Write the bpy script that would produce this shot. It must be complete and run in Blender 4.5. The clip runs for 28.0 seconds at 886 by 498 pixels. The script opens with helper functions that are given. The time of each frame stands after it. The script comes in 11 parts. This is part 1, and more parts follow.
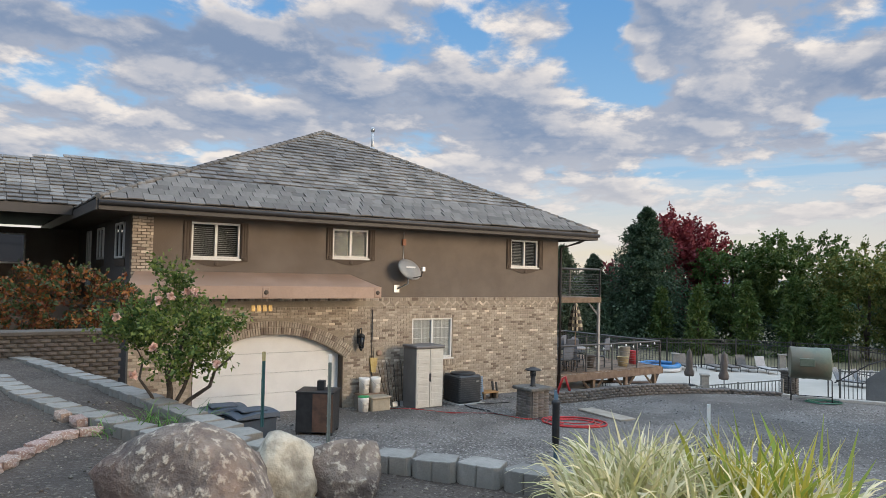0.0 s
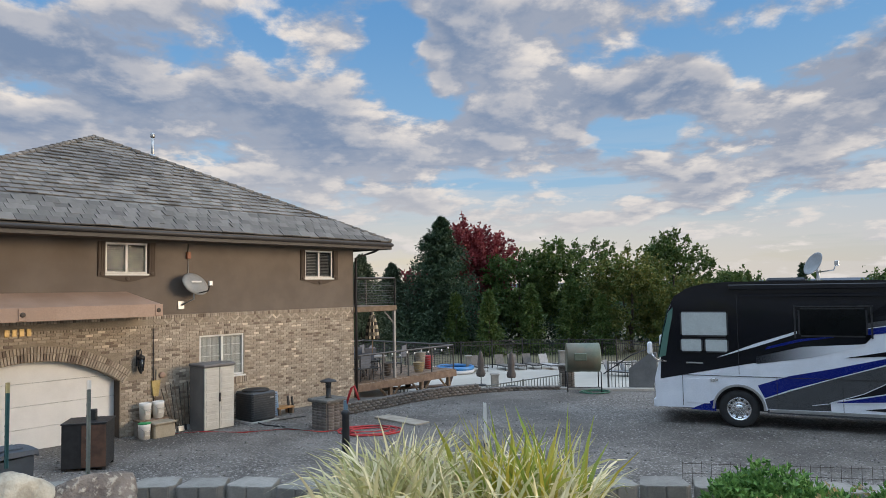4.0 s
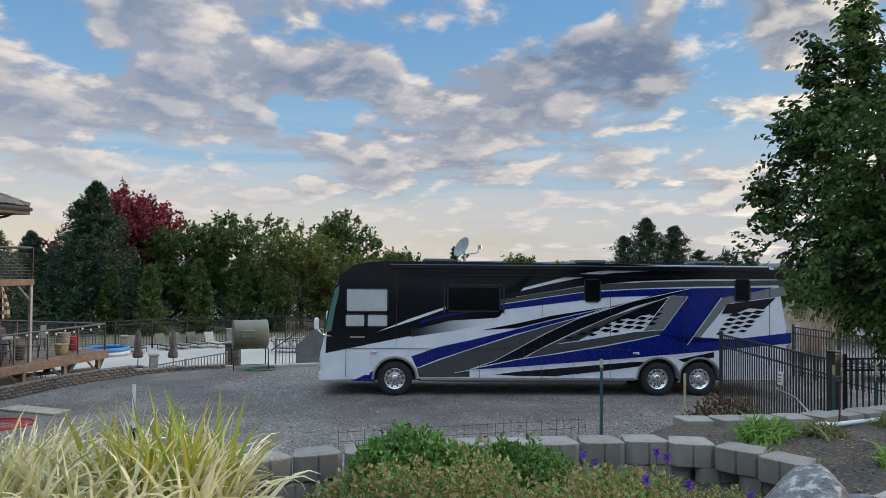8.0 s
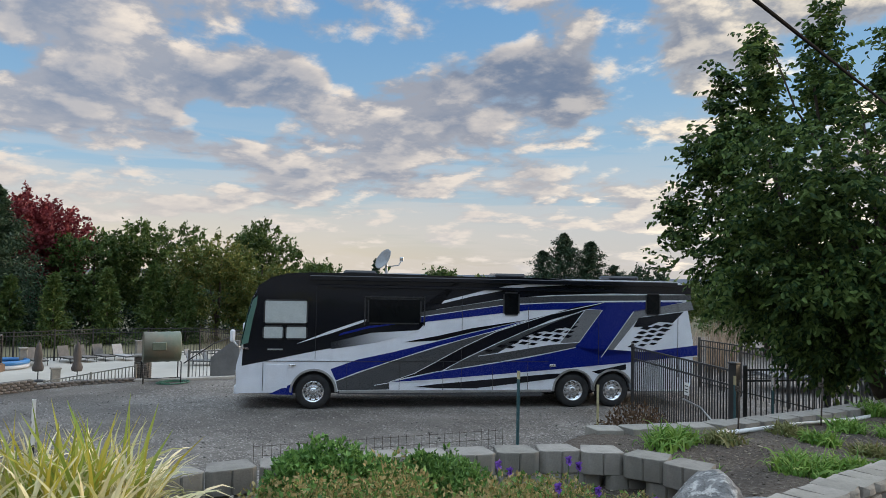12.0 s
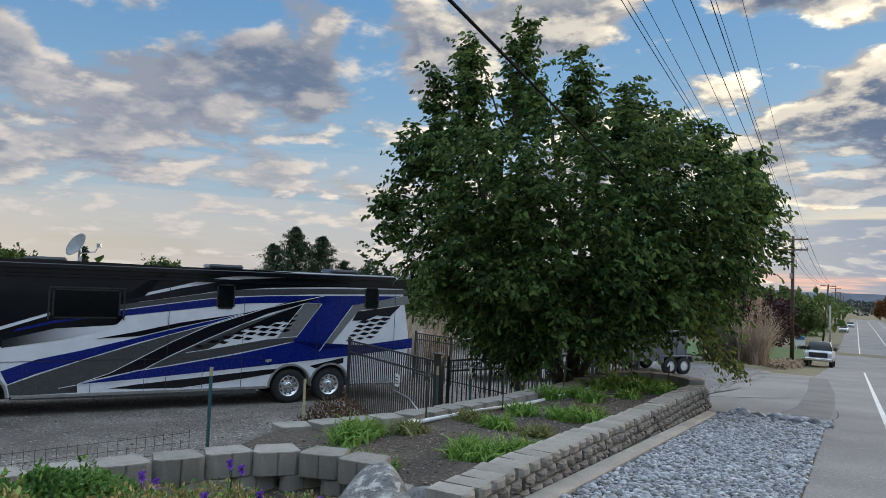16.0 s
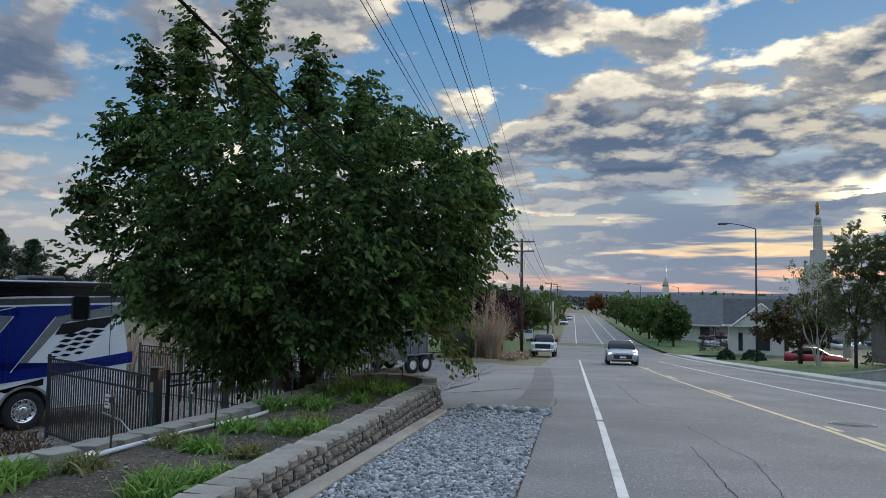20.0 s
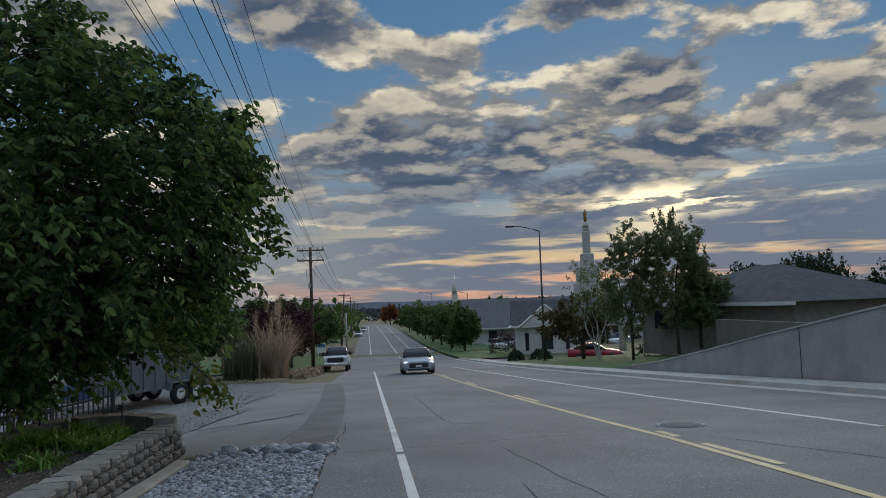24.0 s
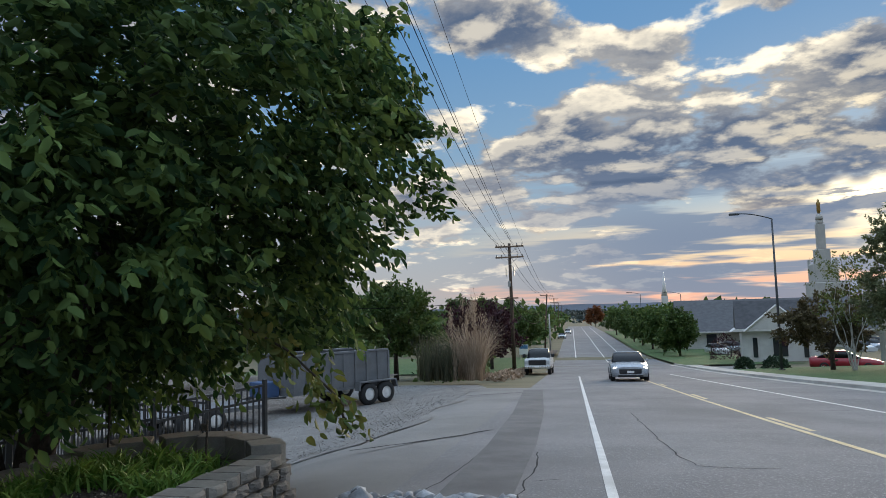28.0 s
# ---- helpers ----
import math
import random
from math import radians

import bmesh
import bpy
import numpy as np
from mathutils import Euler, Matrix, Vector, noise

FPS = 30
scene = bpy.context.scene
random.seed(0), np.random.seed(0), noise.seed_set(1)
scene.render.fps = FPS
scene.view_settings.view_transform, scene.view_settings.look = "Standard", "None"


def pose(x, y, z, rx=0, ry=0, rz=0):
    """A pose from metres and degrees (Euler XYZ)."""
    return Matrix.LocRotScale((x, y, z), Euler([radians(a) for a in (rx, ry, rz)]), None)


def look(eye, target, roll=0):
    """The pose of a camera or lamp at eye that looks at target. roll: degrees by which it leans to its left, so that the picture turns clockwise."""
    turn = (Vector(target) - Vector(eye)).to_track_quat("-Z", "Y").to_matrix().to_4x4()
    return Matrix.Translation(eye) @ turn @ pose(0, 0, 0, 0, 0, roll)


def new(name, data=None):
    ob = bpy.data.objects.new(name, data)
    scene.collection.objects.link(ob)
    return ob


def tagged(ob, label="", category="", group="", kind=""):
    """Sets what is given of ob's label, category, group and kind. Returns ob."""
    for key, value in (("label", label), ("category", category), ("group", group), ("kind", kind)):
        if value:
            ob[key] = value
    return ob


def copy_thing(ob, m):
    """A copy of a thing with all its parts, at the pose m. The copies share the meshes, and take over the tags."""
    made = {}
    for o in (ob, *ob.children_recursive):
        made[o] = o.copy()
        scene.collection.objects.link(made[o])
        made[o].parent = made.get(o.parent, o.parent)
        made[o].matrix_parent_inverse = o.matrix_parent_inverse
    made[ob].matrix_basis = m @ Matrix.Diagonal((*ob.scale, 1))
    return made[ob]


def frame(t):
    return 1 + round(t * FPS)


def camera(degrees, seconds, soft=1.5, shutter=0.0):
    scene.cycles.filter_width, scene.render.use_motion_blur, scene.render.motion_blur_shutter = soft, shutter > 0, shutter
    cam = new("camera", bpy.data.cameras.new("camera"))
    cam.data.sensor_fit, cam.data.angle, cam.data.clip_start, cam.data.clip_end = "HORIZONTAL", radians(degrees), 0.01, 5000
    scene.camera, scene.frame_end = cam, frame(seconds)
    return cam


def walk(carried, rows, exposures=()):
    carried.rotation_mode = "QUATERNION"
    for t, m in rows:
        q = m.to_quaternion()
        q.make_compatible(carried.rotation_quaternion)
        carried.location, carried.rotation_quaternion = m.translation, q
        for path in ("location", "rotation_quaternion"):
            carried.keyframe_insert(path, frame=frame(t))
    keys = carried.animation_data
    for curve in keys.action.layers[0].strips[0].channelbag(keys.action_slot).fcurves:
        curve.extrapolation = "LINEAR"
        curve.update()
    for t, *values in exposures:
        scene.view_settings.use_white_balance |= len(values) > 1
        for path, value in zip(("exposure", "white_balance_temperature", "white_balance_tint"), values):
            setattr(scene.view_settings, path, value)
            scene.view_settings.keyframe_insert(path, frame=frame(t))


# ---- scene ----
cam = camera(64.3, 28.0, 0.65)
PATH = [
    (0, (0.289, -0.988, 2.045), (-1.675, -1.36, 2.122), 1.1),
    (0.5, (0.275, -0.966, 2.045), (-1.708, -1.218, 2.122), 0.9),
    (1, (0.242, -0.917, 2.053), (-1.751, -1.06, 2.129), 0.6),
    (1.5, (0.2, -0.876, 2.031), (-1.798, -0.925, 2.114), 0.3),
    (2, (0.217, -0.855, 2.034), (-1.781, -0.829, 2.126), 0.0),
    (2.5, (0.195, -0.815, 2.035), (-1.801, -0.735, 2.137), -0.3),
    (4.5, (0.272, -0.671, 2.037), (-1.71, -0.416, 2.132), -0.9),
    (5, (0.322, -0.617, 2.036), (-1.642, -0.245, 2.112), -0.8),
    (5.5, (0.218, -0.648, 2.014), (-1.71, -0.119, 2.076), -0.6),
    (6, (0.213, -0.632, 2.011), (-1.666, 0.053, 2.062), -0.5),
    (6.5, (0.191, -0.627, 2.009), (-1.635, 0.187, 2.054), -0.3),
    (7, (0.192, -0.633, 2.015), (-1.587, 0.28, 2.056), -0.1),
    (7.5, (0.19, -0.623, 2.014), (-1.55, 0.361, 2.054), 0.2),
    (8, (0.177, -0.615, 2.005), (-1.532, 0.423, 2.046), 0.5),
    (8.5, (0.188, -0.616, 2.007), (-1.494, 0.464, 2.044), 0.5),
    (9, (0.195, -0.618, 2.005), (-1.461, 0.502, 2.035), 0.5),
    (9.5, (0.211, -0.624, 1.989), (-1.421, 0.532, 2.013), 0.4),
    (10, (0.212, -0.609, 1.992), (-1.396, 0.58, 2.017), 0.5),
    (10.5, (0.204, -0.619, 1.99), (-1.388, 0.593, 2.023), 0.7),
    (11, (0.214, -0.641, 1.998), (-1.368, 0.581, 2.043), 1.0),
    (11.5, (0.225, -0.635, 2.002), (-1.356, 0.588, 2.065), 1.1),
    (13.5, (0.232, -0.65, 2.021), (-1.356, 0.56, 2.141), 1.4),
    (14, (0.26, -0.655, 2.039), (-1.286, 0.608, 2.158), 1.6),
    (14.5, (0.274, -0.591, 2.022), (-1.191, 0.766, 2.133), 1.7),
    (15, (0.322, -0.4, 2.012), (-1.024, 1.076, 2.111), 1.8),
    (15.5, (0.322, -0.097, 1.956), (-0.878, 1.501, 2.046), 2.0),
    (16, (0.274, 0.006, 1.944), (-0.763, 1.714, 2.033), 2.3),
    (16.5, (0.245, 0.03, 1.943), (-0.647, 1.817, 2.042), 2.4),
    (17, (0.265, 0.008, 1.948), (-0.512, 1.847, 2.068), 2.3),
    (17.5, (0.261, 0.039, 1.973), (-0.429, 1.911, 2.108), 2.1),
    (18, (0.276, 0.068, 1.96), (-0.348, 1.963, 2.097), 1.8),
    (18.5, (0.318, 0.218, 1.937), (-0.244, 2.133, 2.064), 1.5),
    (19, (0.375, 0.398, 1.924), (-0.13, 2.33, 2.042), 1.2),
    (19.5, (0.318, 0.65, 1.902), (-0.13, 2.596, 2.02), 1.0),
    (20, (0.341, 0.882, 1.896), (-0.052, 2.839, 2.016), 0.9),
    (20.5, (0.4, 1.161, 1.858), (0.064, 3.128, 1.988), 0.5),
    (21, (0.298, 1.591, 1.825), (0.033, 3.568, 1.962), 0.2),
    (21.5, (0.248, 2.085, 1.727), (0.077, 4.072, 1.875), -0.4),
    (22, (0.349, 2.164, 1.779), (0.273, 4.157, 1.93), -0.4),
    (22.5, (0.352, 2.582, 1.763), (0.368, 4.576, 1.914), -0.6),
    (24.5, (0.375, 4.309, 1.65), (0.577, 6.293, 1.804), -2.1),
    (25, (0.376, 4.751, 1.63), (0.536, 6.738, 1.791), -2.2),
    (25.5, (0.36, 5.2, 1.608), (0.444, 7.191, 1.778), -1.9),
    (26, (0.356, 5.643, 1.573), (0.369, 7.636, 1.743), -1.7),
    (26.5, (0.38, 6.082, 1.54), (0.324, 8.074, 1.706), -1.4),
    (27, (0.358, 6.521, 1.481), (0.248, 8.511, 1.639), -1.3),
    (27.5, (0.396, 6.84, 1.488), (0.176, 8.822, 1.639), -1.5),
    (28, (0.387, 7.418, 1.46), (0.007, 9.374, 1.635), -1.6),
]
walk(cam, [(t, look(eye, target, roll)) for t, eye, target, roll in PATH], [(0, 0.45, 6350, 10), (5, 0.27, 6300, 10), (9, 0.31, 6500, 10), (10, 0.36, 6750, 10), (12, 0.34, 6700, 10), (14, 0.26, 6400, 10), (15, 0.25, 6400, 10), (16, 0.18, 6500, 10), (18, -0.05, 6350, 10), (20, -0.15, 6150, 9), (22.5, -0.38, 6050, 8), (24.5, -0.82, 6250, 9), (26, -0.55, 6200, 9), (27, -0.44, 6150, 9), (28, -0.06, 6250, 10)])

# ---- sky and light ----
SUN_AZ, SUN_EL = radians(21.5), radians(6.5)
SUN_DIR = Vector((math.sin(SUN_AZ) * math.cos(SUN_EL), math.cos(SUN_AZ) * math.cos(SUN_EL), math.sin(SUN_EL)))


def node(nt, kind, **inputs):
    n = nt.nodes.new(kind)
    for key, value in inputs.items():
        n.inputs[key.replace("_", " ")].default_value = value
    return n


def math_node(nt, op, a, b=None, c=None, clamp=False):
    n = nt.nodes.new("ShaderNodeMath")
    n.operation, n.use_clamp = op, clamp
    for i, v in enumerate((a, b, c)):
        if v is None:
            continue
        if isinstance(v, (int, float)):
            n.inputs[i].default_value = v
        else:
            nt.links.new(v, n.inputs[i])
    return n.outputs[0]


def mix_col(nt, f, a, b, mode="MIX"):
    n = nt.nodes.new("ShaderNodeMix")
    n.data_type, n.blend_type = "RGBA", mode
    for sock, v in ((n.inputs[0], f), (n.inputs[6], a), (n.inputs[7], b)):
        if isinstance(v, (int, float)):
            sock.default_value = v
        elif isinstance(v, tuple):
            sock.default_value = (*v[:3], 1)
        else:
            nt.links.new(v, sock)
    return n.outputs[2]


def smooth(nt, v, lo, hi):
    n = nt.nodes.new("ShaderNodeMapRange")
    n.interpolation_type = "SMOOTHSTEP"
    nt.links.new(v, n.inputs[0])
    n.inputs[1].default_value, n.inputs[2].default_value = lo, hi
    return n.outputs[0]


def blend(nt, f, a, b):
    """From a to b by f."""
    return math_node(nt, "MULTIPLY_ADD", f, math_node(nt, "SUBTRACT", b, a), a)


# cloud banks and blue gaps: bearing, height, half width and half height in degrees, weight
CLOUDS_WEST = ((-132.1, 16.0, 5.3, 2.5, 0.12), (-118.3, 16.6, 13.4, 2.3, 0.13), (-94.1, 20.0, 3.4, 2.3, 0.12), (-80.3, 18.4, 6.3, 3.7, 0.12), (-107.1, 10.7, 28.1, 3.4, 0.12), (-75.2, 14.7, 7.1, 2.5, 0.1), (-77.3, 20.0, 10.3, 3.2, 0.12), (-66.9, 15.9, 4.3, 1.6, 0.11), (-57.7, 13.2, 6.6, 2.8, 0.11), (-73.8, 13.0, 8.5, 1.8, 0.08), (-87.6, 11.8, 12.2, 2.8, 0.08), (-66.4, 15.9, 3.8, 1.8, 0.11), (-56.9, 13.2, 4.7, 2.3, 0.1), (-60.9, 8.9, 12.1, 2.3, 0.09))
CLOUDS_NORTH = ((-46.3, 15.3, 5.7, 2.8, 0.15), (-37.3, 6.6, 5.1, 1.3, 0.12), (-41.8, 18.6, 2.9, 2.3, 0.1), (-19.8, 20.8, 4.9, 2.8, 0.08), (-6.5, 22.1, 5.5, 2.3, 0.13), (3.4, 19.9, 7.3, 1.8, 0.1), (16.5, 22.4, 7.0, 1.6, 0.15), (19.6, 16.6, 6.2, 2.8, 0.09), (3.3, 15.6, 10.5, 1.8, 0.08), (5.5, 11.1, 12.2, 3.7, 0.16), (26.3, 11.7, 6.1, 1.8, 0.15), (28.8, 19.8, 3.9, 1.8, 0.1), (18.5, 9.1, 4.2, 1.1, 0.13), (33.5, 13.9, 5.2, 1.8, 0.09), (0.8, 3.0, 12.0, 1.8, 0.12))
GAPS_WEST = ((-123.3, 19.2, 9.7, 1.8, -0.13), (-131.3, 12.8, 3.8, 1.1, -0.1), (-99.4, 19.8, 2.4, 2.1, -0.12), (-87.1, 18.5, 2.4, 3.7, -0.12), (-71.5, 12.0, 5.6, 1.4, -0.1), (-87.5, 18.7, 2.9, 3.7, -0.13), (-61.3, 16.4, 5.3, 2.3, -0.13), (-68.8, 11.7, 6.1, 1.4, -0.13), (-85.7, 14.9, 1.9, 1.1, -0.09), (-53.3, 17.0, 3.8, 1.8, -0.11), (-59.2, 16.4, 3.4, 4.1, -0.13), (-68.4, 11.9, 5.2, 1.8, -0.13))
GAPS_NORTH = ((-49.1, 19.1, 4.4, 2.3, -0.12), (-39.1, 10.0, 6.5, 1.4, -0.11), (-38.0, 16.2, 4.3, 4.1, -0.12), (-19.6, 16.7, 5.3, 3.7, -0.12), (-12.5, 19.8, 6.3, 4.1, -0.12), (5.8, 22.7, 7.5, 1.8, -0.12), (26.5, 16.0, 5.7, 2.8, -0.14), (22.5, 19.4, 3.9, 1.8, -0.1), (15.7, 12.3, 6.6, 1.4, -0.07), (-6.0, 17.4, 4.8, 1.8, -0.08))


def make_sky():
    w = bpy.data.worlds.new("evening_sky")
    scene.world = w
    w.use_nodes = True
    nt = w.node_tree
    nt.nodes.clear()
    out = nt.nodes.new("ShaderNodeOutputWorld")
    bg = nt.nodes.new("ShaderNodeBackground")
    sky = nt.nodes.new("ShaderNodeTexSky")
    sky.sky_type, sky.sun_disc = "NISHITA", False
    sky.sun_elevation, sky.sun_rotation = SUN_EL, SUN_AZ
    sky.air_density, sky.dust_density, sky.ozone_density = 1.0, 0.6, 2.0
    tc = nt.nodes.new("ShaderNodeTexCoord")
    sep = nt.nodes.new("ShaderNodeSeparateXYZ")
    nt.links.new(tc.outputs["Generated"], sep.inputs[0])
    x, y, z = sep.outputs
    zc = math_node(nt, "MAXIMUM", z, 0.0)
    # a flat cloud deck seen in perspective
    inv = math_node(nt, "DIVIDE", 1.0, math_node(nt, "ADD", zc, 0.23))

    def deck(dx, dy, scale, detail, rough, distort=0.0):
        comb = nt.nodes.new("ShaderNodeCombineXYZ")
        nt.links.new(math_node(nt, "MULTIPLY_ADD", x, inv, dx), comb.inputs[0])
        nt.links.new(math_node(nt, "MULTIPLY_ADD", y, inv, dy), comb.inputs[1])
        n = node(nt, "ShaderNodeTexNoise", Scale=scale, Detail=detail, Roughness=rough, Distortion=distort)
        nt.links.new(comb.outputs[0], n.inputs["Vector"])
        return n.outputs[0]

    body = deck(3.1, 1.7, 3.0, 9.0, 0.575, 0.10)
    broad = deck(8.2, 4.4, 0.75, 2.0, 0.5)
    toward = deck(3.1 + 0.08 * math.sin(SUN_AZ), 1.7 + 0.08 * math.cos(SUN_AZ), 3.0, 6.0, 0.56, 0.10)
    # the same deck a little higher up: cloud tops catch the light
    over = nt.nodes.new("ShaderNodeCombineXYZ")
    nt.links.new(math_node(nt, "MULTIPLY_ADD", math_node(nt, "MULTIPLY", x, inv), 0.955, 3.1), over.inputs[0])
    nt.links.new(math_node(nt, "MULTIPLY_ADD", math_node(nt, "MULTIPLY", y, inv), 0.955, 1.7), over.inputs[1])
    above = node(nt, "ShaderNodeTexNoise", Scale=3.0, Detail=6.0, Roughness=0.56, Distortion=0.10)
    nt.links.new(over.outputs[0], above.inputs["Vector"])
    # where the larger cloud banks and the blue gaps lie, by bearing and height
    stir = node(nt, "ShaderNodeTexNoise", Scale=9.0, Detail=3.0, Roughness=0.55)
    nt.links.new(tc.outputs["Generated"], stir.inputs["Vector"])
    ss = nt.nodes.new("ShaderNodeSeparateXYZ")
    nt.links.new(stir.outputs["Color"], ss.inputs[0])
    place = nt.nodes.new("ShaderNodeCombineXYZ")
    bearing = math_node(nt, "MULTIPLY", math_node(nt, "ARCTAN2", x, y), 180 / math.pi)
    height = math_node(nt, "MULTIPLY", math_node(nt, "ARCSINE", z), 180 / math.pi)
    nt.links.new(math_node(nt, "MULTIPLY_ADD", ss.outputs[0], 9.0, math_node(nt, "SUBTRACT", bearing, 4.5)), place.inputs[0])
    nt.links.new(math_node(nt, "MULTIPLY_ADD", ss.outputs[1], 3.6, math_node(nt, "SUBTRACT", height, 1.8)), place.inputs[1])
    bank, heavy = 0.0, 0.0
    for az, el, wide, tall, weight in (*CLOUDS_WEST, *CLOUDS_NORTH, *GAPS_WEST, *GAPS_NORTH):
        m = nt.nodes.new("ShaderNodeVectorMath")
        m.operation = "MULTIPLY_ADD"
        nt.links.new(place.outputs[0], m.inputs[0])
        m.inputs[1].default_value = (1 / wide, 1 / tall, 0)
        m.inputs[2].default_value = (-az / wide, -el / tall, 0)
        ln = nt.nodes.new("ShaderNodeVectorMath")
        ln.operation = "LENGTH"
        nt.links.new(m.outputs[0], ln.inputs[0])
        near = smooth(nt, ln.outputs["Value"], 1.45, 0.25)
        bank = math_node(nt, "MULTIPLY_ADD", near, weight * (0.9 if weight > 0 else 0.85), bank)
        if weight > 0.125:
            heavy = math_node(nt, "MULTIPLY_ADD", near, weight * 0.95, heavy)
    # nearness to the sun
    dot = nt.nodes.new("ShaderNodeVectorMath")
    dot.operation = "DOT_PRODUCT"
    nt.links.new(tc.outputs["Generated"], dot.inputs[0])
    dot.inputs[1].default_value = SUN_DIR
    facing = dot.outputs["Value"]
    half = smooth(nt, facing, -0.3, 0.95)
    glow = smooth(nt, facing, 0.975, 1.0005)
    low = smooth(nt, z, 0.17, 0.01)
    dens = math_node(nt, "ADD", bank, math_node(nt, "MULTIPLY_ADD", broad, 0.25, math_node(nt, "SUBTRACT", body, 0.14)))
    dens = math_node(nt, "MULTIPLY_ADD", glow, 0.05, math_node(nt, "MULTIPLY_ADD", smooth(nt, z, 0.125, 0.02), -0.11, dens))
    north = smooth(nt, facing, 0.35, 0.85)
    eased = math_node(nt, "MULTIPLY_ADD", north, -0.036, dens)
    cover = blend(nt, north, smooth(nt, eased, 0.395, 0.535), smooth(nt, eased, 0.42, 0.51))
    thick = smooth(nt, math_node(nt, "ADD", heavy, math_node(nt, "MULTIPLY_ADD", bank, -0.55, dens)), 0.46, 0.66)
    relief = math_node(nt, "ADD", math_node(nt, "SUBTRACT", body, toward), math_node(nt, "SUBTRACT", body, above.outputs[0]))
    lit = blend(nt, north, smooth(nt, relief, -0.07, 0.24), smooth(nt, relief, -0.05, 0.17))
    thin = math_node(nt, "SUBTRACT", 1.0, thick)
    bright = math_node(nt, "MULTIPLY_ADD", thin, 0.24, math_node(nt, "MULTIPLY", lit, math_node(nt, "MULTIPLY_ADD", thick, -0.55, 1.0)), clamp=True)
    base = mix_col(nt, 1.0, sky.outputs[0], (0.105, 0.112, 0.125), "MULTIPLY")
    upper = mix_col(nt, half, (0.11, 0.28, 0.54), (0.14, 0.33, 0.59))
    mid = mix_col(nt, half, (0.27, 0.45, 0.63), (0.30, 0.45, 0.58))
    horizon = mix_col(nt, half, (0.70, 0.60, 0.46), (0.36, 0.40, 0.49))
    clear = mix_col(nt, low, mix_col(nt, smooth(nt, z, 0.42, 0.10), upper, mid), horizon)
    clear = mix_col(nt, 0.2, clear, base)
    shade = mix_col(nt, half, (0.165, 0.222, 0.325), (0.112, 0.156, 0.240))
    shade = mix_col(nt, low, shade, mix_col(nt, half, (0.50, 0.47, 0.44), (0.33, 0.37, 0.46)))
    edge = mix_col(nt, north, (0.66, 0.605, 0.555), (1.42, 1.24, 0.92))
    edge = mix_col(nt, glow, edge, (1.75, 1.45, 0.92))
    cloud = mix_col(nt, bright, shade, edge)
    col = mix_col(nt, cover, clear, cloud)
    # thin streaks near the horizon, warm under the sun
    streak = nt.nodes.new("ShaderNodeCombineXYZ")
    nt.links.new(math_node(nt, "MULTIPLY", x, 2.2), streak.inputs[0])
    nt.links.new(math_node(nt, "MULTIPLY", y, 2.2), streak.inputs[1])
    nt.links.new(math_node(nt, "MULTIPLY", z, 30.0), streak.inputs[2])
    sn = node(nt, "ShaderNodeTexNoise", Scale=1.5, Detail=4.0, Roughness=0.55)
    nt.links.new(streak.outputs[0], sn.inputs["Vector"])
    bar = math_node(nt, "MULTIPLY", smooth(nt, sn.outputs[0], 0.38, 0.50), smooth(nt, z, 0.25, 0.08))
    warm = smooth(nt, facing, 0.80, 0.985)
    col = mix_col(nt, math_node(nt, "MULTIPLY", bar, math_node(nt, "MULTIPLY_ADD", warm, 0.5, 0.4)), col, mix_col(nt, warm, (0.55, 0.52, 0.50), (0.205, 0.265, 0.375)))
    burn = math_node(nt, "MULTIPLY", math_node(nt, "MULTIPLY", smooth(nt, sn.outputs[0], 0.50, 0.40), smooth(nt, z, 0.15, 0.04)), smooth(nt, facing, 0.80, 0.97))
    col = mix_col(nt, math_node(nt, "MULTIPLY", burn, 0.78), col, mix_col(nt, smooth(nt, z, 0.02, 0.075), (1.15, 0.55, 0.36), (1.30, 0.92, 0.46)))
    spot = math_node(nt, "MULTIPLY", smooth(nt, facing, 0.9965, 1.0003), math_node(nt, "SUBTRACT", 0.80, math_node(nt, "MULTIPLY", thick, 1.6), None, True))
    col = mix_col(nt, math_node(nt, "MULTIPLY", spot, spot), col, (2.2, 1.8, 1.1))
    # bright slits where the sun burns through the low bank
    slit = nt.nodes.new("ShaderNodeVectorMath")
    slit.operation = "MULTIPLY_ADD"
    nt.links.new(place.outputs[0], slit.inputs[0])
    slit.inputs[1].default_value = (1 / 7.5, 1 / 1.5, 0)
    slit.inputs[2].default_value = (-23.0 / 7.5, -7.2 / 1.5, 0)
    reach = nt.nodes.new("ShaderNodeVectorMath")
    reach.operation = "LENGTH"
    nt.links.new(slit.outputs[0], reach.inputs[0])
    burst = math_node(nt, "MULTIPLY", smooth(nt, reach.outputs["Value"], 1.15, 0.2), smooth(nt, math_node(nt, "MULTIPLY_ADD", body, 0.6, math_node(nt, "MULTIPLY", sn.outputs[0], 0.6)), 0.625, 0.585))
    col = mix_col(nt, burst, col, (2.7, 2.2, 1.35))
    # the unseen sky overhead is brightened to add soft light from above
    col = mix_col(nt, smooth(nt, z, 0.42, 0.85), col, (1.08, 1.35, 1.68))
    nt.links.new(col, bg.inputs[0])
    bg.inputs[1].default_value = 1.0
    nt.links.new(bg.outputs[0], out.inputs[0])


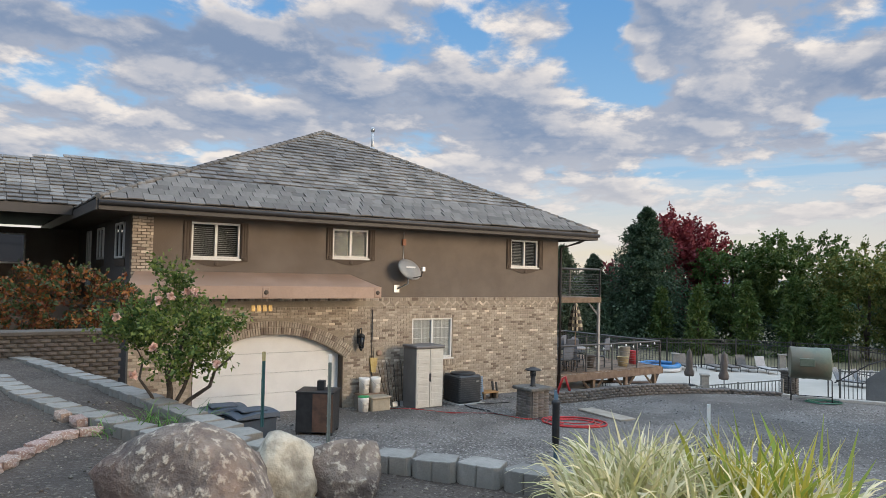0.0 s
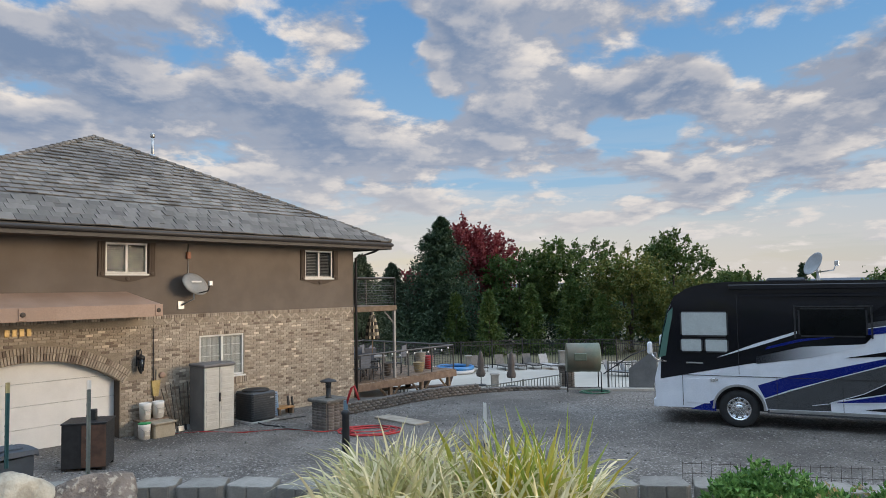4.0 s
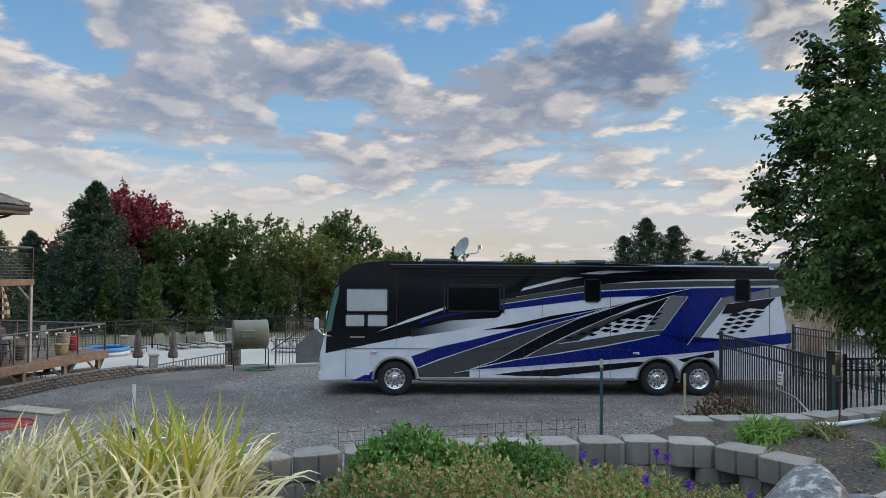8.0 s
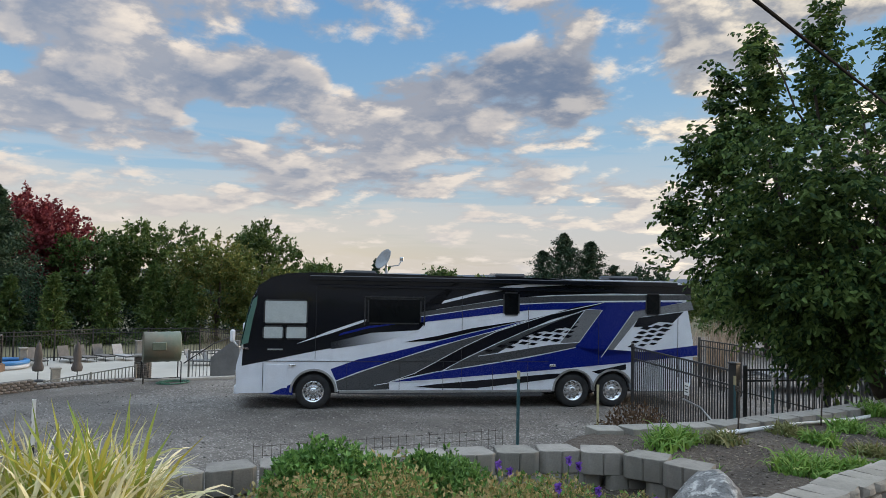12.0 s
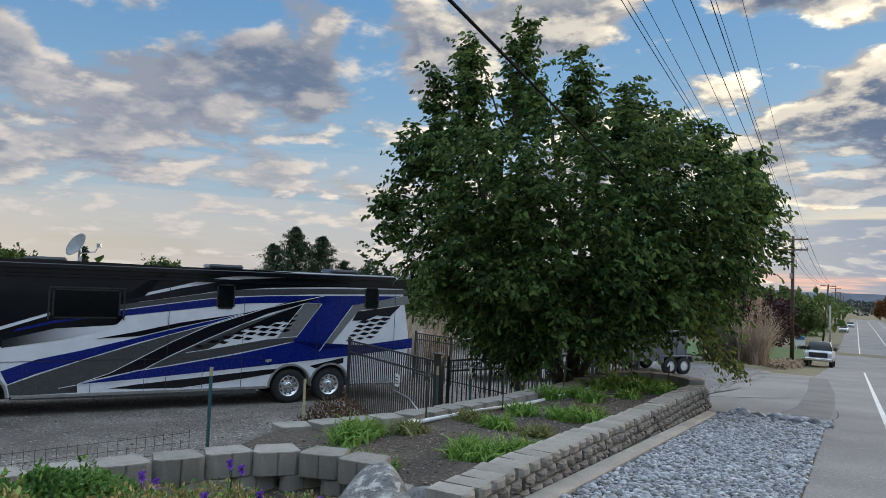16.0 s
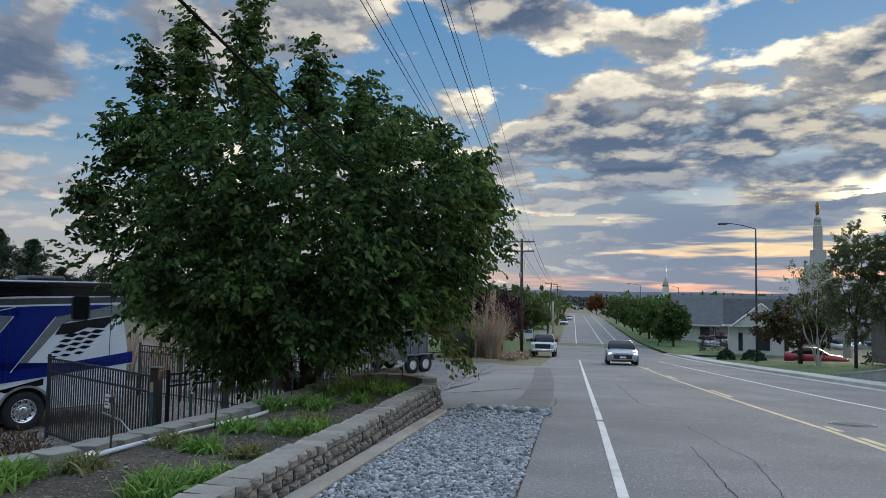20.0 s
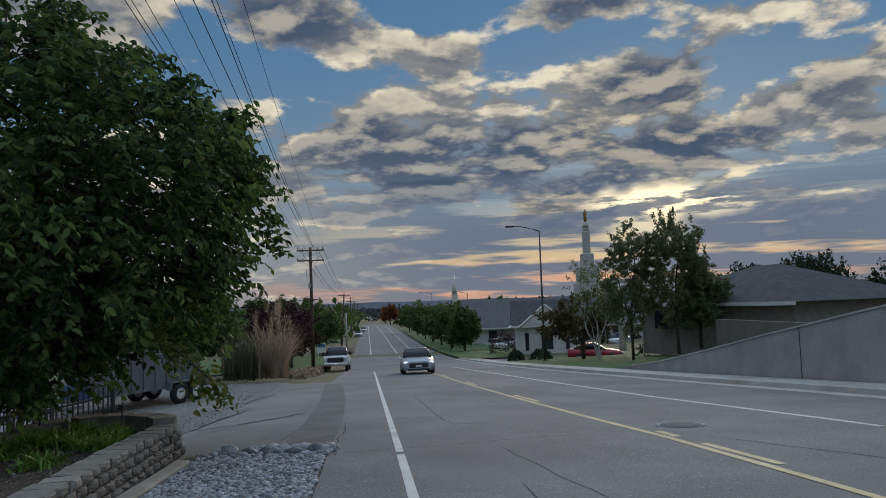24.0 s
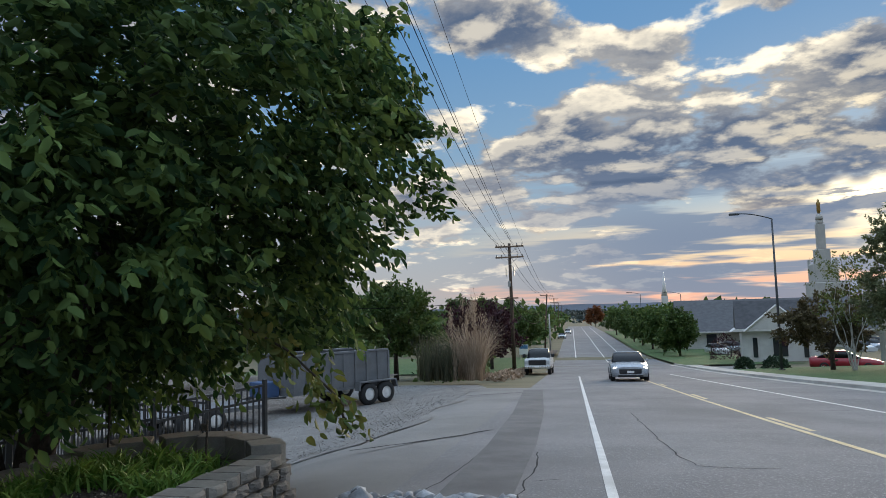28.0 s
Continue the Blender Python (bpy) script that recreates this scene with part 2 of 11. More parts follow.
make_sky()
sun = new("sun", bpy.data.lights.new("sun", "SUN"))
sun.data.energy, sun.data.angle, sun.data.color = 3.0, radians(30), (1.0, 0.79, 0.56)
sun.matrix_world = look((0, 0, 60), Vector((0, 0, 60)) - SUN_DIR)

# ---- materials ----


def surf(name, c1, c2, scale=3.0, rough=0.8, bump=0.3, bscale=40.0, metal=0.0, island=0.0, rand=0.0, spec=0.5, coat=0.0, stain=None, c3=None, bdist=0.02, speck=0.25):
    """A two-scale noise surface: c1 to c2, with fine grain, optional stains, and piece-to-piece change."""
    m = bpy.data.materials.new(name)
    m.use_nodes = True
    nt = m.node_tree
    b = nt.nodes["Principled BSDF"]
    tc = nt.nodes.new("ShaderNodeTexCoord")
    n1 = node(nt, "ShaderNodeTexNoise", Scale=scale, Detail=5.0, Roughness=0.6)
    n2 = node(nt, "ShaderNodeTexNoise", Scale=bscale, Detail=3.0, Roughness=0.6)
    for n in (n1, n2):
        nt.links.new(tc.outputs["Object"], n.inputs["Vector"])
    col = mix_col(nt, smooth(nt, n1.outputs[0], 0.32, 0.68), c1, c2)
    grain = smooth(nt, n2.outputs[0], 0.3, 0.7)
    if c3:
        col = mix_col(nt, smooth(nt, n2.outputs[0], 0.52, 0.66), col, c3)
    col = mix_col(nt, speck, col, mix_col(nt, grain, (0.35, 0.35, 0.35), (1, 1, 1)), "MULTIPLY")
    if stain:
        n3 = node(nt, "ShaderNodeTexNoise", Scale=scale * 0.23, Detail=4.0, Roughness=0.65)
        nt.links.new(tc.outputs["Object"], n3.inputs["Vector"])
        col = mix_col(nt, math_node(nt, "MULTIPLY", smooth(nt, n3.outputs[0], 0.48, 0.66), 0.7), col, stain)
    if island or rand:
        if island:
            src = nt.nodes.new("ShaderNodeNewGeometry").outputs["Random Per Island"]
        else:
            src = nt.nodes.new("ShaderNodeObjectInfo").outputs["Random"]
        k = island or rand
        v = math_node(nt, "MULTIPLY_ADD", src, 2 * k, 1 - k)
        hsv = nt.nodes.new("ShaderNodeHueSaturation")
        nt.links.new(v, hsv.inputs["Value"])
        nt.links.new(math_node(nt, "MULTIPLY_ADD", math_node(nt, "FRACT", math_node(nt, "MULTIPLY", src, 17.3)), 0.03 * min(1, k * 3), 0.5 - 0.015 * min(1, k * 3)), hsv.inputs["Hue"])
        nt.links.new(col, hsv.inputs["Color"])
        col = hsv.outputs[0]
    nt.links.new(col, b.inputs["Base Color"])
    nt.links.new(math_node(nt, "MULTIPLY_ADD", grain, 0.15, rough - 0.08, clamp=True), b.inputs["Roughness"])
    b.inputs["Metallic"].default_value = metal
    b.inputs["Specular IOR Level"].default_value = spec
    b.inputs["Coat Weight"].default_value = coat
    b.inputs["Coat Roughness"].default_value = 0.06
    if bump:
        bn = nt.nodes.new("ShaderNodeBump")
        bn.inputs["Strength"].default_value, bn.inputs["Distance"].default_value = bump, bdist
        nt.links.new(math_node(nt, "MULTIPLY_ADD", n1.outputs[0], 0.6, n2.outputs[0]), bn.inputs["Height"])
        nt.links.new(bn.outputs[0], b.inputs["Normal"])
    return m


def leafy(name, c1, c2, back=0.35, rough=0.55, gloss=0.3):
    """Foliage: leaves that let some light through."""
    m = bpy.data.materials.new(name)
    m.use_nodes = True
    nt = m.node_tree
    b = nt.nodes["Principled BSDF"]
    src = nt.nodes.new("ShaderNodeNewGeometry").outputs["Random Per Island"]
    col = mix_col(nt, smooth(nt, src, 0.0, 1.0), c1, c2)
    tc = nt.nodes.new("ShaderNodeTexCoord")
    n1 = node(nt, "ShaderNodeTexNoise", Scale=0.8, Detail=3.0)
    nt.links.new(tc.outputs["Object"], n1.inputs["Vector"])
    hsv = nt.nodes.new("ShaderNodeHueSaturation")
    nt.links.new(math_node(nt, "MULTIPLY_ADD", n1.outputs[0], 1.2, 0.4), hsv.inputs["Value"])
    nt.links.new(col, hsv.inputs["Color"])
    nt.links.new(hsv.outputs[0], b.inputs["Base Color"])
    b.inputs["Roughness"].default_value = rough
    b.inputs["Specular IOR Level"].default_value = gloss
    tr = nt.nodes.new("ShaderNodeBsdfTranslucent")
    nt.links.new(hsv.outputs[0], tr.inputs[0])
    ms = nt.nodes.new("ShaderNodeMixShader")
    ms.inputs[0].default_value = back
    nt.links.new(b.outputs[0], ms.inputs[1])
    nt.links.new(tr.outputs[0], ms.inputs[2])
    nt.links.new(ms.outputs[0], nt.nodes["Material Output"].inputs[0])
    return m


def glass_mat(name, tint, rough=0.03):
    m = bpy.data.materials.new(name)
    m.use_nodes = True
    b = m.node_tree.nodes["Principled BSDF"]
    b.inputs["Base Color"].default_value = (*tint, 1)
    b.inputs["Roughness"].default_value = rough
    b.inputs["Specular IOR Level"].default_value = 0.8
    return m


def lamp_mat(name, col, power):
    m = bpy.data.materials.new(name)
    m.use_nodes = True
    b = m.node_tree.nodes["Principled BSDF"]
    b.inputs["Emission Color"].default_value = (*col, 1)
    b.inputs["Emission Strength"].default_value = power
    return m


M_GROUND = surf("dry_ground", (0.10, 0.095, 0.05), (0.16, 0.14, 0.08), 0.4, 0.95, 0.5, 9)
M_LOT = surf("lot_gravel_fines", (0.095, 0.083, 0.072), (0.185, 0.165, 0.146), 0.8, 0.95, 1.0, 18, stain=(0.072, 0.062, 0.053), c3=(0.34, 0.315, 0.285))
M_ASPHALT = surf("asphalt", (0.155, 0.152, 0.153), (0.215, 0.21, 0.207), 0.5, 0.92, 0.5, 34, stain=(0.135, 0.132, 0.132), c3=(0.275, 0.27, 0.265))
M_TAR = surf("tar_seal", (0.035, 0.035, 0.037), (0.06, 0.06, 0.062), 3, 0.95, 0.2, 40, spec=0.1)
M_SOIL = surf("garden_soil", (0.052, 0.038, 0.029), (0.102, 0.077, 0.058), 1.2, 0.95, 1.0, 28, c3=(0.15, 0.125, 0.10), bdist=0.04)
M_GRASS = surf("lawn", (0.05, 0.10, 0.026), (0.085, 0.145, 0.04), 1.5, 0.9, 0.8, 60)
M_BLOCK = surf("concrete_block", (0.225, 0.208, 0.180), (0.315, 0.292, 0.254), 5, 0.92, 0.3, 60, rand=0.17, stain=(0.15, 0.137, 0.118))
M_SPLIT = surf("split_face_block", (0.125, 0.117, 0.105), (0.225, 0.21, 0.187), 6, 0.93, 0.45, 34, rand=0.16, stain=(0.12, 0.105, 0.09), bdist=0.03)
M_CONC = surf("concrete", (0.42, 0.40, 0.36), (0.52, 0.49, 0.44), 1.4, 0.88, 0.25, 40, stain=(0.30, 0.28, 0.25))
M_STUCCO = surf("brown_stucco", (0.150, 0.120, 0.095), (0.190, 0.154, 0.124), 0.8, 0.92, 0.5, 70, stain=(0.115, 0.085, 0.06))
M_STUCCO_TRIM = surf("dark_trim_foam", (0.085, 0.062, 0.045), (0.105, 0.078, 0.057), 2, 0.85, 0.3, 50)
M_MORTAR = surf("mortar", (0.30, 0.245, 0.18), (0.36, 0.30, 0.225), 6, 0.95, 0.4, 60)
M_TILE = surf("weathered_roof_tile", (0.140, 0.131, 0.120), (0.222, 0.209, 0.192), 1.0, 0.9, 0.6, 35, island=0.30, stain=(0.088, 0.086, 0.088))
M_FASCIA = surf("dark_gutter", (0.035, 0.029, 0.026), (0.045, 0.038, 0.034), 2, 0.55, 0.05, 30)
M_WHITE = surf("white_paint", (0.76, 0.74, 0.70), (0.82, 0.80, 0.76), 1.5, 0.6, 0.05, 40, speck=0.06)
M_FRAME = surf("white_vinyl", (0.72, 0.70, 0.66), (0.78, 0.76, 0.72), 4, 0.45, 0.03, 60)
M_GLASS = glass_mat("dark_window_glass", (0.02, 0.024, 0.03))
M_CURTAIN = surf("pale_blind", (0.62, 0.60, 0.55), (0.70, 0.68, 0.62), 4, 0.8, 0.1, 60)
M_BLIND = surf("venetian_slat", (0.36, 0.36, 0.35), (0.44, 0.44, 0.43), 3, 0.6, 0.05, 60)
M_AWNING = surf("tan_metal_canopy", (0.36, 0.235, 0.165), (0.43, 0.29, 0.21), 0.9, 0.6, 0.08, 30, stain=(0.31, 0.205, 0.145))
M_BLACK = surf("black_metal", (0.018, 0.018, 0.019), (0.03, 0.03, 0.031), 6, 0.5, 0.1, 60)
M_FENCE = surf("bronze_fence_metal", (0.022, 0.022, 0.022), (0.034, 0.033, 0.032), 4, 0.55, 0.1, 50)
M_WOOD = surf("weathered_timber", (0.17, 0.115, 0.075), (0.25, 0.175, 0.12), 5, 0.85, 0.4, 40, rand=0.15)
M_BARK = surf("bark", (0.055, 0.042, 0.032), (0.10, 0.08, 0.062), 6, 0.95, 1.0, 22, bdist=0.04)
M_STEEL = surf("galvanised_steel", (0.42, 0.42, 0.42), (0.52, 0.52, 0.51), 3, 0.4, 0.05, 40, metal=0.8)
M_CHROME = surf("polished_alloy", (0.78, 0.78, 0.78), (0.85, 0.85, 0.85), 3, 0.28, 0.0, 40, metal=1.0)
M_RUBBER = surf("tyre_rubber", (0.018, 0.018, 0.018), (0.03, 0.03, 0.03), 5, 0.85, 0.2, 60)
M_PINK = surf("red_rubble_brick", (0.30, 0.19, 0.145), (0.40, 0.28, 0.22), 9, 0.92, 0.5, 50, rand=0.25, c3=(0.48, 0.42, 0.37), stain=(0.24, 0.21, 0.18))
M_ROCK = surf("brown_boulder", (0.10, 0.075, 0.062), (0.27, 0.215, 0.17), 4.5, 0.9, 0.7, 15, stain=(0.19, 0.115, 0.085), c3=(0.43, 0.37, 0.29), bdist=0.05)
M_ROCK2 = surf("pale_boulder", (0.22, 0.19, 0.145), (0.62, 0.56, 0.44), 3.6, 0.9, 0.6, 9, stain=(0.55, 0.50, 0.40), bdist=0.05)
M_COBBLE = surf("river_cobble", (0.20, 0.21, 0.225), (0.36, 0.365, 0.375), 9, 0.75, 0.3, 50, island=0.65)
M_PAINTW = surf("road_paint_white", (0.62, 0.61, 0.58), (0.72, 0.71, 0.68), 4, 0.75, 0.2, 60, stain=(0.42, 0.41, 0.39))
M_PAINTY = surf("road_paint_yellow", (0.56, 0.45, 0.24), (0.64, 0.54, 0.32), 4, 0.75, 0.2, 60, stain=(0.38, 0.33, 0.22))
M_PVC = surf("white_pvc", (0.70, 0.69, 0.66), (0.76, 0.75, 0.72), 4, 0.4, 0.03, 40)

# ---- builders ----


def part(name, bm, material, parent=None, label="", smooth_shade=False):
    """Link a bmesh as one mesh object under a thing or a part."""
    me = bpy.data.meshes.new(name)
    bm.to_mesh(me)
    bm.free()
    if smooth_shade:
        me.polygons.foreach_set("use_smooth", [True] * len(me.polygons))
    for m in material if isinstance(material, (list, tuple)) else [material]:
        me.materials.append(m)
    ob = new(name, me)
    ob.parent = parent
    if label:
        tagged(ob, label)
    return ob


def raw(name, verts, faces, material, parent=None, label="", smooth_shade=False):
    me = bpy.data.meshes.new(name)
    me.from_pydata(verts, [], faces)
    me.materials.append(material)
    if smooth_shade:
        me.polygons.foreach_set("use_smooth", [True] * len(me.polygons))
    me.update()
    ob = new(name, me)
    ob.parent = parent
    if label:
        tagged(ob, label)
    return ob


def piece(name, me, parent, m):
    """An object on shared mesh data, placed in its parent's frame."""
    ob = new(name, me)
    ob.parent = parent
    ob.matrix_basis = m
    return ob


def thing(name, m, label, category, group="", kind=""):
    ob = new(name)
    ob.empty_display_size = 0.2
    ob.matrix_basis = m
    return tagged(ob, label, category, group, kind)


def box(bm, x0, y0, z0, x1, y1, z1, bevel=0.0, m=None):
    b2 = bmesh.new()
    bmesh.ops.create_cube(b2, size=1.0)
    for v in b2.verts:
        v.co = Vector(((x0 + x1) / 2 + v.co.x * (x1 - x0), (y0 + y1) / 2 + v.co.y * (y1 - y0), (z0 + z1) / 2 + v.co.z * (z1 - z0)))
    if bevel:
        bmesh.ops.bevel(b2, geom=list(b2.edges), offset=bevel, segments=1, affect="EDGES")
    join(bm, b2, m)
    return bm


def join(bm, b2, m=None):
    if m is not None:
        b2.transform(m)
    vs = [bm.verts.new(v.co) for v in b2.verts]
    b2.verts.index_update()
    for f in b2.faces:
        nf = bm.faces.new([vs[v.index] for v in f.verts])
        nf.material_index, nf.smooth = f.material_index, f.smooth
    b2.free()


def boxed(*a, **k):
    return box(bmesh.new(), *a, **k)


def tube(bm, a, b, r0, r1=None, seg=8, caps=True):
    """A tapered round bar from a to b."""
    a, b = Vector(a), Vector(b)
    r1 = r0 if r1 is None else r1
    d = b - a
    q = d.to_track_quat("Z", "Y")
    rings = []
    for p, r in ((a, r0), (b, r1)):
        rings.append([bm.verts.new(p + q @ Vector((r * math.cos(t), r * math.sin(t), 0))) for t in (2 * math.pi * i / seg for i in range(seg))])
    for i in range(seg):
        j = (i + 1) % seg
        f = bm.faces.new((rings[0][i], rings[0][j], rings[1][j], rings[1][i]))
        f.smooth = seg > 5
    if caps:
        bm.faces.new(rings[0][::-1])
        bm.faces.new(rings[1])
    return bm


def tubed(*a, **k):
    return tube(bmesh.new(), *a, **k)


def pipe(bm, pts, r, seg=6):
    """A round bar along a row of points, skinned in one piece."""
    pts = [Vector(p) for p in pts]
    rings = []
    for i, p in enumerate(pts):
        d = (pts[min(i + 1, len(pts) - 1)] - pts[max(i - 1, 0)]).normalized()
        q = d.to_track_quat("Z", "Y") if abs(d.z) < 0.95 else d.to_track_quat("Z", "X")
        rings.append([bm.verts.new(p + q @ Vector((r * math.cos(t), r * math.sin(t), 0))) for t in (2 * math.pi * k / seg for k in range(seg))])
    for a, b in zip(rings, rings[1:]):
        # start each ring at the corner nearest to the last one's
        k0 = min(range(seg), key=lambda k: (b[k].co - a[0].co).length)
        b[:] = b[k0:] + b[:k0]
        for k in range(seg):
            bm.faces.new((a[k], a[(k + 1) % seg], b[(k + 1) % seg], b[k])).smooth = True
    bm.faces.new(rings[0][::-1])
    bm.faces.new(rings[-1])
    return bm


def prism(poly, y0, y1, bevel=0.0, axis="y"):
    """A polygon in x and z pushed along y (or x and y along z)."""
    bm = bmesh.new()
    at = (lambda p, h: (p[0], h, p[1])) if axis == "y" else (lambda p, h: (p[0], p[1], h))
    lo = [bm.verts.new(at(p, y0)) for p in poly]
    hi = [bm.verts.new(at(p, y1)) for p in poly]
    n = len(poly)
    bm.faces.new(lo)
    bm.faces.new(hi[::-1])
    for i in range(n):
        bm.faces.new((lo[(i + 1) % n], lo[i], hi[i], hi[(i + 1) % n]))
    bmesh.ops.recalc_face_normals(bm, faces=list(bm.faces))
    if bevel:
        bmesh.ops.bevel(bm, geom=list(bm.edges), offset=bevel, segments=2, affect="EDGES")
    return bm


def revolve(profile, seg=20, caps=True):
    """A lathe about z: rows of (radius, height)."""
    bm = bmesh.new()
    rings = [[bm.verts.new((r * math.cos(2 * math.pi * i / seg), r * math.sin(2 * math.pi * i / seg), h)) for i in range(seg)] for r, h in profile]
    for a, b in zip(rings, rings[1:]):
        for i in range(seg):
            j = (i + 1) % seg
            bm.faces.new((a[i], a[j], b[j], b[i])).smooth = True
    if caps:
        bm.faces.new(rings[0][::-1])
        bm.faces.new(rings[-1])
    return bm


def lerp_list(v, pts):
    """Straight-line look-up in rows of (input, value)."""
    return float(np.interp(v, [p[0] for p in pts], [p[1] for p in pts]))


# ---- the lie of the land ----
ROAD_PROFILE = ((-300, 6.0), (-60, 3.2), (-20, 1.6), (0, 0.5), (13, -0.2), (22.5, -0.84), (53, -2.85), (60, -3.28), (75, -4.05), (95, -4.8), (120, -5.35), (180, -5.9), (400, -8.5), (1200, -14.0), (5000, -30.0))
BANK = ((-60, -34.0), (-20, -17.0), (-11, -10.6), (-7.1, -8.33), (-4.65, -6.5), (-2.6, -5.75), (-0.5, -5.5), (1.25, -5.25), (3.3, -4.8), (5.2, -4.95), (7.0, -4.24), (9.7, -4.06), (12, -3.98), (15.6, -4.45))
BED_TOP = ((-20, 0.62), (-5, 0.36), (-0.5, 0.30), (1.5, 0.12), (3.8, 0.04), (4.6, 0.20), (5.5, 0.33), (9, 0.19), (12, 0.14), (13.8, 0.16))
LOT = -1.82


def road_z(y):
    return lerp_list(y, ROAD_PROFILE)


def road_x(xr, y):
    """Across the road at xr, y along it: it runs a hair left of +y."""
    return xr - 0.0148 * min(y, 400)


def lot_z(x, y):
    """The parking lot: level by the coach, falling a little to the house's far corner."""
    d = max(0.0, min(1.0, (-x - 14) / 12)) * max(0.0, min(1.0, (6 - y) / 8))
    near = max(0.0, min(1.0, (-9.0 - y) / 5)) * 0.12
    return LOT - 0.10 * d + near


FRONT_X = ((2.0, -1.98), (4.2, -2.14), (5.5, -2.17), (7.2, -2.22), (9.5, -2.32), (11.5, -2.33), (13.6, -2.30))


def bed_z(x, y):
    return lerp_list(y, BED_TOP) + 0.04 * noise.noise(Vector((x * 1.3, y * 1.3, 0)))


def ground_z(x, y):
    xr = x + 0.0148 * min(y, 400)
    rz = road_z(y)
    if xr > -1.96 or (4.0 < y < 13.9 and x > lerp_list(y, FRONT_X) - 0.22):
        if xr > 11.5:
            return rz - 0.02 + min(1.8, 0.16 * (xr - 11.5)) * (1 if y < 26 else 0.12)
        return rz - 0.02
    if y < 13.9:
        if x < lerp_list(y, BANK):
            return far_z(x, y, lot_z(x, y))
        return bed_z(x, y)
    k = max(0.0, min(1.0, (-1.96 - xr) / 5.5))
    k = k * k * (3 - 2 * k)
    low = min(rz, LOT) if y < 60 else rz
    return far_z(x, y, rz - 0.02 + (low - rz) * k)


def far_z(x, y, z):
    """West of the lot the land drops to the pool terrace and then to the plain."""
    edge = -25.2 if y < 14 else -25.2 + 0.5 * (14 - y)
    d = edge - x - 0.6
    if d <= 0 or y < -30:
        return z
    if d < 30:
        return POOL - 0.02
    return POOL - min(5.0, 0.05 * (d - 30))


POOL = -2.55


def spaced(lo, hi, dense):
    """Grid lines that are fine within the dense spans and widen outside them."""
    vals = set()
    for a, b, s in dense:
        vals.update(np.round(np.arange(a, b + s / 2, s), 3).tolist())
    out = sorted(vals)
    step, v = dense[-1][2] * 2, out[-1]
    while v < hi:
        v += step
        step *= 1.35
        out.append(round(min(v, hi), 3))
    step, v = dense[0][2] * 2, out[0]
    while v > lo:
        v -= step
        step *= 1.35
        out.insert(0, round(max(v, lo), 3))
    return out


def sheet(name, xs, ys, height, material, label, category, kind="structure", parent=None, warp=None):
    verts = [((warp(x, y) if warp else x), y, height((warp(x, y) if warp else x), y)) for y in ys for x in xs]
    w = len(xs)
    faces = [(j * w + i, j * w + i + 1, (j + 1) * w + i + 1, (j + 1) * w + i) for j in range(len(ys) - 1) for i in range(w - 1)]
    ob = raw(name, verts, faces, material, parent, smooth_shade=True)
    return tagged(ob, label, category, "", kind)


GX = spaced(-3500, 3500, ((-36, -14, 0.7), (-13.8, -0.6, 0.2), (0, 14, 1.0)))
GY = spaced(-1500, 4500, ((-30, -13, 0.8), (-12.8, 17.0, 0.25), (17.5, 60, 1.5)))
sheet("ground", GX, GY, ground_z, M_GROUND, "dry earth and short grass reaching to the horizon", "ground")


def strip(name, x0, x1, y0, y1, material, label, category, lift=0.012, nx=6, dy=1.0, height=None, kind="structure"):
    """A surface laid on the ground between two edges given across the road."""
    ys = list(np.arange(y0, y1, dy)) + [y1]
    verts, faces = [], []
    for y in ys:
        a = x0(y) if callable(x0) else road_x(x0, y)
        b = x1(y) if callable(x1) else road_x(x1, y)
        for i in range(nx + 1):
            x = a + (b - a) * i / nx
            verts.append((x, y, (height or ground_z)(x, y) + lift))
    w = nx + 1
    for j in range(len(ys) - 1):
        for i in range(nx):
            faces.append((j * w + i, j * w + i + 1, (j + 1) * w + i + 1, (j + 1) * w + i))
    return tagged(raw(name, verts, faces, material, smooth_shade=True), label, category, "", kind)


def kerb_right(y):
    return lerp_list(y, ((-60, 11.6), (10, 10.6), (20, 10.36), (26, 10.04), (33, 9.76), (41, 9.44), (58, 9.2), (78, 8.3), (134, 7.64), (243, 6.7), (400, 4.5)))


flat_road = lambda x, y: road_z(y)
strip("road", -0.12, kerb_right, -60, 13.6, M_ASPHALT, "worn grey asphalt road running downhill", "road", 0.0, 10, 1.0, flat_road)
strip("road", lambda y: road_x(-1.3 if y < 60 else -1.6, y), kerb_right, 13.6, 400, M_ASPHALT, "worn grey asphalt road running downhill", "road", 0.0, 10, 2.0, flat_road)
strip("driveway", lambda y: -2.3 if y < 14.0 else -4.0 - 5.5 * min(1, (y - 14.0) / 1.8), -1.3, 13.6, 37, surf("dusty_asphalt", (0.19, 0.185, 0.175), (0.24, 0.232, 0.22), 0.5, 0.92, 0.5, 70, stain=(0.15, 0.145, 0.14)), "dusty grey driveway apron beside the road", "driveway", 0.015, 12, 0.5)
strip("parking_lot", lambda y: -25.6 if y < 14 else -25.6 + 0.5 * (14 - y), lambda y: lerp_list(y, BANK) - 0.30 if y < 13.9 else -4.2 - min(y - 13.9, 1) * 5.1, -16, 44, M_LOT, "compacted grey gravel parking lot", "gravel", 0.02, 60, 0.5, lot_z)
strip("garden_bed", lambda y: lerp_list(y, BANK) + 0.0, lambda y: lerp_list(y, FRONT_X) + 0.02 if y > 4 else road_x(-2.0, y), -12, 13.6, M_SOIL, "dark garden soil with small stones", "soil", 0.012, 24, 0.25, bed_z)
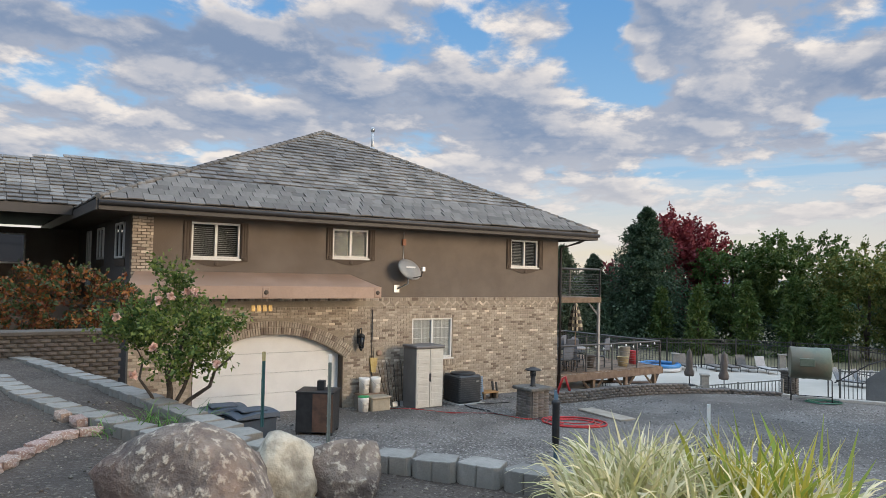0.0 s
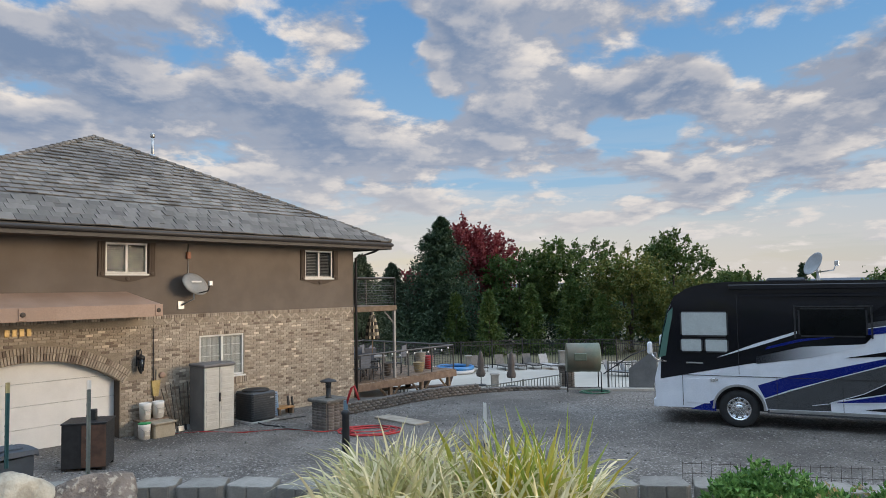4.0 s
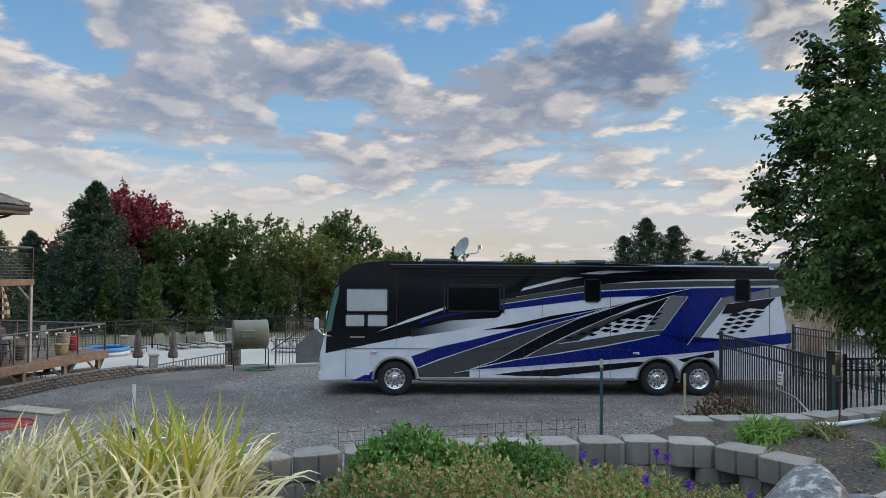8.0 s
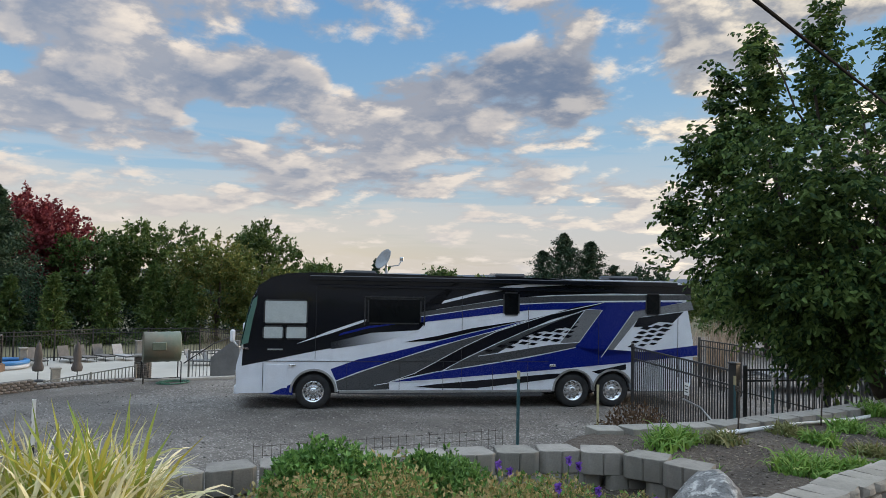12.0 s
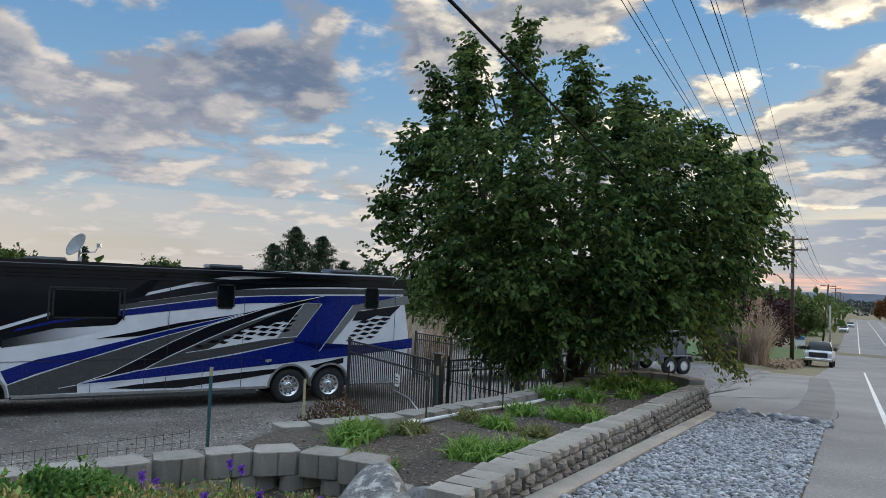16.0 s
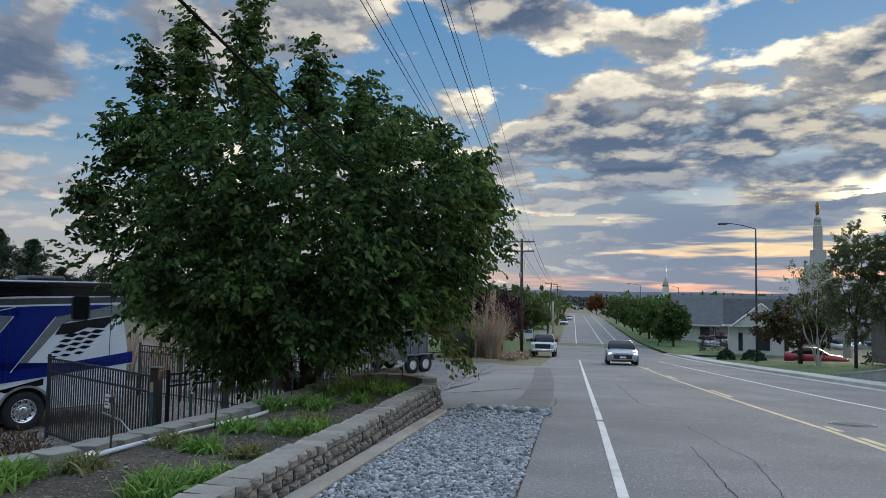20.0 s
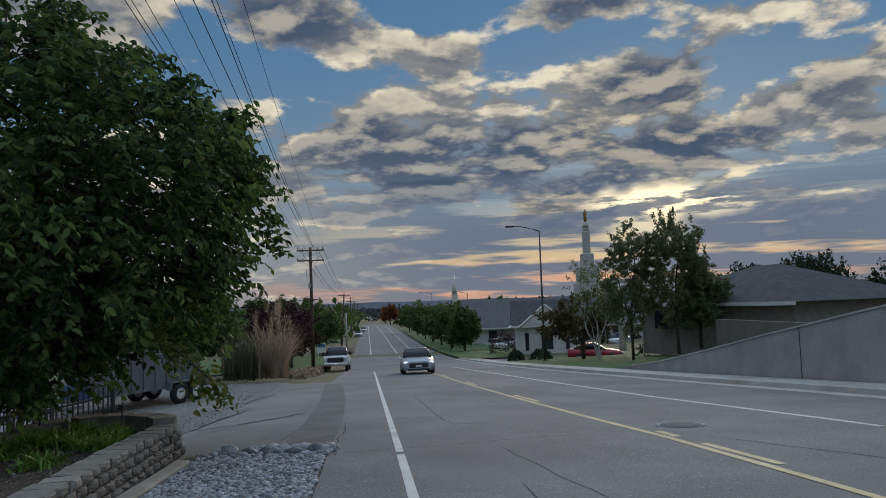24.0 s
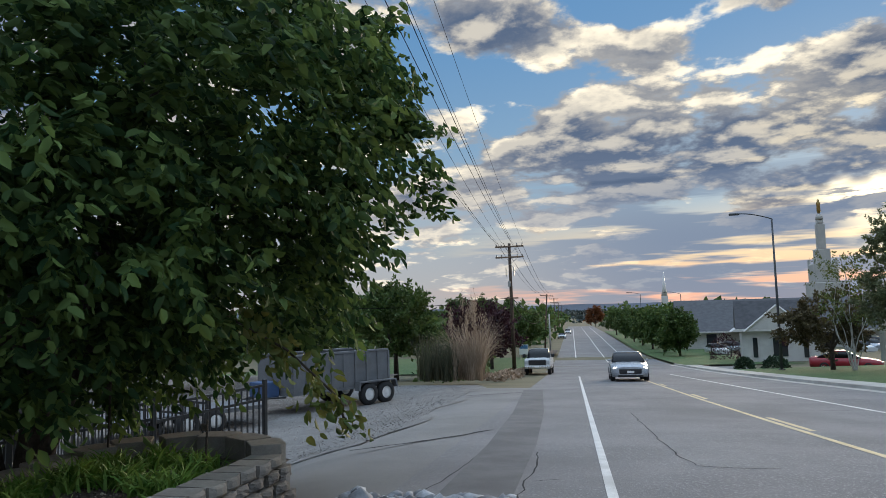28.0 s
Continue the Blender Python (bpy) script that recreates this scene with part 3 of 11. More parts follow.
strip("verge", -1.98, -0.12, -20, 13.6, M_SOIL, "dark earth under the cobbled verge", "soil", 0.004, 6, 0.5, flat_road)


def line_mark(name, pts, width, material, label):
    """A painted line along points of the road, built 6 mm proud."""
    bm = bmesh.new()
    rows = []
    dense = []
    for (xa, ya), (xb, yb) in zip(pts, pts[1:]):
        n = max(1, int(abs(yb - ya) / 2))
        dense += [(xa + (xb - xa) * i / n, ya + (yb - ya) * i / n) for i in range(n)]
    dense.append(pts[-1])
    for x, y in dense:
        z = road_z(y) + 0.006
        rows.append((bm.verts.new((x - width / 2, y, z)), bm.verts.new((x + width / 2, y, z))))
    for a, b in zip(rows, rows[1:]):
        bm.faces.new((a[0], a[1], b[1], b[0]))
    return tagged(part(name, bm, material), label, "road marking", "road markings", "structure")


line_mark("edge_line", [(road_x(0.80, y), y) for y in range(-40, 55, 4)], 0.10, M_PAINTW, "worn white edge line on the road")
line_mark("edge_line", [(road_x(0.80, y), y) for y in range(92, 330, 12)], 0.14, M_PAINTW, "worn white edge line on the road")
line_mark("centre_line", [(5.2, -40), (4.75, 0), (4.29, 10.4), (4.02, 15.8), (3.86, 20), (3.59, 28.8), (3.35, 42.8), (3.1, 60)], 0.11, M_PAINTY, "worn yellow centre line on the road")
line_mark("lane_line", [(2.84, 84), (2.76, 111), (1.0, 237), (-0.4, 330)], 0.13, M_PAINTW, "worn white lane line on the road")
line_mark("lane_line", [(5.35, 90), (5.26, 99), (4.3, 217), (3.2, 330)], 0.13, M_PAINTW, "worn white lane line on the road")
line_mark("turn_lane_line", [(8.0, 2.0), (7.13, 14.2), (6.70, 20.0), (6.40, 29.2), (5.68, 54.5)], 0.12, M_PAINTW, "worn white turn lane line on the road")
for y0, y1 in ((-12, -8.5), (10.9, 13.8), (20.2, 22.8), (29.0, 31.5), (38, 40)):
    xa = lerp_list(y0, ((-40, 5.4), (10.4, 4.47), (15.8, 4.20), (20, 4.04), (28.8, 3.77), (42.8, 3.53)))
    xb = lerp_list(y1, ((-40, 5.4), (10.4, 4.47), (15.8, 4.20), (20, 4.04), (28.8, 3.77), (42.8, 3.53)))
    line_mark("centre_dash", [(xa, y0), (xb, y1)], 0.11, M_PAINTY, "short yellow dash beside the centre line")


def crack(pts, width, material=None):
    bm = bmesh.new()
    rows = []
    for (xa, ya), (xb, yb) in zip(pts, pts[1:]):
        d = Vector((xb - xa, yb - ya))
        n = Vector((-d.y, d.x)).normalized()
        steps = max(2, int(d.length / 0.22))
        for i in range(steps):
            t = i / steps
            x, y = xa + d.x * t, ya + d.y * t
            j = 0.06 * noise.noise(Vector((x * 2.2, y * 2.2, 4)))
            w = width * (0.6 + 0.8 * abs(noise.noise(Vector((x * 5, y * 5, 9)))))
            rows.append([(x + n.x * (j + s * w), y + n.y * (j + s * w)) for s in (-0.5, 0.5)])
    prev = None
    for r in rows:
        vs = [bm.verts.new((x, y, max(road_z(y), ground_z(x, y) + 0.015 if x < -1.4 else -99) + 0.004)) for x, y in r]
        if prev:
            bm.faces.new((prev[0], prev[1], vs[1], vs[0]))
        prev = vs
    tagged(part("road_crack", bm, material or M_TAR), "thin dark crack sealed with tar in asphalt", "crack", "road cracks", "structure")


crack([(-0.11, 13.27), (0.68, 13.37), (1.54, 13.58), (2.25, 13.81), (3.69, 13.94)], 0.02)
crack([(1.36, 24.0), (1.38, 22.5), (1.45, 19.2), (1.5, 17.1), (1.6, 16.16), (2.2, 16.07), (2.81, 16.12)], 0.022)
crack([(-0.27, 17.25), (-0.23, 15.5), (-0.27, 14.2), (-0.12, 13.4)], 0.02)
crack([(1.71, 10.7), (1.72, 9.7), (1.67, 7.5), (1.9, 5.5)], 0.014)
crack([(-0.2, 15.0), (0.4, 15.2)], 0.02)
crack([(1.9, 13.0), (2.3, 9.8), (2.1, 7.5), (2.6, 5.0)], 0.012)
crack([(4.7, 13.0), (6.2, 9.5)], 0.02)
crack([(4.4, 24.5), (7.2, 24.8), (9.5, 25.6)], 0.02)
crack([(1.0, 29.0), (3.0, 29.4)], 0.04)
crack([(-1.25, 13.5), (-0.9, 19.0), (-1.5, 29.0)], 0.02)
crack([(-2.96, 17.2), (-2.0, 18.6), (-1.2, 20.4)], 0.09)
crack([(-3.6, 31.2), (-1.9, 33.2), (-0.8, 33.6)], 0.12)
line_mark("asphalt_patch", [(-0.68, 13.9), (-0.72, 18), (-0.95, 24.2), (-1.60, 35.0)], 0.72, surf("dark_asphalt_patch", (0.11, 0.108, 0.107), (0.155, 0.152, 0.15), 1.2, 0.9, 0.4, 80), "darker strip of patched asphalt along the driveway")
M_ASPHALT_W = surf("worn_concrete_ring", (0.30, 0.29, 0.28), (0.38, 0.37, 0.35), 3, 0.9, 0.2, 40)
mh = thing("manhole_cover", pose(4.9, 14.4, road_z(14.4) + 0.004, -4), "round cast iron manhole cover set in pale concrete", "manhole")
part("collar", revolve([(0.37, 0), (0.37, 0.006), (0.31, 0.006)], 28), M_ASPHALT_W, mh)
part("lid", revolve([(0.31, 0), (0.31, 0.010), (0.28, 0.014), (0.02, 0.014)], 28), surf("worn_iron_lid", (0.15, 0.143, 0.135), (0.22, 0.21, 0.20), 6, 0.95, 0.5, 40, spec=0.1), mh)

# ---- the house ----
HOUSE = pose(-25.52, -1.63, 0, 0, 0, 135)
house = thing("house", HOUSE, "two-storey brown stucco and brick house with a tiled hip roof", "house")
WALL_L, EAVE, BASE = -14.35, 3.46, -2.15
rng = random.Random(5)


def wall_with_holes(x0, x1, z0, z1, holes, y0, y1):
    """A wall slab in the house's frame with rectangular openings cut through it."""
    xs = sorted({x0, x1, *(h[0] for h in holes), *(h[2] for h in holes)})
    zs = sorted({z0, z1, *(h[1] for h in holes), *(h[3] for h in holes)})
    bm = bmesh.new()
    inside = lambda i, j: any(h[0] <= (xs[i] + xs[i + 1]) / 2 <= h[2] and h[1] <= (zs[j] + zs[j + 1]) / 2 <= h[3] for h in holes)
    solid = {(i, j) for i in range(len(xs) - 1) for j in range(len(zs) - 1) if not inside(i, j)}

    def quad(*p):
        bm.faces.new([bm.verts.new(q) for q in p])

    for i, j in solid:
        a, b, c, d = xs[i], xs[i + 1], zs[j], zs[j + 1]
        quad((a, y0, c), (b, y0, c), (b, y0, d), (a, y0, d))
        quad((b, y1, c), (a, y1, c), (a, y1, d), (b, y1, d))
        if (i - 1, j) not in solid:
            quad((a, y1, c), (a, y0, c), (a, y0, d), (a, y1, d))
        if (i + 1, j) not in solid:
            quad((b, y0, c), (b, y1, c), (b, y1, d), (b, y0, d))
        if (i, j - 1) not in solid:
            quad((a, y1, c), (b, y1, c), (b, y0, c), (a, y0, c))
        if (i, j + 1) not in solid:
            quad((a, y0, d), (b, y0, d), (b, y1, d), (a, y1, d))
    bmesh.ops.remove_doubles(bm, verts=list(bm.verts), dist=0.0005)
    return bm


W1, W2, W3 = (-12.92, 2.40, -11.64, 3.34), (-8.92, 2.53, -7.75, 3.37), (-2.21, 2.41, -0.97, 3.35)
BW = (-6.15, -0.55, -4.62, 0.71)
GAR = (-12.80, BASE, -8.50, 0.34)
part("upper_wall", wall_with_holes(WALL_L, 0, 1.37, EAVE + 0.05, [W1, W2, W3], 0, 0.25), M_STUCCO, house, "brown stucco upper wall")
part("lower_wall", wall_with_holes(WALL_L, 0, BASE, 1.366, [BW, GAR], 0.004, 0.25), M_MORTAR, house, "mortar bed behind mixed tan brick")


def window(parent, r, material_in, grid=(2, 1), sill=True, slats=False, y=0.0):
    """A framed window in an opening: frame, mullion, panes, curtain or blind behind."""
    x0, z0, x1, z1 = r
    w = new("window")
    w.parent = parent
    t = 0.055
    bm = bmesh.new()
    for a in ((x0, z0, x1, z0 + t), (x0, z1 - t, x1, z1), (x0, z0 + t, x0 + t, z1 - t), (x1 - t, z0 + t, x1, z1 - t)):
        box(bm, a[0], y + 0.03, a[1], a[2], y + 0.12, a[3], 0.006)
    part("window_frame", bm, M_FRAME, w)
    xm = (x0 + x1) / 2
    part("mullion", boxed(xm - 0.035, y + 0.025, z0 + t, xm + 0.035, y + 0.11, z1 - t, 0.005), M_FRAME, w)
    for a, b in ((x0 + t, xm - 0.035), (xm + 0.035, x1 - t)):
        part("pane", boxed(a, y + 0.075, z0 + t, b, y + 0.085, z1 - t), M_GLASS_CLEAR, w)
        if grid[1] > 1:
            bm = bmesh.new()
            for i in range(1, grid[0]):
                x = a + (b - a) * i / grid[0]
                box(bm, x - 0.006, y + 0.066, z0 + t, x + 0.006, y + 0.074, z1 - t)
            for i in range(1, grid[1]):
                z = z0 + (z1 - z0) * i / grid[1]
                box(bm, a, y + 0.066, z - 0.006, b, y + 0.074, z + 0.006)
            part("glazing_bar", bm, M_FRAME, w)
    if slats:
        bm = bmesh.new()
        n = int((z1 - z0 - 0.15) / 0.052)
        for i in range(n):
            z = z0 + 0.08 + i * 0.052
            box(bm, x0 + t, y + 0.14, z, x1 - t, y + 0.175, z + 0.012, m=None)
        part("blind", bm, M_BLIND, w, "half-closed grey slatted blind")
    else:
        bm = bmesh.new()
        n = 26
        rows = []
        for i in range(n + 1):
            x = x0 + t + (x1 - x0 - 2 * t) * i / n
            yy = y + 0.105 + 0.008 * math.sin(i * 2.1)
            rows.append((bm.verts.new((x, yy, z0 + t)), bm.verts.new((x, yy, z1 - t))))
        for p, q in zip(rows, rows[1:]):
            bm.faces.new((p[0], q[0], q[1], p[1]))
        part("curtain", bm, material_in, w, "pale curtain")
    # a black panel imitates the darkness inside the room
    part("room_dark_panel", boxed(x0 - 0.2, y + 0.50, z0 - 0.2, x1 + 0.2, y + 0.55, z1 + 0.2), M_BLACK, w, "black panel standing in for the unlit room")
    if sill:
        part("sill", boxed(x0 - 0.05, y - 0.035, z0 - 0.055, x1 + 0.05, y + 0.04, z0 - 0.002, 0.008), M_FRAME, w)
    return w


def clear_glass():
    m = bpy.data.materials.new("window_glass")
    m.use_nodes = True
    nt = m.node_tree
    g = nt.nodes["Principled BSDF"]
    g.inputs["Base Color"].default_value = (0.03, 0.035, 0.04, 1)
    g.inputs["Roughness"].default_value = 0.02
    tr = nt.nodes.new("ShaderNodeBsdfTransparent")
    tr.inputs[0].default_value = (0.95, 0.96, 0.96, 1)
    ms = nt.nodes.new("ShaderNodeMixShader")
    ms.inputs[0].default_value = 0.12
    nt.links.new(tr.outputs[0], ms.inputs[1])
    nt.links.new(g.outputs[0], ms.inputs[2])
    nt.links.new(ms.outputs[0], nt.nodes["Material Output"].inputs[0])
    return m


M_GLASS_CLEAR = clear_glass()
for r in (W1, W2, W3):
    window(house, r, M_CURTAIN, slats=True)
    x0, z0, x1, z1 = r
    for xa, xb in ((x0 - 0.21, x0 - 0.012), (x1 + 0.012, x1 + 0.21)):
        s = part("shutter", boxed(xa, -0.035, z0 - 0.07, xb, 0.002, z1 + 0.02, 0.008), M_STUCCO_TRIM, house, "fluted brown shutter panel")
        for k in range(3):
            xm = xa + (xb - xa) * (k + 0.5) / 3
            part("flute", boxed(xm - 0.018, -0.048, z0 + 0.12, xm + 0.018, -0.034, z1 - 0.02, 0.005), M_STUCCO_TRIM, s)
        part("rosette", revolve([(0.055, 0), (0.055, 0.012), (0.03, 0.02), (0.005, 0.02)], 14), M_STUCCO_TRIM, s).matrix_basis = pose((xa + xb) / 2, -0.035, z0 - 0.0, 90)
    n = 20
    curve = [(x0 - 0.21 + (x1 - x0 + 0.42) * i / n, z0 - 0.075 - 0.15 * math.sin(math.pi * i / n) ** 2) for i in range(n + 1)]
    part("apron", prism([(x0 - 0.21, z0 - 0.072), *curve[1:-1], (x1 + 0.21, z0 - 0.072)][::-1], -0.03, 0.002), M_STUCCO_TRIM, house, "scalloped brown apron under a window")
    part("rosette", revolve([(0.06, 0), (0.06, 0.012), (0.03, 0.02), (0.005, 0.02)], 14), M_STUCCO_TRIM, house).matrix_basis = pose((x0 + x1) / 2, -0.030, z0 - 0.14, 90)
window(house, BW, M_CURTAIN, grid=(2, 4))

# bricks of the lower wall, laid one by one
BX, BZ = 0.21, 0.077
ARCH_C, ARCH_R, ARCH_Z = -10.65, 3.62, -3.28
brick_meshes = []
for w in (0.198, 0.095):
    bmm = boxed(0, -0.012, 0, w, 0.004, 0.066, 0.004)
    me = bpy.data.meshes.new("brick")
    bmm.to_mesh(me)
    bmm.free()
    me.materials.append(None)
    brick_meshes.append(me)


def brick_material(name, rand, island):
    """Tan brick with scattered cream and dark brown ones."""
    m = surf(name, (0.41, 0.335, 0.252), (0.50, 0.42, 0.328), 3, 0.92, 0.5, 50)
    nt = m.node_tree
    b = nt.nodes["Principled BSDF"]
    col = b.inputs["Base Color"].links[0].from_socket
    src = nt.nodes.new("ShaderNodeObjectInfo").outputs["Random"] if rand else nt.nodes.new("ShaderNodeNewGeometry").outputs["Random Per Island"]
    col = mix_col(nt, smooth(nt, src, 0.80, 0.96), col, (0.68, 0.58, 0.45))
    col = mix_col(nt, smooth(nt, src, 0.16, 0.04), col, (0.20, 0.15, 0.115))
    col = mix_col(nt, smooth(nt, math_node(nt, "FRACT", math_node(nt, "MULTIPLY", src, 7.3)), 0.3, 0.9), col, mix_col(nt, 0.5, col, (0.26, 0.205, 0.155)))
    nt.links.new(col, b.inputs["Base Color"])
    return m


M_BRICK_ONE = brick_material("tan_brick", 0.38, 0.0)
M_BRICK_ALL = brick_material("tan_brick_field", 0.0, 0.38)
for me in brick_meshes:
    me.materials[0] = M_BRICK_ONE


def brick_free(x0, z0, x1, z1):
    for h in (BW, GAR):
        if x1 > h[0] - 0.01 and x0 < h[2] + 0.01 and z1 > h[1] - 0.01 and z0 < h[3] + 0.01:
            return False
    r0 = math.hypot(x0 - ARCH_C, z0 - ARCH_Z), math.hypot(x1 - ARCH_C, z0 - ARCH_Z)
    if z1 > -0.35 and abs((x0 + x1) / 2 - ARCH_C) < 2.9 and min(r0) < 4.02:
        return False
    return True


bv, bf = [], []


def add_brick(x0, y0, z0, x1, y1, z1, rot=0.0):
    n = len(bv)
    cx, cz = (x0 + x1) / 2, (z0 + z1) / 2
    c, s = math.cos(rot), math.sin(rot)
    for y in (y1, y0):
        e = 0.0 if y == y1 else 0.004
        for x, z in ((x0 + e, z0 + e), (x1 - e, z0 + e), (x1 - e, z1 - e), (x0 + e, z1 - e)):
            dx, dz = x - cx, z - cz
            bv.append((cx + dx * c - dz * s, y, cz + dx * s + dz * c))
    bf.extend([(n + 4, n + 5, n + 6, n + 7), (n, n + 1, n + 5, n + 4), (n + 1, n + 2, n + 6, n + 5), (n + 2, n + 3, n + 7, n + 6), (n + 3, n, n + 4, n + 7)])


single = []
row, z = 0, BASE + 0.02
while z + 0.066 < 1.02:
    x = WALL_L - (0.105 if row % 2 else 0.0)
    while x < -0.02:
        a, b = max(x, WALL_L), min(x + 0.198, 0.0)
        if b - a > 0.05 and brick_free(a, z, b, z + 0.066):
            if -8.4 < a < -6.36 and -0.75 < z < 0.98 and b - a > 0.19 and len(single) < 300:
                single.append((a, z))
            else:
                add_brick(a, -0.006 - rng.random() * 0.006, z, b, 0.004, z + 0.066)
        x += BX
    row += 1
    z += BZ
# the patterned band: soldiers above and below a zigzag
x = WALL_L
while x < -0.08:
    add_brick(x, -0.022, 1.262, x + 0.066, 0.004, 1.36)
    add_brick(x, -0.016, 1.03, x + 0.066, 0.004, 1.09)
    x += BZ
x = -7.6
k = 0
while x < -0.12:
    add_brick(x, -0.010, 1.145, x + 0.19, 0.003, 1.205, radians(42 if k % 2 else -42))
    x += 0.155
    k += 1
# the arch over the garage, two rings
for ring, (r0, r1) in enumerate(((3.64, 3.83), (3.85, 4.0))):
    n = 68
    for i in range(n):
        t = radians(52.5) + radians(75) * i / (n - 1)
        x, z = ARCH_C + (r0 + r1) / 2 * math.cos(t), ARCH_Z + (r0 + r1) / 2 * math.sin(t)
        add_brick(x - 0.030, -0.030 + ring * 0.008, z - (r1 - r0) / 2, x + 0.030, 0.004, z + (r1 - r0) / 2, t - math.pi / 2)
# quoin column and window surround
z = 1.40
row = 0
while z < EAVE - 0.12:
    x = WALL_L - (0.09 if row % 2 else 0)
    while x < WALL_L + 0.48:
        a, b = max(x, WALL_L - 0.012), min(x + 0.198, WALL_L + 0.49)
        if b - a > 0.04:
            add_brick(a, -0.05, z, b, 0.0, z + 0.066)
        x += BX
    z += BZ
    row += 1
x = BW[0] - 0.1
while x < BW[2] + 0.08:
    add_brick(x, -0.045, BW[1] - 0.24, x + 0.066, 0.004, BW[1] - 0.07)
    add_brick(x, -0.020, BW[3] + 0.012, x + 0.066, 0.004, BW[3] + 0.10)
    x += BZ
for i, (x, z) in enumerate(single):
    piece("brick", brick_meshes[0], house, pose(x, 0, z))
tagged(raw("brickwork", bv, bf, M_BRICK_ALL, house), "mixed tan and brown brick courses", "", "", "stuff")

# garage door of four white panels, set back
for k in range(4):
    z0 = BASE + 0.30 + k * 0.555
    g = part("garage_panel", boxed(GAR[0] + 0.02, 0.29, z0, GAR[2] - 0.02, 0.34, z0 + 0.548, 0.008), M_WHITE, house, "white sectional garage door panel")
    part("panel_rib", boxed(GAR[0] + 0.03, 0.286, z0 + 0.25, GAR[2] - 0.03, 0.2895, z0 + 0.275, 0.001), M_WHITE, g)
for xa in (GAR[0], GAR[2]):
    s = -1 if xa == GAR[0] else 1
    part("garage_jamb", boxed(min(xa, xa - s * 0.02) , 0.0, BASE, max(xa, xa - s * 0.02), 0.40, 0.2), M_STUCCO_TRIM, house, "dark garage jamb")
n = 24
arch = [(ARCH_C + 3.63 * math.cos(radians(54) + radians(72) * i / n), ARCH_Z + 3.63 * math.sin(radians(54) + radians(72) * i / n)) for i in range(n + 1)]
part("arch_head", prism([(GAR[2] + 0.05, 0.40), *[(x, z) for x, z in arch], (GAR[0] - 0.05, 0.40)], 0.002, 0.27), M_MORTAR, house, "brick arch above the garage door")
part("garage_back", boxed(GAR[0] - 0.1, 0.42, BASE, GAR[2] + 0.1, 0.46, 0.5), M_BLACK, house)

# canopy over the garage
aw = new("canopy")
aw.parent = house
tagged(aw, "tan metal canopy over the garage door")
YA = -1.1
for nm, quad in (("canopy_top", ((-14.62, YA, 1.70), (-7.95, YA, 1.70), (-8.35, -0.002, 2.04), (-14.25, -0.002, 2.04))), ("canopy_fascia", ((-14.66, YA - 0.01, 1.38), (-7.90, YA - 0.01, 1.38), (-7.90, YA - 0.01, 1.70), (-14.66, YA - 0.01, 1.70))), ("canopy_end", ((-7.90, YA, 1.38), (-7.90, 0, 1.38), (-7.90, 0, 1.42), (-7.90, YA, 1.70))), ("canopy_end", ((-14.66, 0, 1.38), (-14.66, YA, 1.38), (-14.66, YA, 1.70), (-14.66, 0, 1.42))), ("canopy_hip", ((-7.95, YA, 1.70), (-7.90, 0, 1.42), (-8.35, 0, 2.04), (-8.35, 0, 2.04))), ("soffit", ((-14.62, YA, 1.40), (-7.94, YA, 1.40), (-7.94, 0, 1.40), (-14.62, 0, 1.40)))):
    bm = bmesh.new()
    pts = [bm.verts.new(p) for p in dict.fromkeys(quad)]
    f = bm.faces.new(pts)
    ext = bmesh.ops.extrude_face_region(bm, geom=[f])
    off = Vector((0, 0.02, 0.0)) if nm == "canopy_fascia" else Vector((0, 0, -0.02))
    if nm in ("canopy_end",):
        off = Vector((0.02 if quad[0][0] < -10 else -0.02, 0, 0))
    for v in ext["geom"]:
        if isinstance(v, bmesh.types.BMVert):
            v.co += off
    bmesh.ops.recalc_face_normals(bm, faces=list(bm.faces))
    part(nm, bm, M_AWNING, aw)
for x in (-14.55, -11.3, -8.03):
    part("bracket_plate", boxed(x - 0.09, YA - 0.035, 1.40, x + 0.09, YA - 0.008, 1.68, 0.01), M_AWNING, aw)
    part("rosette", revolve([(0.06, 0), (0.06, 0.012), (0.02, 0.02)], 12), M_STUCCO_TRIM, aw).matrix_basis = pose(x, YA - 0.035, 1.54, 90)

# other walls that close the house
# side wall stucco is darker than M_STUCCO: the porch shade is painted in
part("side_wall", boxed(WALL_L, 0.254, BASE, WALL_L + 0.25, 9.6, EAVE), surf("porch_shade_stucco", (0.085, 0.073, 0.067), (0.105, 0.091, 0.083), 1, 0.92, 0.4, 60), house, "stucco side wall with the porch shade in its colour")
part("side_wall", boxed(-0.25, 0.254, BASE, 0, 12, EAVE), M_STUCCO, house, "brown stucco end wall")
part("rear_wall", boxed(WALL_L, 12, BASE, 0, 12.25, EAVE), M_STUCCO, house)
part("wing_wall", boxed(-27, 9.6, BASE, WALL_L + 0.25, 9.85, EAVE), M_STUCCO, house, "brown stucco wing wall")
part("wing_end_wall", boxed(-27.25, 9.6, BASE, -27, 14.0, EAVE), M_STUCCO, house)


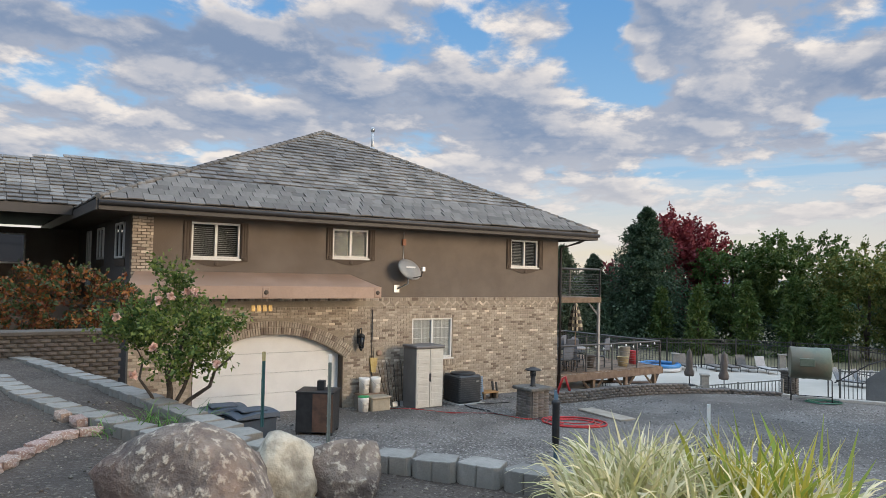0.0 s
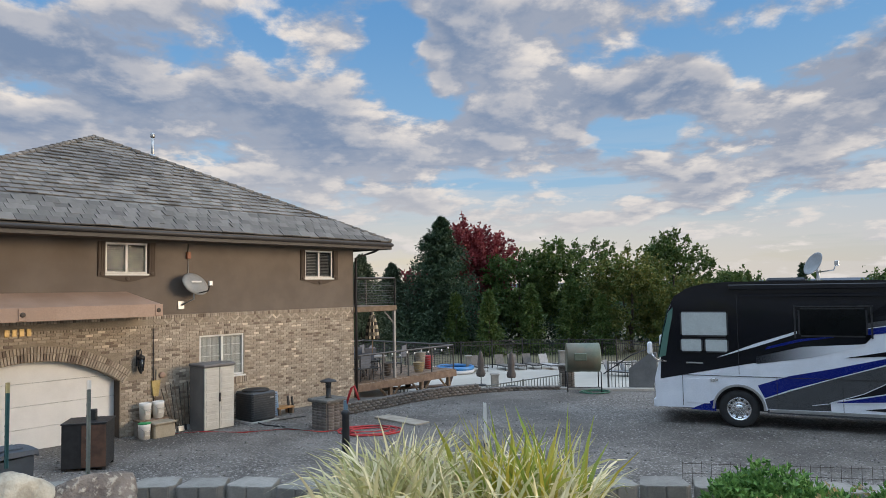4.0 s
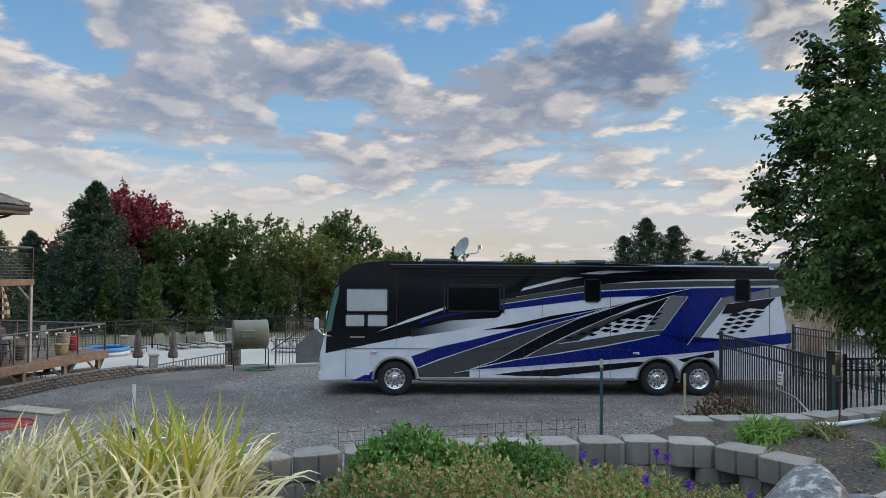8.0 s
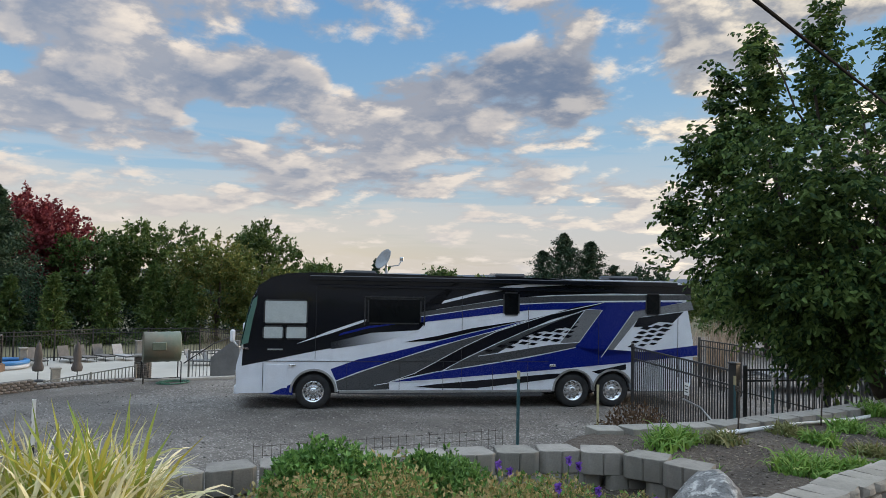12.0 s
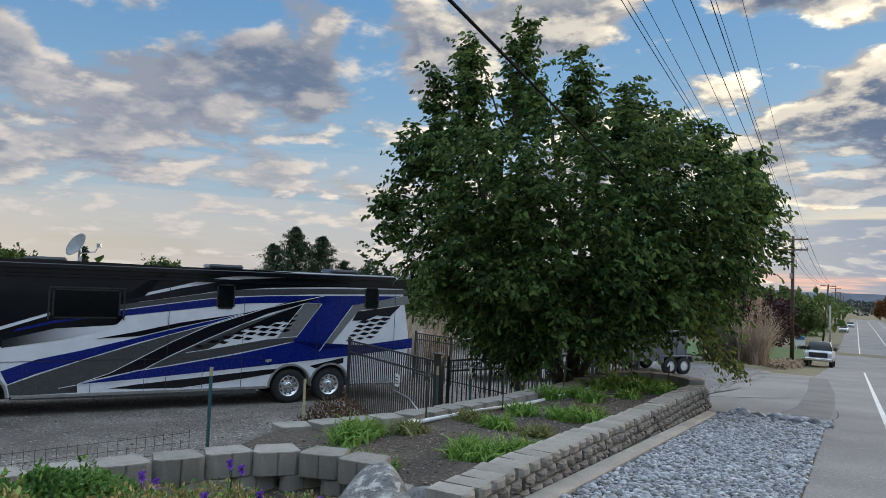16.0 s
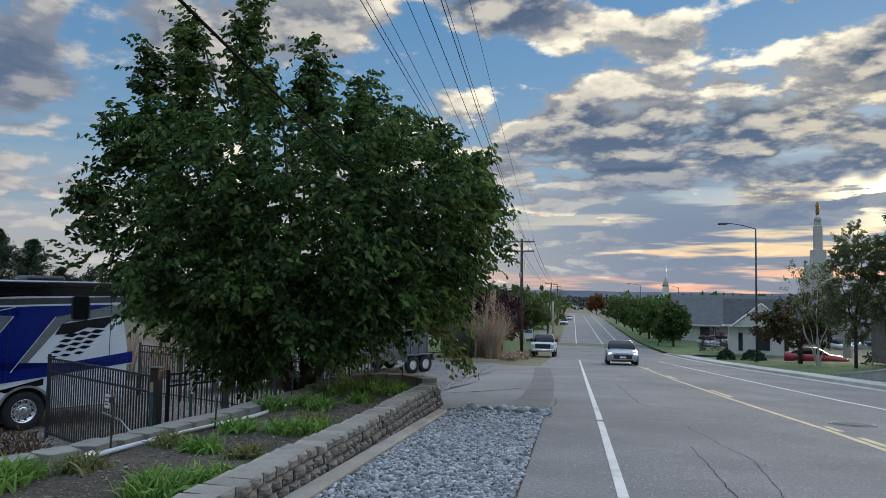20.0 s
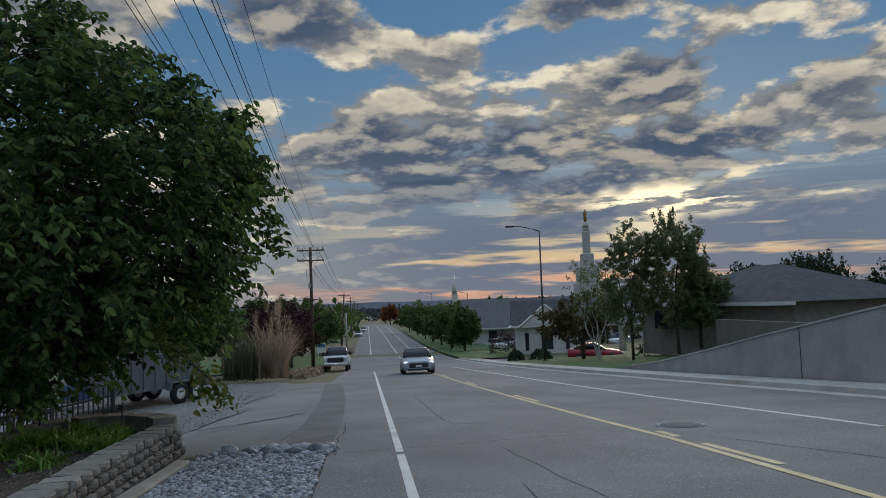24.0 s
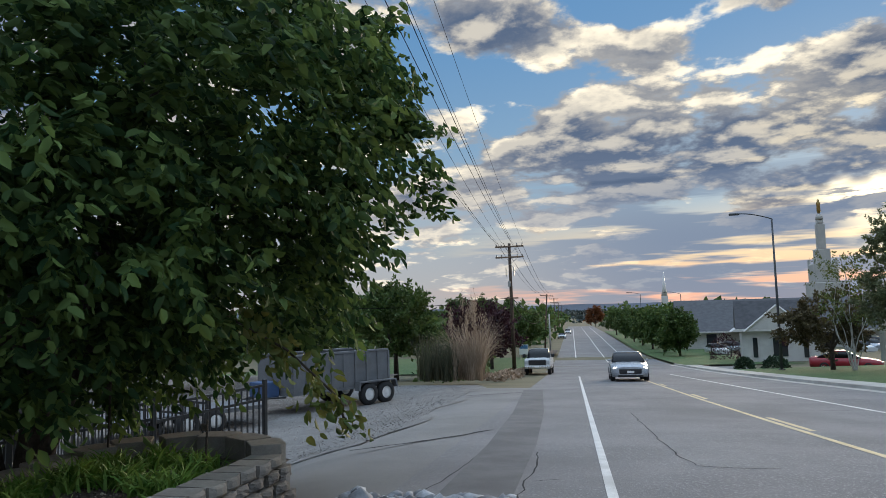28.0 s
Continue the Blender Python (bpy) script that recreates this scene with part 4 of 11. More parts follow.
def side_window(y0, y1, z0, z1):
    w = new("window")
    w.parent = house
    bm = bmesh.new()
    X = WALL_L
    for a in ((y0, z0, y1, z0 + 0.06), (y0, z1 - 0.06, y1, z1), (y0, z0, y0 + 0.06, z1), (y1 - 0.06, z0, y1, z1), ((y0 + y1) / 2 - 0.03, z0, (y0 + y1) / 2 + 0.03, z1)):
        box(bm, X - 0.05, a[0], a[1], X + 0.01, a[2], a[3], 0.004)
    part("window_frame", bm, M_FRAME, w)
    part("pane", boxed(X - 0.022, y0 + 0.05, z0 + 0.05, X - 0.012, y1 - 0.05, z1 - 0.05), M_GLASS, w)
    part("apron", boxed(X - 0.03, y0 - 0.1, z0 - 0.2, X - 0.002, y1 + 0.1, z0 - 0.01, 0.01), M_STUCCO_TRIM, w)


side_window(0.9, 2.1, 2.35, 3.30)
side_window(4.1, 5.2, 2.35, 3.30)
side_window(6.6, 7.4, 1.45, 3.30)
for xa, xb in ((-17.0, -16.0), (-19.6, -18.5), (-22.5, -21.6)):
    w = new("window")
    w.parent = house
    part("window_frame", boxed(xa, 9.55, 2.2, xb, 9.60, 3.25, 0.01), M_FRAME, w)
    part("pane", boxed(xa + 0.06, 9.535, 2.26, xb - 0.06, 9.548, 3.19), M_GLASS, w)

# the hip roof: eave line, apex and ridge
EX0, EX1, EY0, EY1, EZ = -15.28, 1.05, -0.92, 12.9, 3.68
APEX, BACK = Vector((-6.95, 5.2, 7.22)), Vector((-6.95, 7.0, 7.22))
bm = bmesh.new()
c = [bm.verts.new(p) for p in ((EX0, EY0, EZ), (EX1, EY0, EZ), (EX1, EY1, EZ), (EX0, EY1, EZ))]
a, b = bm.verts.new(APEX), bm.verts.new(BACK)
for f in ((c[0], c[1], a), (c[1], c[2], b, a), (c[2], c[3], b), (c[3], c[0], a, b), (c[3], c[2], c[1], c[0])):
    bm.faces.new(f)
roof = part("roof", bm, surf("roof_underlay", (0.02, 0.019, 0.018), (0.03, 0.028, 0.026), 2, 0.9, 0.2, 30), house, "hip roof of weathered grey-brown tiles")
bm = bmesh.new()
part("fascia", box(bm, EX0 + 0.02, EY0 - 0.03, EZ - 0.25, EX1 - 0.02, EY0 + 0.03, EZ - 0.005), M_FASCIA, house, "dark gutter along the eave")
part("fascia", boxed(EX0 - 0.03, EY0 + 0.032, EZ - 0.25, EX0 + 0.018, EY1, EZ - 0.005), M_FASCIA, house, "dark gutter along the eave")
part("fascia", boxed(EX1 - 0.018, EY0 + 0.032, EZ - 0.25, EX1 + 0.03, EY1, EZ - 0.005), M_FASCIA, house, "dark gutter along the eave")
part("gutter", pipe(bmesh.new(), [(EX0 + 0.02, EY0 - 0.075, EZ - 0.09), (EX1 - 0.02, EY0 - 0.075, EZ - 0.09)], 0.062, 10), M_FASCIA, house, "dark metal gutter")
part("soffit", boxed(EX0 + 0.03, EY0 + 0.04, EZ - 0.24, EX1 - 0.03, 0, EZ - 0.215), M_STUCCO_TRIM, house)
part("soffit", boxed(EX0 + 0.03, 0.002, EZ - 0.24, WALL_L, 9.6, EZ - 0.215), M_STUCCO_TRIM, house)
TILE_W, TILE_E = 0.36, 0.285
tile_me = None
M_TILE_ONE = surf("roof_tile", (0.132, 0.123, 0.112), (0.212, 0.198, 0.180), 1.0, 0.9, 0.6, 35, rand=0.30, stain=(0.10, 0.097, 0.097))
tv, tf = [], []
tile_b = boxed(-0.172, -0.02, 0, 0.172, 0.30, 0.034, 0.004)
tile_me = bpy.data.meshes.new("roof_tile")
tile_b.to_mesh(tile_me)
tile_b.free()
tile_me.materials.append(M_TILE_ONE)


def tile_face(p0, p1, top, top2=None, parts=0):
    """Lay tiles on a roof face with eave p0-p1 and the upper edge top (to top2)."""
    p0, p1, top = Vector(p0), Vector(p1), Vector(top)
    top2 = Vector(top2) if top2 else top
    along = (p1 - p0).normalized()
    foot = p0 + along * (top - p0).dot(along)
    up = (top - foot)
    length = up.length
    up.normalize()
    nrm = along.cross(up)
    width = (p1 - p0).length
    xa, xb = (top - p0).dot(along), (top2 - p0).dot(along)
    rows = int(length / TILE_E)
    for r in range(rows + 1):
        s = r * TILE_E
        f = min(1.0, (s + 0.1) / length)
        lo, hi = xa * f, width + (xb - width) * f
        x = lo + (TILE_W * 0.5 if r % 2 else 0.0) - TILE_W * 0.5 + rng.uniform(-0.04, 0.04)
        while x < hi:
            a, b = max(x, lo), min(x + TILE_W - 0.018, hi)
            x += TILE_W
            if b - a < 0.05:
                continue
            lift = 0.026 + rng.uniform(0, 0.030)
            if r < parts and b - a > TILE_W - 0.035:
                o = p0 + along * ((a + b) / 2) + up * s + nrm * lift
                m = Matrix((along, up, nrm)).transposed().to_4x4()
                piece("roof_tile", tile_me, roof, Matrix.Translation(o) @ m @ pose(0, 0, 0.0, 3.0 + rng.uniform(-1, 1), 0, rng.uniform(-1.2, 1.2)))
                continue
            n = len(tv)
            jog = rng.uniform(-0.02, 0.015)
            for v, h0 in ((s - 0.02 + jog, lift), (s + TILE_E, 0.004)):
                for u in (a, b):
                    tv.append(p0 + along * u + up * v + nrm * h0)
                    tv.append(p0 + along * u + up * v + nrm * (h0 + 0.028))
            tf.extend([(n + 1, n + 3, n + 7, n + 5), (n, n + 2, n + 3, n + 1), (n, n + 1, n + 5, n + 4), (n + 2, n + 6, n + 7, n + 3)])


tile_face((EX0, EY0, EZ), (EX1, EY0, EZ), APEX, None, 5)
tile_face((EX0, EY1, EZ), (EX0, EY0, EZ), BACK, APEX)
tile_face((EX1, EY0, EZ), (EX1, EY1, EZ), APEX, BACK)
# hip caps
caps = bmesh.new()
for a, b in (((EX0, EY0, EZ), APEX), ((EX1, EY0, EZ), APEX), (APEX, BACK)):
    a, b = Vector(a), Vector(b)
    d = (b - a)
    n = int(d.length / 0.30)
    for i in range(n):
        p, q = a + d * (i / n), a + d * ((i + 1.12) / n)
        tube(caps, p + Vector((0, 0, 0.055)), q + Vector((0, 0, 0.035)), 0.085, 0.075, 6)
tagged(part("hip_cap", caps, M_TILE, roof, "rounded tile caps on the hips"), "", "", "", "stuff")
# vent pipe through the roof
vp = new("vent_pipe")
vp.parent = house
part("flue", tubed((-5.05, 4.9, 6.4), (-5.05, 4.9, 7.58), 0.055, 0.055, 12), M_STEEL, vp, "galvanised roof flue")
part("flue_cap", revolve([(0.07, 7.50), (0.085, 7.53), (0.085, 7.62), (0.05, 7.66)], 12), M_STEEL, vp).location = (-5.05, 4.9, 0)
part("flashing", revolve([(0.20, 6.70), (0.075, 6.90)], 12), M_STEEL, vp).location = (-5.05, 4.9, 0)
# the wing's roof
WX0, WX1, WY0, WY1, WZ, RZ = -28.2, -12.0, 3.2, 14.6, 3.80, 5.72
bm = bmesh.new()
c = [bm.verts.new(p) for p in ((WX0, WY0, WZ), (WX1, WY0, WZ), (WX1, WY1, WZ), (WX0, WY1, WZ))]
a, b = bm.verts.new((-14.7, 7.0, RZ)), bm.verts.new((-9.5, 7.0, RZ))
for f in ((c[0], c[1], b, a), (c[1], c[2], b), (c[2], c[3], a, b), (c[3], c[0], a), (c[3], c[2], c[1], c[0])):
    bm.faces.new(f)
part("wing_roof", bm, surf("wing_underlay", (0.06, 0.055, 0.05), (0.08, 0.075, 0.07), 2, 0.9, 0.2, 30), house, "lower tiled roof over the porch wing")
tile_face((WX0, WY0, WZ), (WX1, WY0, WZ), (-14.7, 7.0, RZ), (-9.5, 7.0, RZ))
tagged(raw("tile_field", tv, tf, M_TILE, roof), "weathered grey-brown tile courses", "", "", "stuff")
part("wing_fascia", boxed(WX0, WY0 - 0.04, WZ - 0.26, -15.32, WY0 + 0.03, WZ - 0.004), M_FASCIA, house)
for x in (-18.5, -23.5):
    part("porch_post", boxed(x - 0.14, 4.0, BASE, x + 0.14, 4.28, WZ - 0.1, 0.01), M_STUCCO_TRIM, house, "dark porch post")
part("porch_floor", boxed(-27, 3.9, BASE, WALL_L - 0.004, 9.596, 1.15), M_STUCCO_TRIM, house)
part("porch_end_wall", boxed(-27.9, 3.6, BASE, -27.6, 14.4, WZ - 0.01), M_STUCCO, house, "brown stucco end wall of the porch")
rail = new("porch_rail")
rail.parent = house
part("rail_bar", boxed(-27, 4.02, 2.02, -18.7, 4.08, 2.08), M_BLACK, rail)
for i in range(60):
    part("baluster", boxed(-26.9 + i * 0.137, 4.035, 1.15, -26.88 + i * 0.137, 4.055, 2.02), M_BLACK, rail)
# downspout at the corner
part("downspout", pipe(bmesh.new(), [(0.62, EY0 - 0.05, EZ - 0.14), (0.55, -0.55, EZ - 0.32), (0.06, -0.07, EZ - 0.55), (0.06, -0.07, BASE + 0.25)], 0.045, 8), M_FASCIA, house, "dark brown downspout")
# house number, drawn as plain bars
plaque = new("number_bar_row")
plaque.parent = house
for i in range(4):
    part("bar", boxed(-11.30 + i * 0.16, -0.035, 0.99, -11.19 + i * 0.16, -0.012, 1.17, 0.006), surf("brass_bar", (0.52, 0.36, 0.14), (0.60, 0.43, 0.2), 8, 0.4, 0.05, 60, metal=0.6), plaque, "plain brass bar")

# wall lantern
lan = thing("wall_lantern", HOUSE @ pose(-8.02, -0.19, 0.05), "black wrought iron wall lantern beside the garage", "lantern")
part("backplate", boxed(-0.05, 0.165, -0.05, 0.05, 0.185, 0.40, 0.008), M_BLACK, lan)
part("scroll_arm", pipe(bmesh.new(), [(0, 0.17, 0.25), (0, 0.10, 0.38), (0, 0.02, 0.42), (0, -0.02, 0.36), (0, 0.0, 0.28)], 0.014, 6), M_BLACK, lan)
part("roof_cap", revolve([(0.13, 0.18), (0.10, 0.23), (0.03, 0.27), (0.02, 0.30)], 6), M_BLACK, lan)
part("glass", revolve([(0.07, -0.15), (0.105, 0.17)], 6), M_GLASS, lan)
for i in range(6):
    t = math.pi / 3 * i
    part("glazing_bar", tubed((0.075 * math.cos(t), 0.075 * math.sin(t), -0.16), (0.11 * math.cos(t), 0.11 * math.sin(t), 0.18), 0.009, 0.009, 5), M_BLACK, lan)
part("base_cap", revolve([(0.02, -0.24), (0.075, -0.15)], 6), M_BLACK, lan)

# satellite dish on the wall
dish = thing("satellite_dish", HOUSE @ pose(-6.50, -0.42, 2.25), "grey satellite dish on a bent arm bracketed to the stucco", "satellite dish")
dm = bmesh.new()
ringv = []
for i in range(7):
    r = i / 6
    ringv.append([dm.verts.new((0.47 * r * math.cos(2 * math.pi * k / 28), 0.10 * (r * r) - 0.05, 0.33 * r * math.sin(2 * math.pi * k / 28))) for k in range(28)])
for a, b in zip(ringv, ringv[1:]):
    for k in range(28):
        dm.faces.new((a[k], b[k], b[(k + 1) % 28], a[(k + 1) % 28])).smooth = True
bmesh.ops.remove_doubles(dm, verts=list(dm.verts), dist=0.001)
ex = bmesh.ops.extrude_face_region(dm, geom=list(dm.faces))
for v in ex["geom"]:
    if isinstance(v, bmesh.types.BMVert):
        v.co.y += 0.012
bmesh.ops.recalc_face_normals(dm, faces=list(dm.faces))
dm.transform(pose(0, 0, 0, 22, 0, -14).inverted() @ pose(0, 0, 0, 0, 8, 0))
part("reflector", dm, surf("grey_dish_paint", (0.27, 0.27, 0.265), (0.33, 0.33, 0.32), 3, 0.5, 0.05, 40), dish, "oval grey reflector", True)
part("badge_bar", boxed(-0.22, -0.10, 0.02, 0.10, -0.085, 0.07, 0.004), M_WHITE, dish, "pale lettering bar")
part("feed_arm", pipe(bmesh.new(), [(0.0, 0.05, -0.30), (0.12, -0.40, -0.22), (0.10, -0.52, -0.05)], 0.018, 6), M_BLACK, dish)
part("feed_horn", boxed(0.04, -0.58, -0.08, 0.16, -0.50, 0.06, 0.015), M_STEEL, dish)
part("mast", pipe(bmesh.new(), [(-0.02, 0.10, 0.0), (-0.02, 0.12, -0.45), (-0.25, 0.36, -0.62)], 0.026, 8), M_STEEL, dish)
part("wall_plate", boxed(-0.36, 0.38, -0.74, -0.16, 0.40, -0.50, 0.01), M_STEEL, dish)
part("cable_box", boxed(-0.10, 0.33, 0.72, 0.02, 0.41, 0.92, 0.01), surf("rust_tin", (0.30, 0.12, 0.07), (0.38, 0.18, 0.11), 9, 0.7, 0.2, 40), dish)
part("conduit", pipe(bmesh.new(), [(-0.04, 0.39, 1.12), (-0.04, 0.39, 0.3), (-0.02, 0.15, -0.1)], 0.014, 6), M_STEEL, dish)

# ---- the motor coach ----
coach = thing("motor_coach", pose(-18.86, 6.89, LOT, 0, 0, 61.3), "black, silver and blue tandem-axle motor coach parked on gravel", "motorhome")


def paint(name, c, metal=0.0, rough=0.25):
    return surf(name, c, tuple(v * 1.12 for v in c), 1.5, rough, 0.0, 40, metal=metal, coat=0.15, spec=0.4, speck=0.03)


P_SILVER = paint("silver_paint", (0.74, 0.76, 0.80), 0.0, 0.28)
P = {"black": surf("black_paint", (0.005, 0.006, 0.010), (0.007, 0.008, 0.013), 1.5, 0.16, 0, 40, spec=0.35, coat=0.25, speck=0.03), "blue": paint("blue_paint", (0.003, 0.013, 0.165), 0.0, 0.25), "gray": paint("charcoal_paint", (0.075, 0.078, 0.082), 0.2, 0.3), "lgray": paint("grey_paint", (0.20, 0.205, 0.21), 0.2, 0.3), "silver": P_SILVER, "fade": paint("steel_grey_paint", (0.14, 0.145, 0.15), 0.2, 0.3)}


def fade_paint():
    """Black that fades into silver along the coach."""
    m = paint("fading_paint", (0.74, 0.76, 0.80), 0.0, 0.28)
    nt = m.node_tree
    b = nt.nodes["Principled BSDF"]
    sep = nt.nodes.new("ShaderNodeSeparateXYZ")
    tc = nt.nodes.new("ShaderNodeTexCoord")
    nt.links.new(tc.outputs["Object"], sep.inputs[0])
    nt.links.new(mix_col(nt, smooth(nt, sep.outputs[0], 2.6, 4.9), (0.02, 0.022, 0.028), (0.74, 0.76, 0.80)), b.inputs["Base Color"])
    return m


RV_L, RV_W = 13.6, 2.55
profile = [(0.03, 0.48), (0.0, 0.80), (-0.01, 1.24), (0.12, 1.76), (0.27, 2.55), (0.41, 3.16), (0.56, 3.47), (0.90, 3.70), (1.32, 3.82), (1.95, 3.86), (13.0, 3.83), (13.22, 3.76), (13.30, 3.62), (13.42, 3.0), (13.60, 2.0), (13.60, 0.95), (13.45, 0.48)]
arches = [(11.02, 0.62), (9.78, 0.62), (2.12, 0.62)]
outline = list(profile)
for cx, r in arches:
    outline += [(cx + r * math.cos(t), 0.50 + (r) * math.sin(t)) for t in [radians(a) for a in range(0, 181, 15)]]


def body_side(y0, y1):
    bm = bmesh.new()
    lo = [bm.verts.new((s, y0, h)) for s, h in outline]
    hi = [bm.verts.new((s, y1, h)) for s, h in outline]
    n = len(outline)
    bm.faces.new(lo)
    bm.faces.new(hi[::-1])
    for i in range(n):
        bm.faces.new((lo[(i + 1) % n], lo[i], hi[i], hi[(i + 1) % n]))
    bmesh.ops.recalc_face_normals(bm, faces=list(bm.faces))
    bmesh.ops.triangulate(bm, faces=[f for f in bm.faces if len(f.verts) > 4])
    return bm


part("body", body_side(0.0, RV_W), P_SILVER, coach, "silver coach body with rounded front")
part("floor_pan", boxed(0.4, 0.35, 0.42, 13.1, RV_W - 0.35, 1.2), M_BLACK, coach)
part("front_cap", prism([(0.10, 1.74), (0.25, 2.55), (0.39, 3.17), (0.545, 3.49), (0.89, 3.72), (1.32, 3.84), (1.95, 3.875), (2.1, 3.86), (1.32, 3.80), (0.95, 3.66), (0.62, 3.44), (0.47, 3.12)], 0.02, RV_W - 0.02), P["black"], coach, "glossy black front cap")
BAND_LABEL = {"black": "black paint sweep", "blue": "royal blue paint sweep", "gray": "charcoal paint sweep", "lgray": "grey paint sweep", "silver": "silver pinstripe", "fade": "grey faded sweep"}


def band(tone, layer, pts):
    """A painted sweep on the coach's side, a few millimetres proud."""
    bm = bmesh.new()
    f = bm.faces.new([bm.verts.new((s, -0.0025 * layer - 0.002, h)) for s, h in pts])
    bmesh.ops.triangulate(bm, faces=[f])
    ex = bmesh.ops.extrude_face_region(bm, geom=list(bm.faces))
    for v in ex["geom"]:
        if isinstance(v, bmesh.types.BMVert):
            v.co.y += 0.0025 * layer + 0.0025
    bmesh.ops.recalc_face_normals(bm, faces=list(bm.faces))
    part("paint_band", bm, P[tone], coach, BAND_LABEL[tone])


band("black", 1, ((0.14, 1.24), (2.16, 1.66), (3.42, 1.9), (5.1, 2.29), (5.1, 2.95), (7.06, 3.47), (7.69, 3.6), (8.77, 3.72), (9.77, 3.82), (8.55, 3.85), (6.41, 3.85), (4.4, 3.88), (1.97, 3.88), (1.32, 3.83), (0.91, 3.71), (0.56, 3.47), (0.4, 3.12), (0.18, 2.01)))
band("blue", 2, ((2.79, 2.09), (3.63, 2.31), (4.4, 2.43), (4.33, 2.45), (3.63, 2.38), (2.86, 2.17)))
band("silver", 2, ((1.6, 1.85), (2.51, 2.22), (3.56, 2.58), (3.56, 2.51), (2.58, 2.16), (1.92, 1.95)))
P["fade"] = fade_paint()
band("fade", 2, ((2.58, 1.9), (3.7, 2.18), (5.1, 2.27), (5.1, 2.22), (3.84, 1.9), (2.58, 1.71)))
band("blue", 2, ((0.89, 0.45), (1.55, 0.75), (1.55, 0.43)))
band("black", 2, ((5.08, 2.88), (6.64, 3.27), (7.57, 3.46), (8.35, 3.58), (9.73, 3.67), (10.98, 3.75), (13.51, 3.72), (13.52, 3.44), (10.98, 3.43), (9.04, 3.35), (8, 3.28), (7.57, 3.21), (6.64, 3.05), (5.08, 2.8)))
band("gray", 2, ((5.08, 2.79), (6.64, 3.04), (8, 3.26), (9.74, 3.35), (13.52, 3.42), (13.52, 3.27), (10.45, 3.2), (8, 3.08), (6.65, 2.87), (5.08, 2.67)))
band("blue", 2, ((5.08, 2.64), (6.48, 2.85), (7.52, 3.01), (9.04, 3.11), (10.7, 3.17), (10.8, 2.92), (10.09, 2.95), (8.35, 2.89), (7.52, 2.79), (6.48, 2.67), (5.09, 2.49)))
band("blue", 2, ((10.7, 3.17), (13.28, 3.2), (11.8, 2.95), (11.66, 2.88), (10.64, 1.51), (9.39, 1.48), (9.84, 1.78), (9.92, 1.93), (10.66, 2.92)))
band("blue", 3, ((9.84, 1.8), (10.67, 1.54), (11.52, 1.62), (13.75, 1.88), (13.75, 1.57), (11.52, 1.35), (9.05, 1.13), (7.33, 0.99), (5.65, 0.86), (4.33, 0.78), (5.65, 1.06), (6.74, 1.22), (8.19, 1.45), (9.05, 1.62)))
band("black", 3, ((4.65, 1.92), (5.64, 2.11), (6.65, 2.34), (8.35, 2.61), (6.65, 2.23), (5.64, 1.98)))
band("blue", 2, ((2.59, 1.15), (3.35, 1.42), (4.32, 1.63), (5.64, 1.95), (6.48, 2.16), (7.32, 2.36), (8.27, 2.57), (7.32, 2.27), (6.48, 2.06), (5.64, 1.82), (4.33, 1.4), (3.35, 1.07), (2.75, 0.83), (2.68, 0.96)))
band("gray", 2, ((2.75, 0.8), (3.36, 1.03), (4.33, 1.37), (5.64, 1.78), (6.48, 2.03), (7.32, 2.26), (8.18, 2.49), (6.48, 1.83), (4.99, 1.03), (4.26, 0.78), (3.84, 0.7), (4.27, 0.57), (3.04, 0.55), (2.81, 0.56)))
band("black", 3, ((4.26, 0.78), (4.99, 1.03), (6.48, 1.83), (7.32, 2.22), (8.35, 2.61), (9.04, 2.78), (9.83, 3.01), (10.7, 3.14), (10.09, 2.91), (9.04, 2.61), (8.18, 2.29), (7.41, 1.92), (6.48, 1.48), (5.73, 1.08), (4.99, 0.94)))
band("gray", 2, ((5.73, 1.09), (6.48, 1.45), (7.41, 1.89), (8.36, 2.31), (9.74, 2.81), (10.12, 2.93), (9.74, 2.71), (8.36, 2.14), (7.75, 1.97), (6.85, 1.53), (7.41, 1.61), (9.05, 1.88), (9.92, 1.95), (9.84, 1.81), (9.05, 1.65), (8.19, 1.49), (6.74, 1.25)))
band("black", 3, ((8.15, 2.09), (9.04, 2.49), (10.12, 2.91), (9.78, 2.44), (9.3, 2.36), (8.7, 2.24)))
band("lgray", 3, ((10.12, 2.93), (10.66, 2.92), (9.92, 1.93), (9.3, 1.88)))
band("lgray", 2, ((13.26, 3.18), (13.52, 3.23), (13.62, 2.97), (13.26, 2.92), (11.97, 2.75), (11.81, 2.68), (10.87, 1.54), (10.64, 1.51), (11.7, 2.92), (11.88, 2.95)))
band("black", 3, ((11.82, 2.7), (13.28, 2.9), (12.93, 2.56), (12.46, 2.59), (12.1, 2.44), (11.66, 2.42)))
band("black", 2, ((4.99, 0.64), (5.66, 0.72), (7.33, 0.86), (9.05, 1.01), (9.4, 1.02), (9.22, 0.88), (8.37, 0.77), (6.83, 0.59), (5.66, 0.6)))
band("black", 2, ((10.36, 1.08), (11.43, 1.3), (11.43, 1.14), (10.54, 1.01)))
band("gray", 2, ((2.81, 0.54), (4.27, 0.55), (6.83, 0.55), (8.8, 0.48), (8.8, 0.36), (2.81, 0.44)))


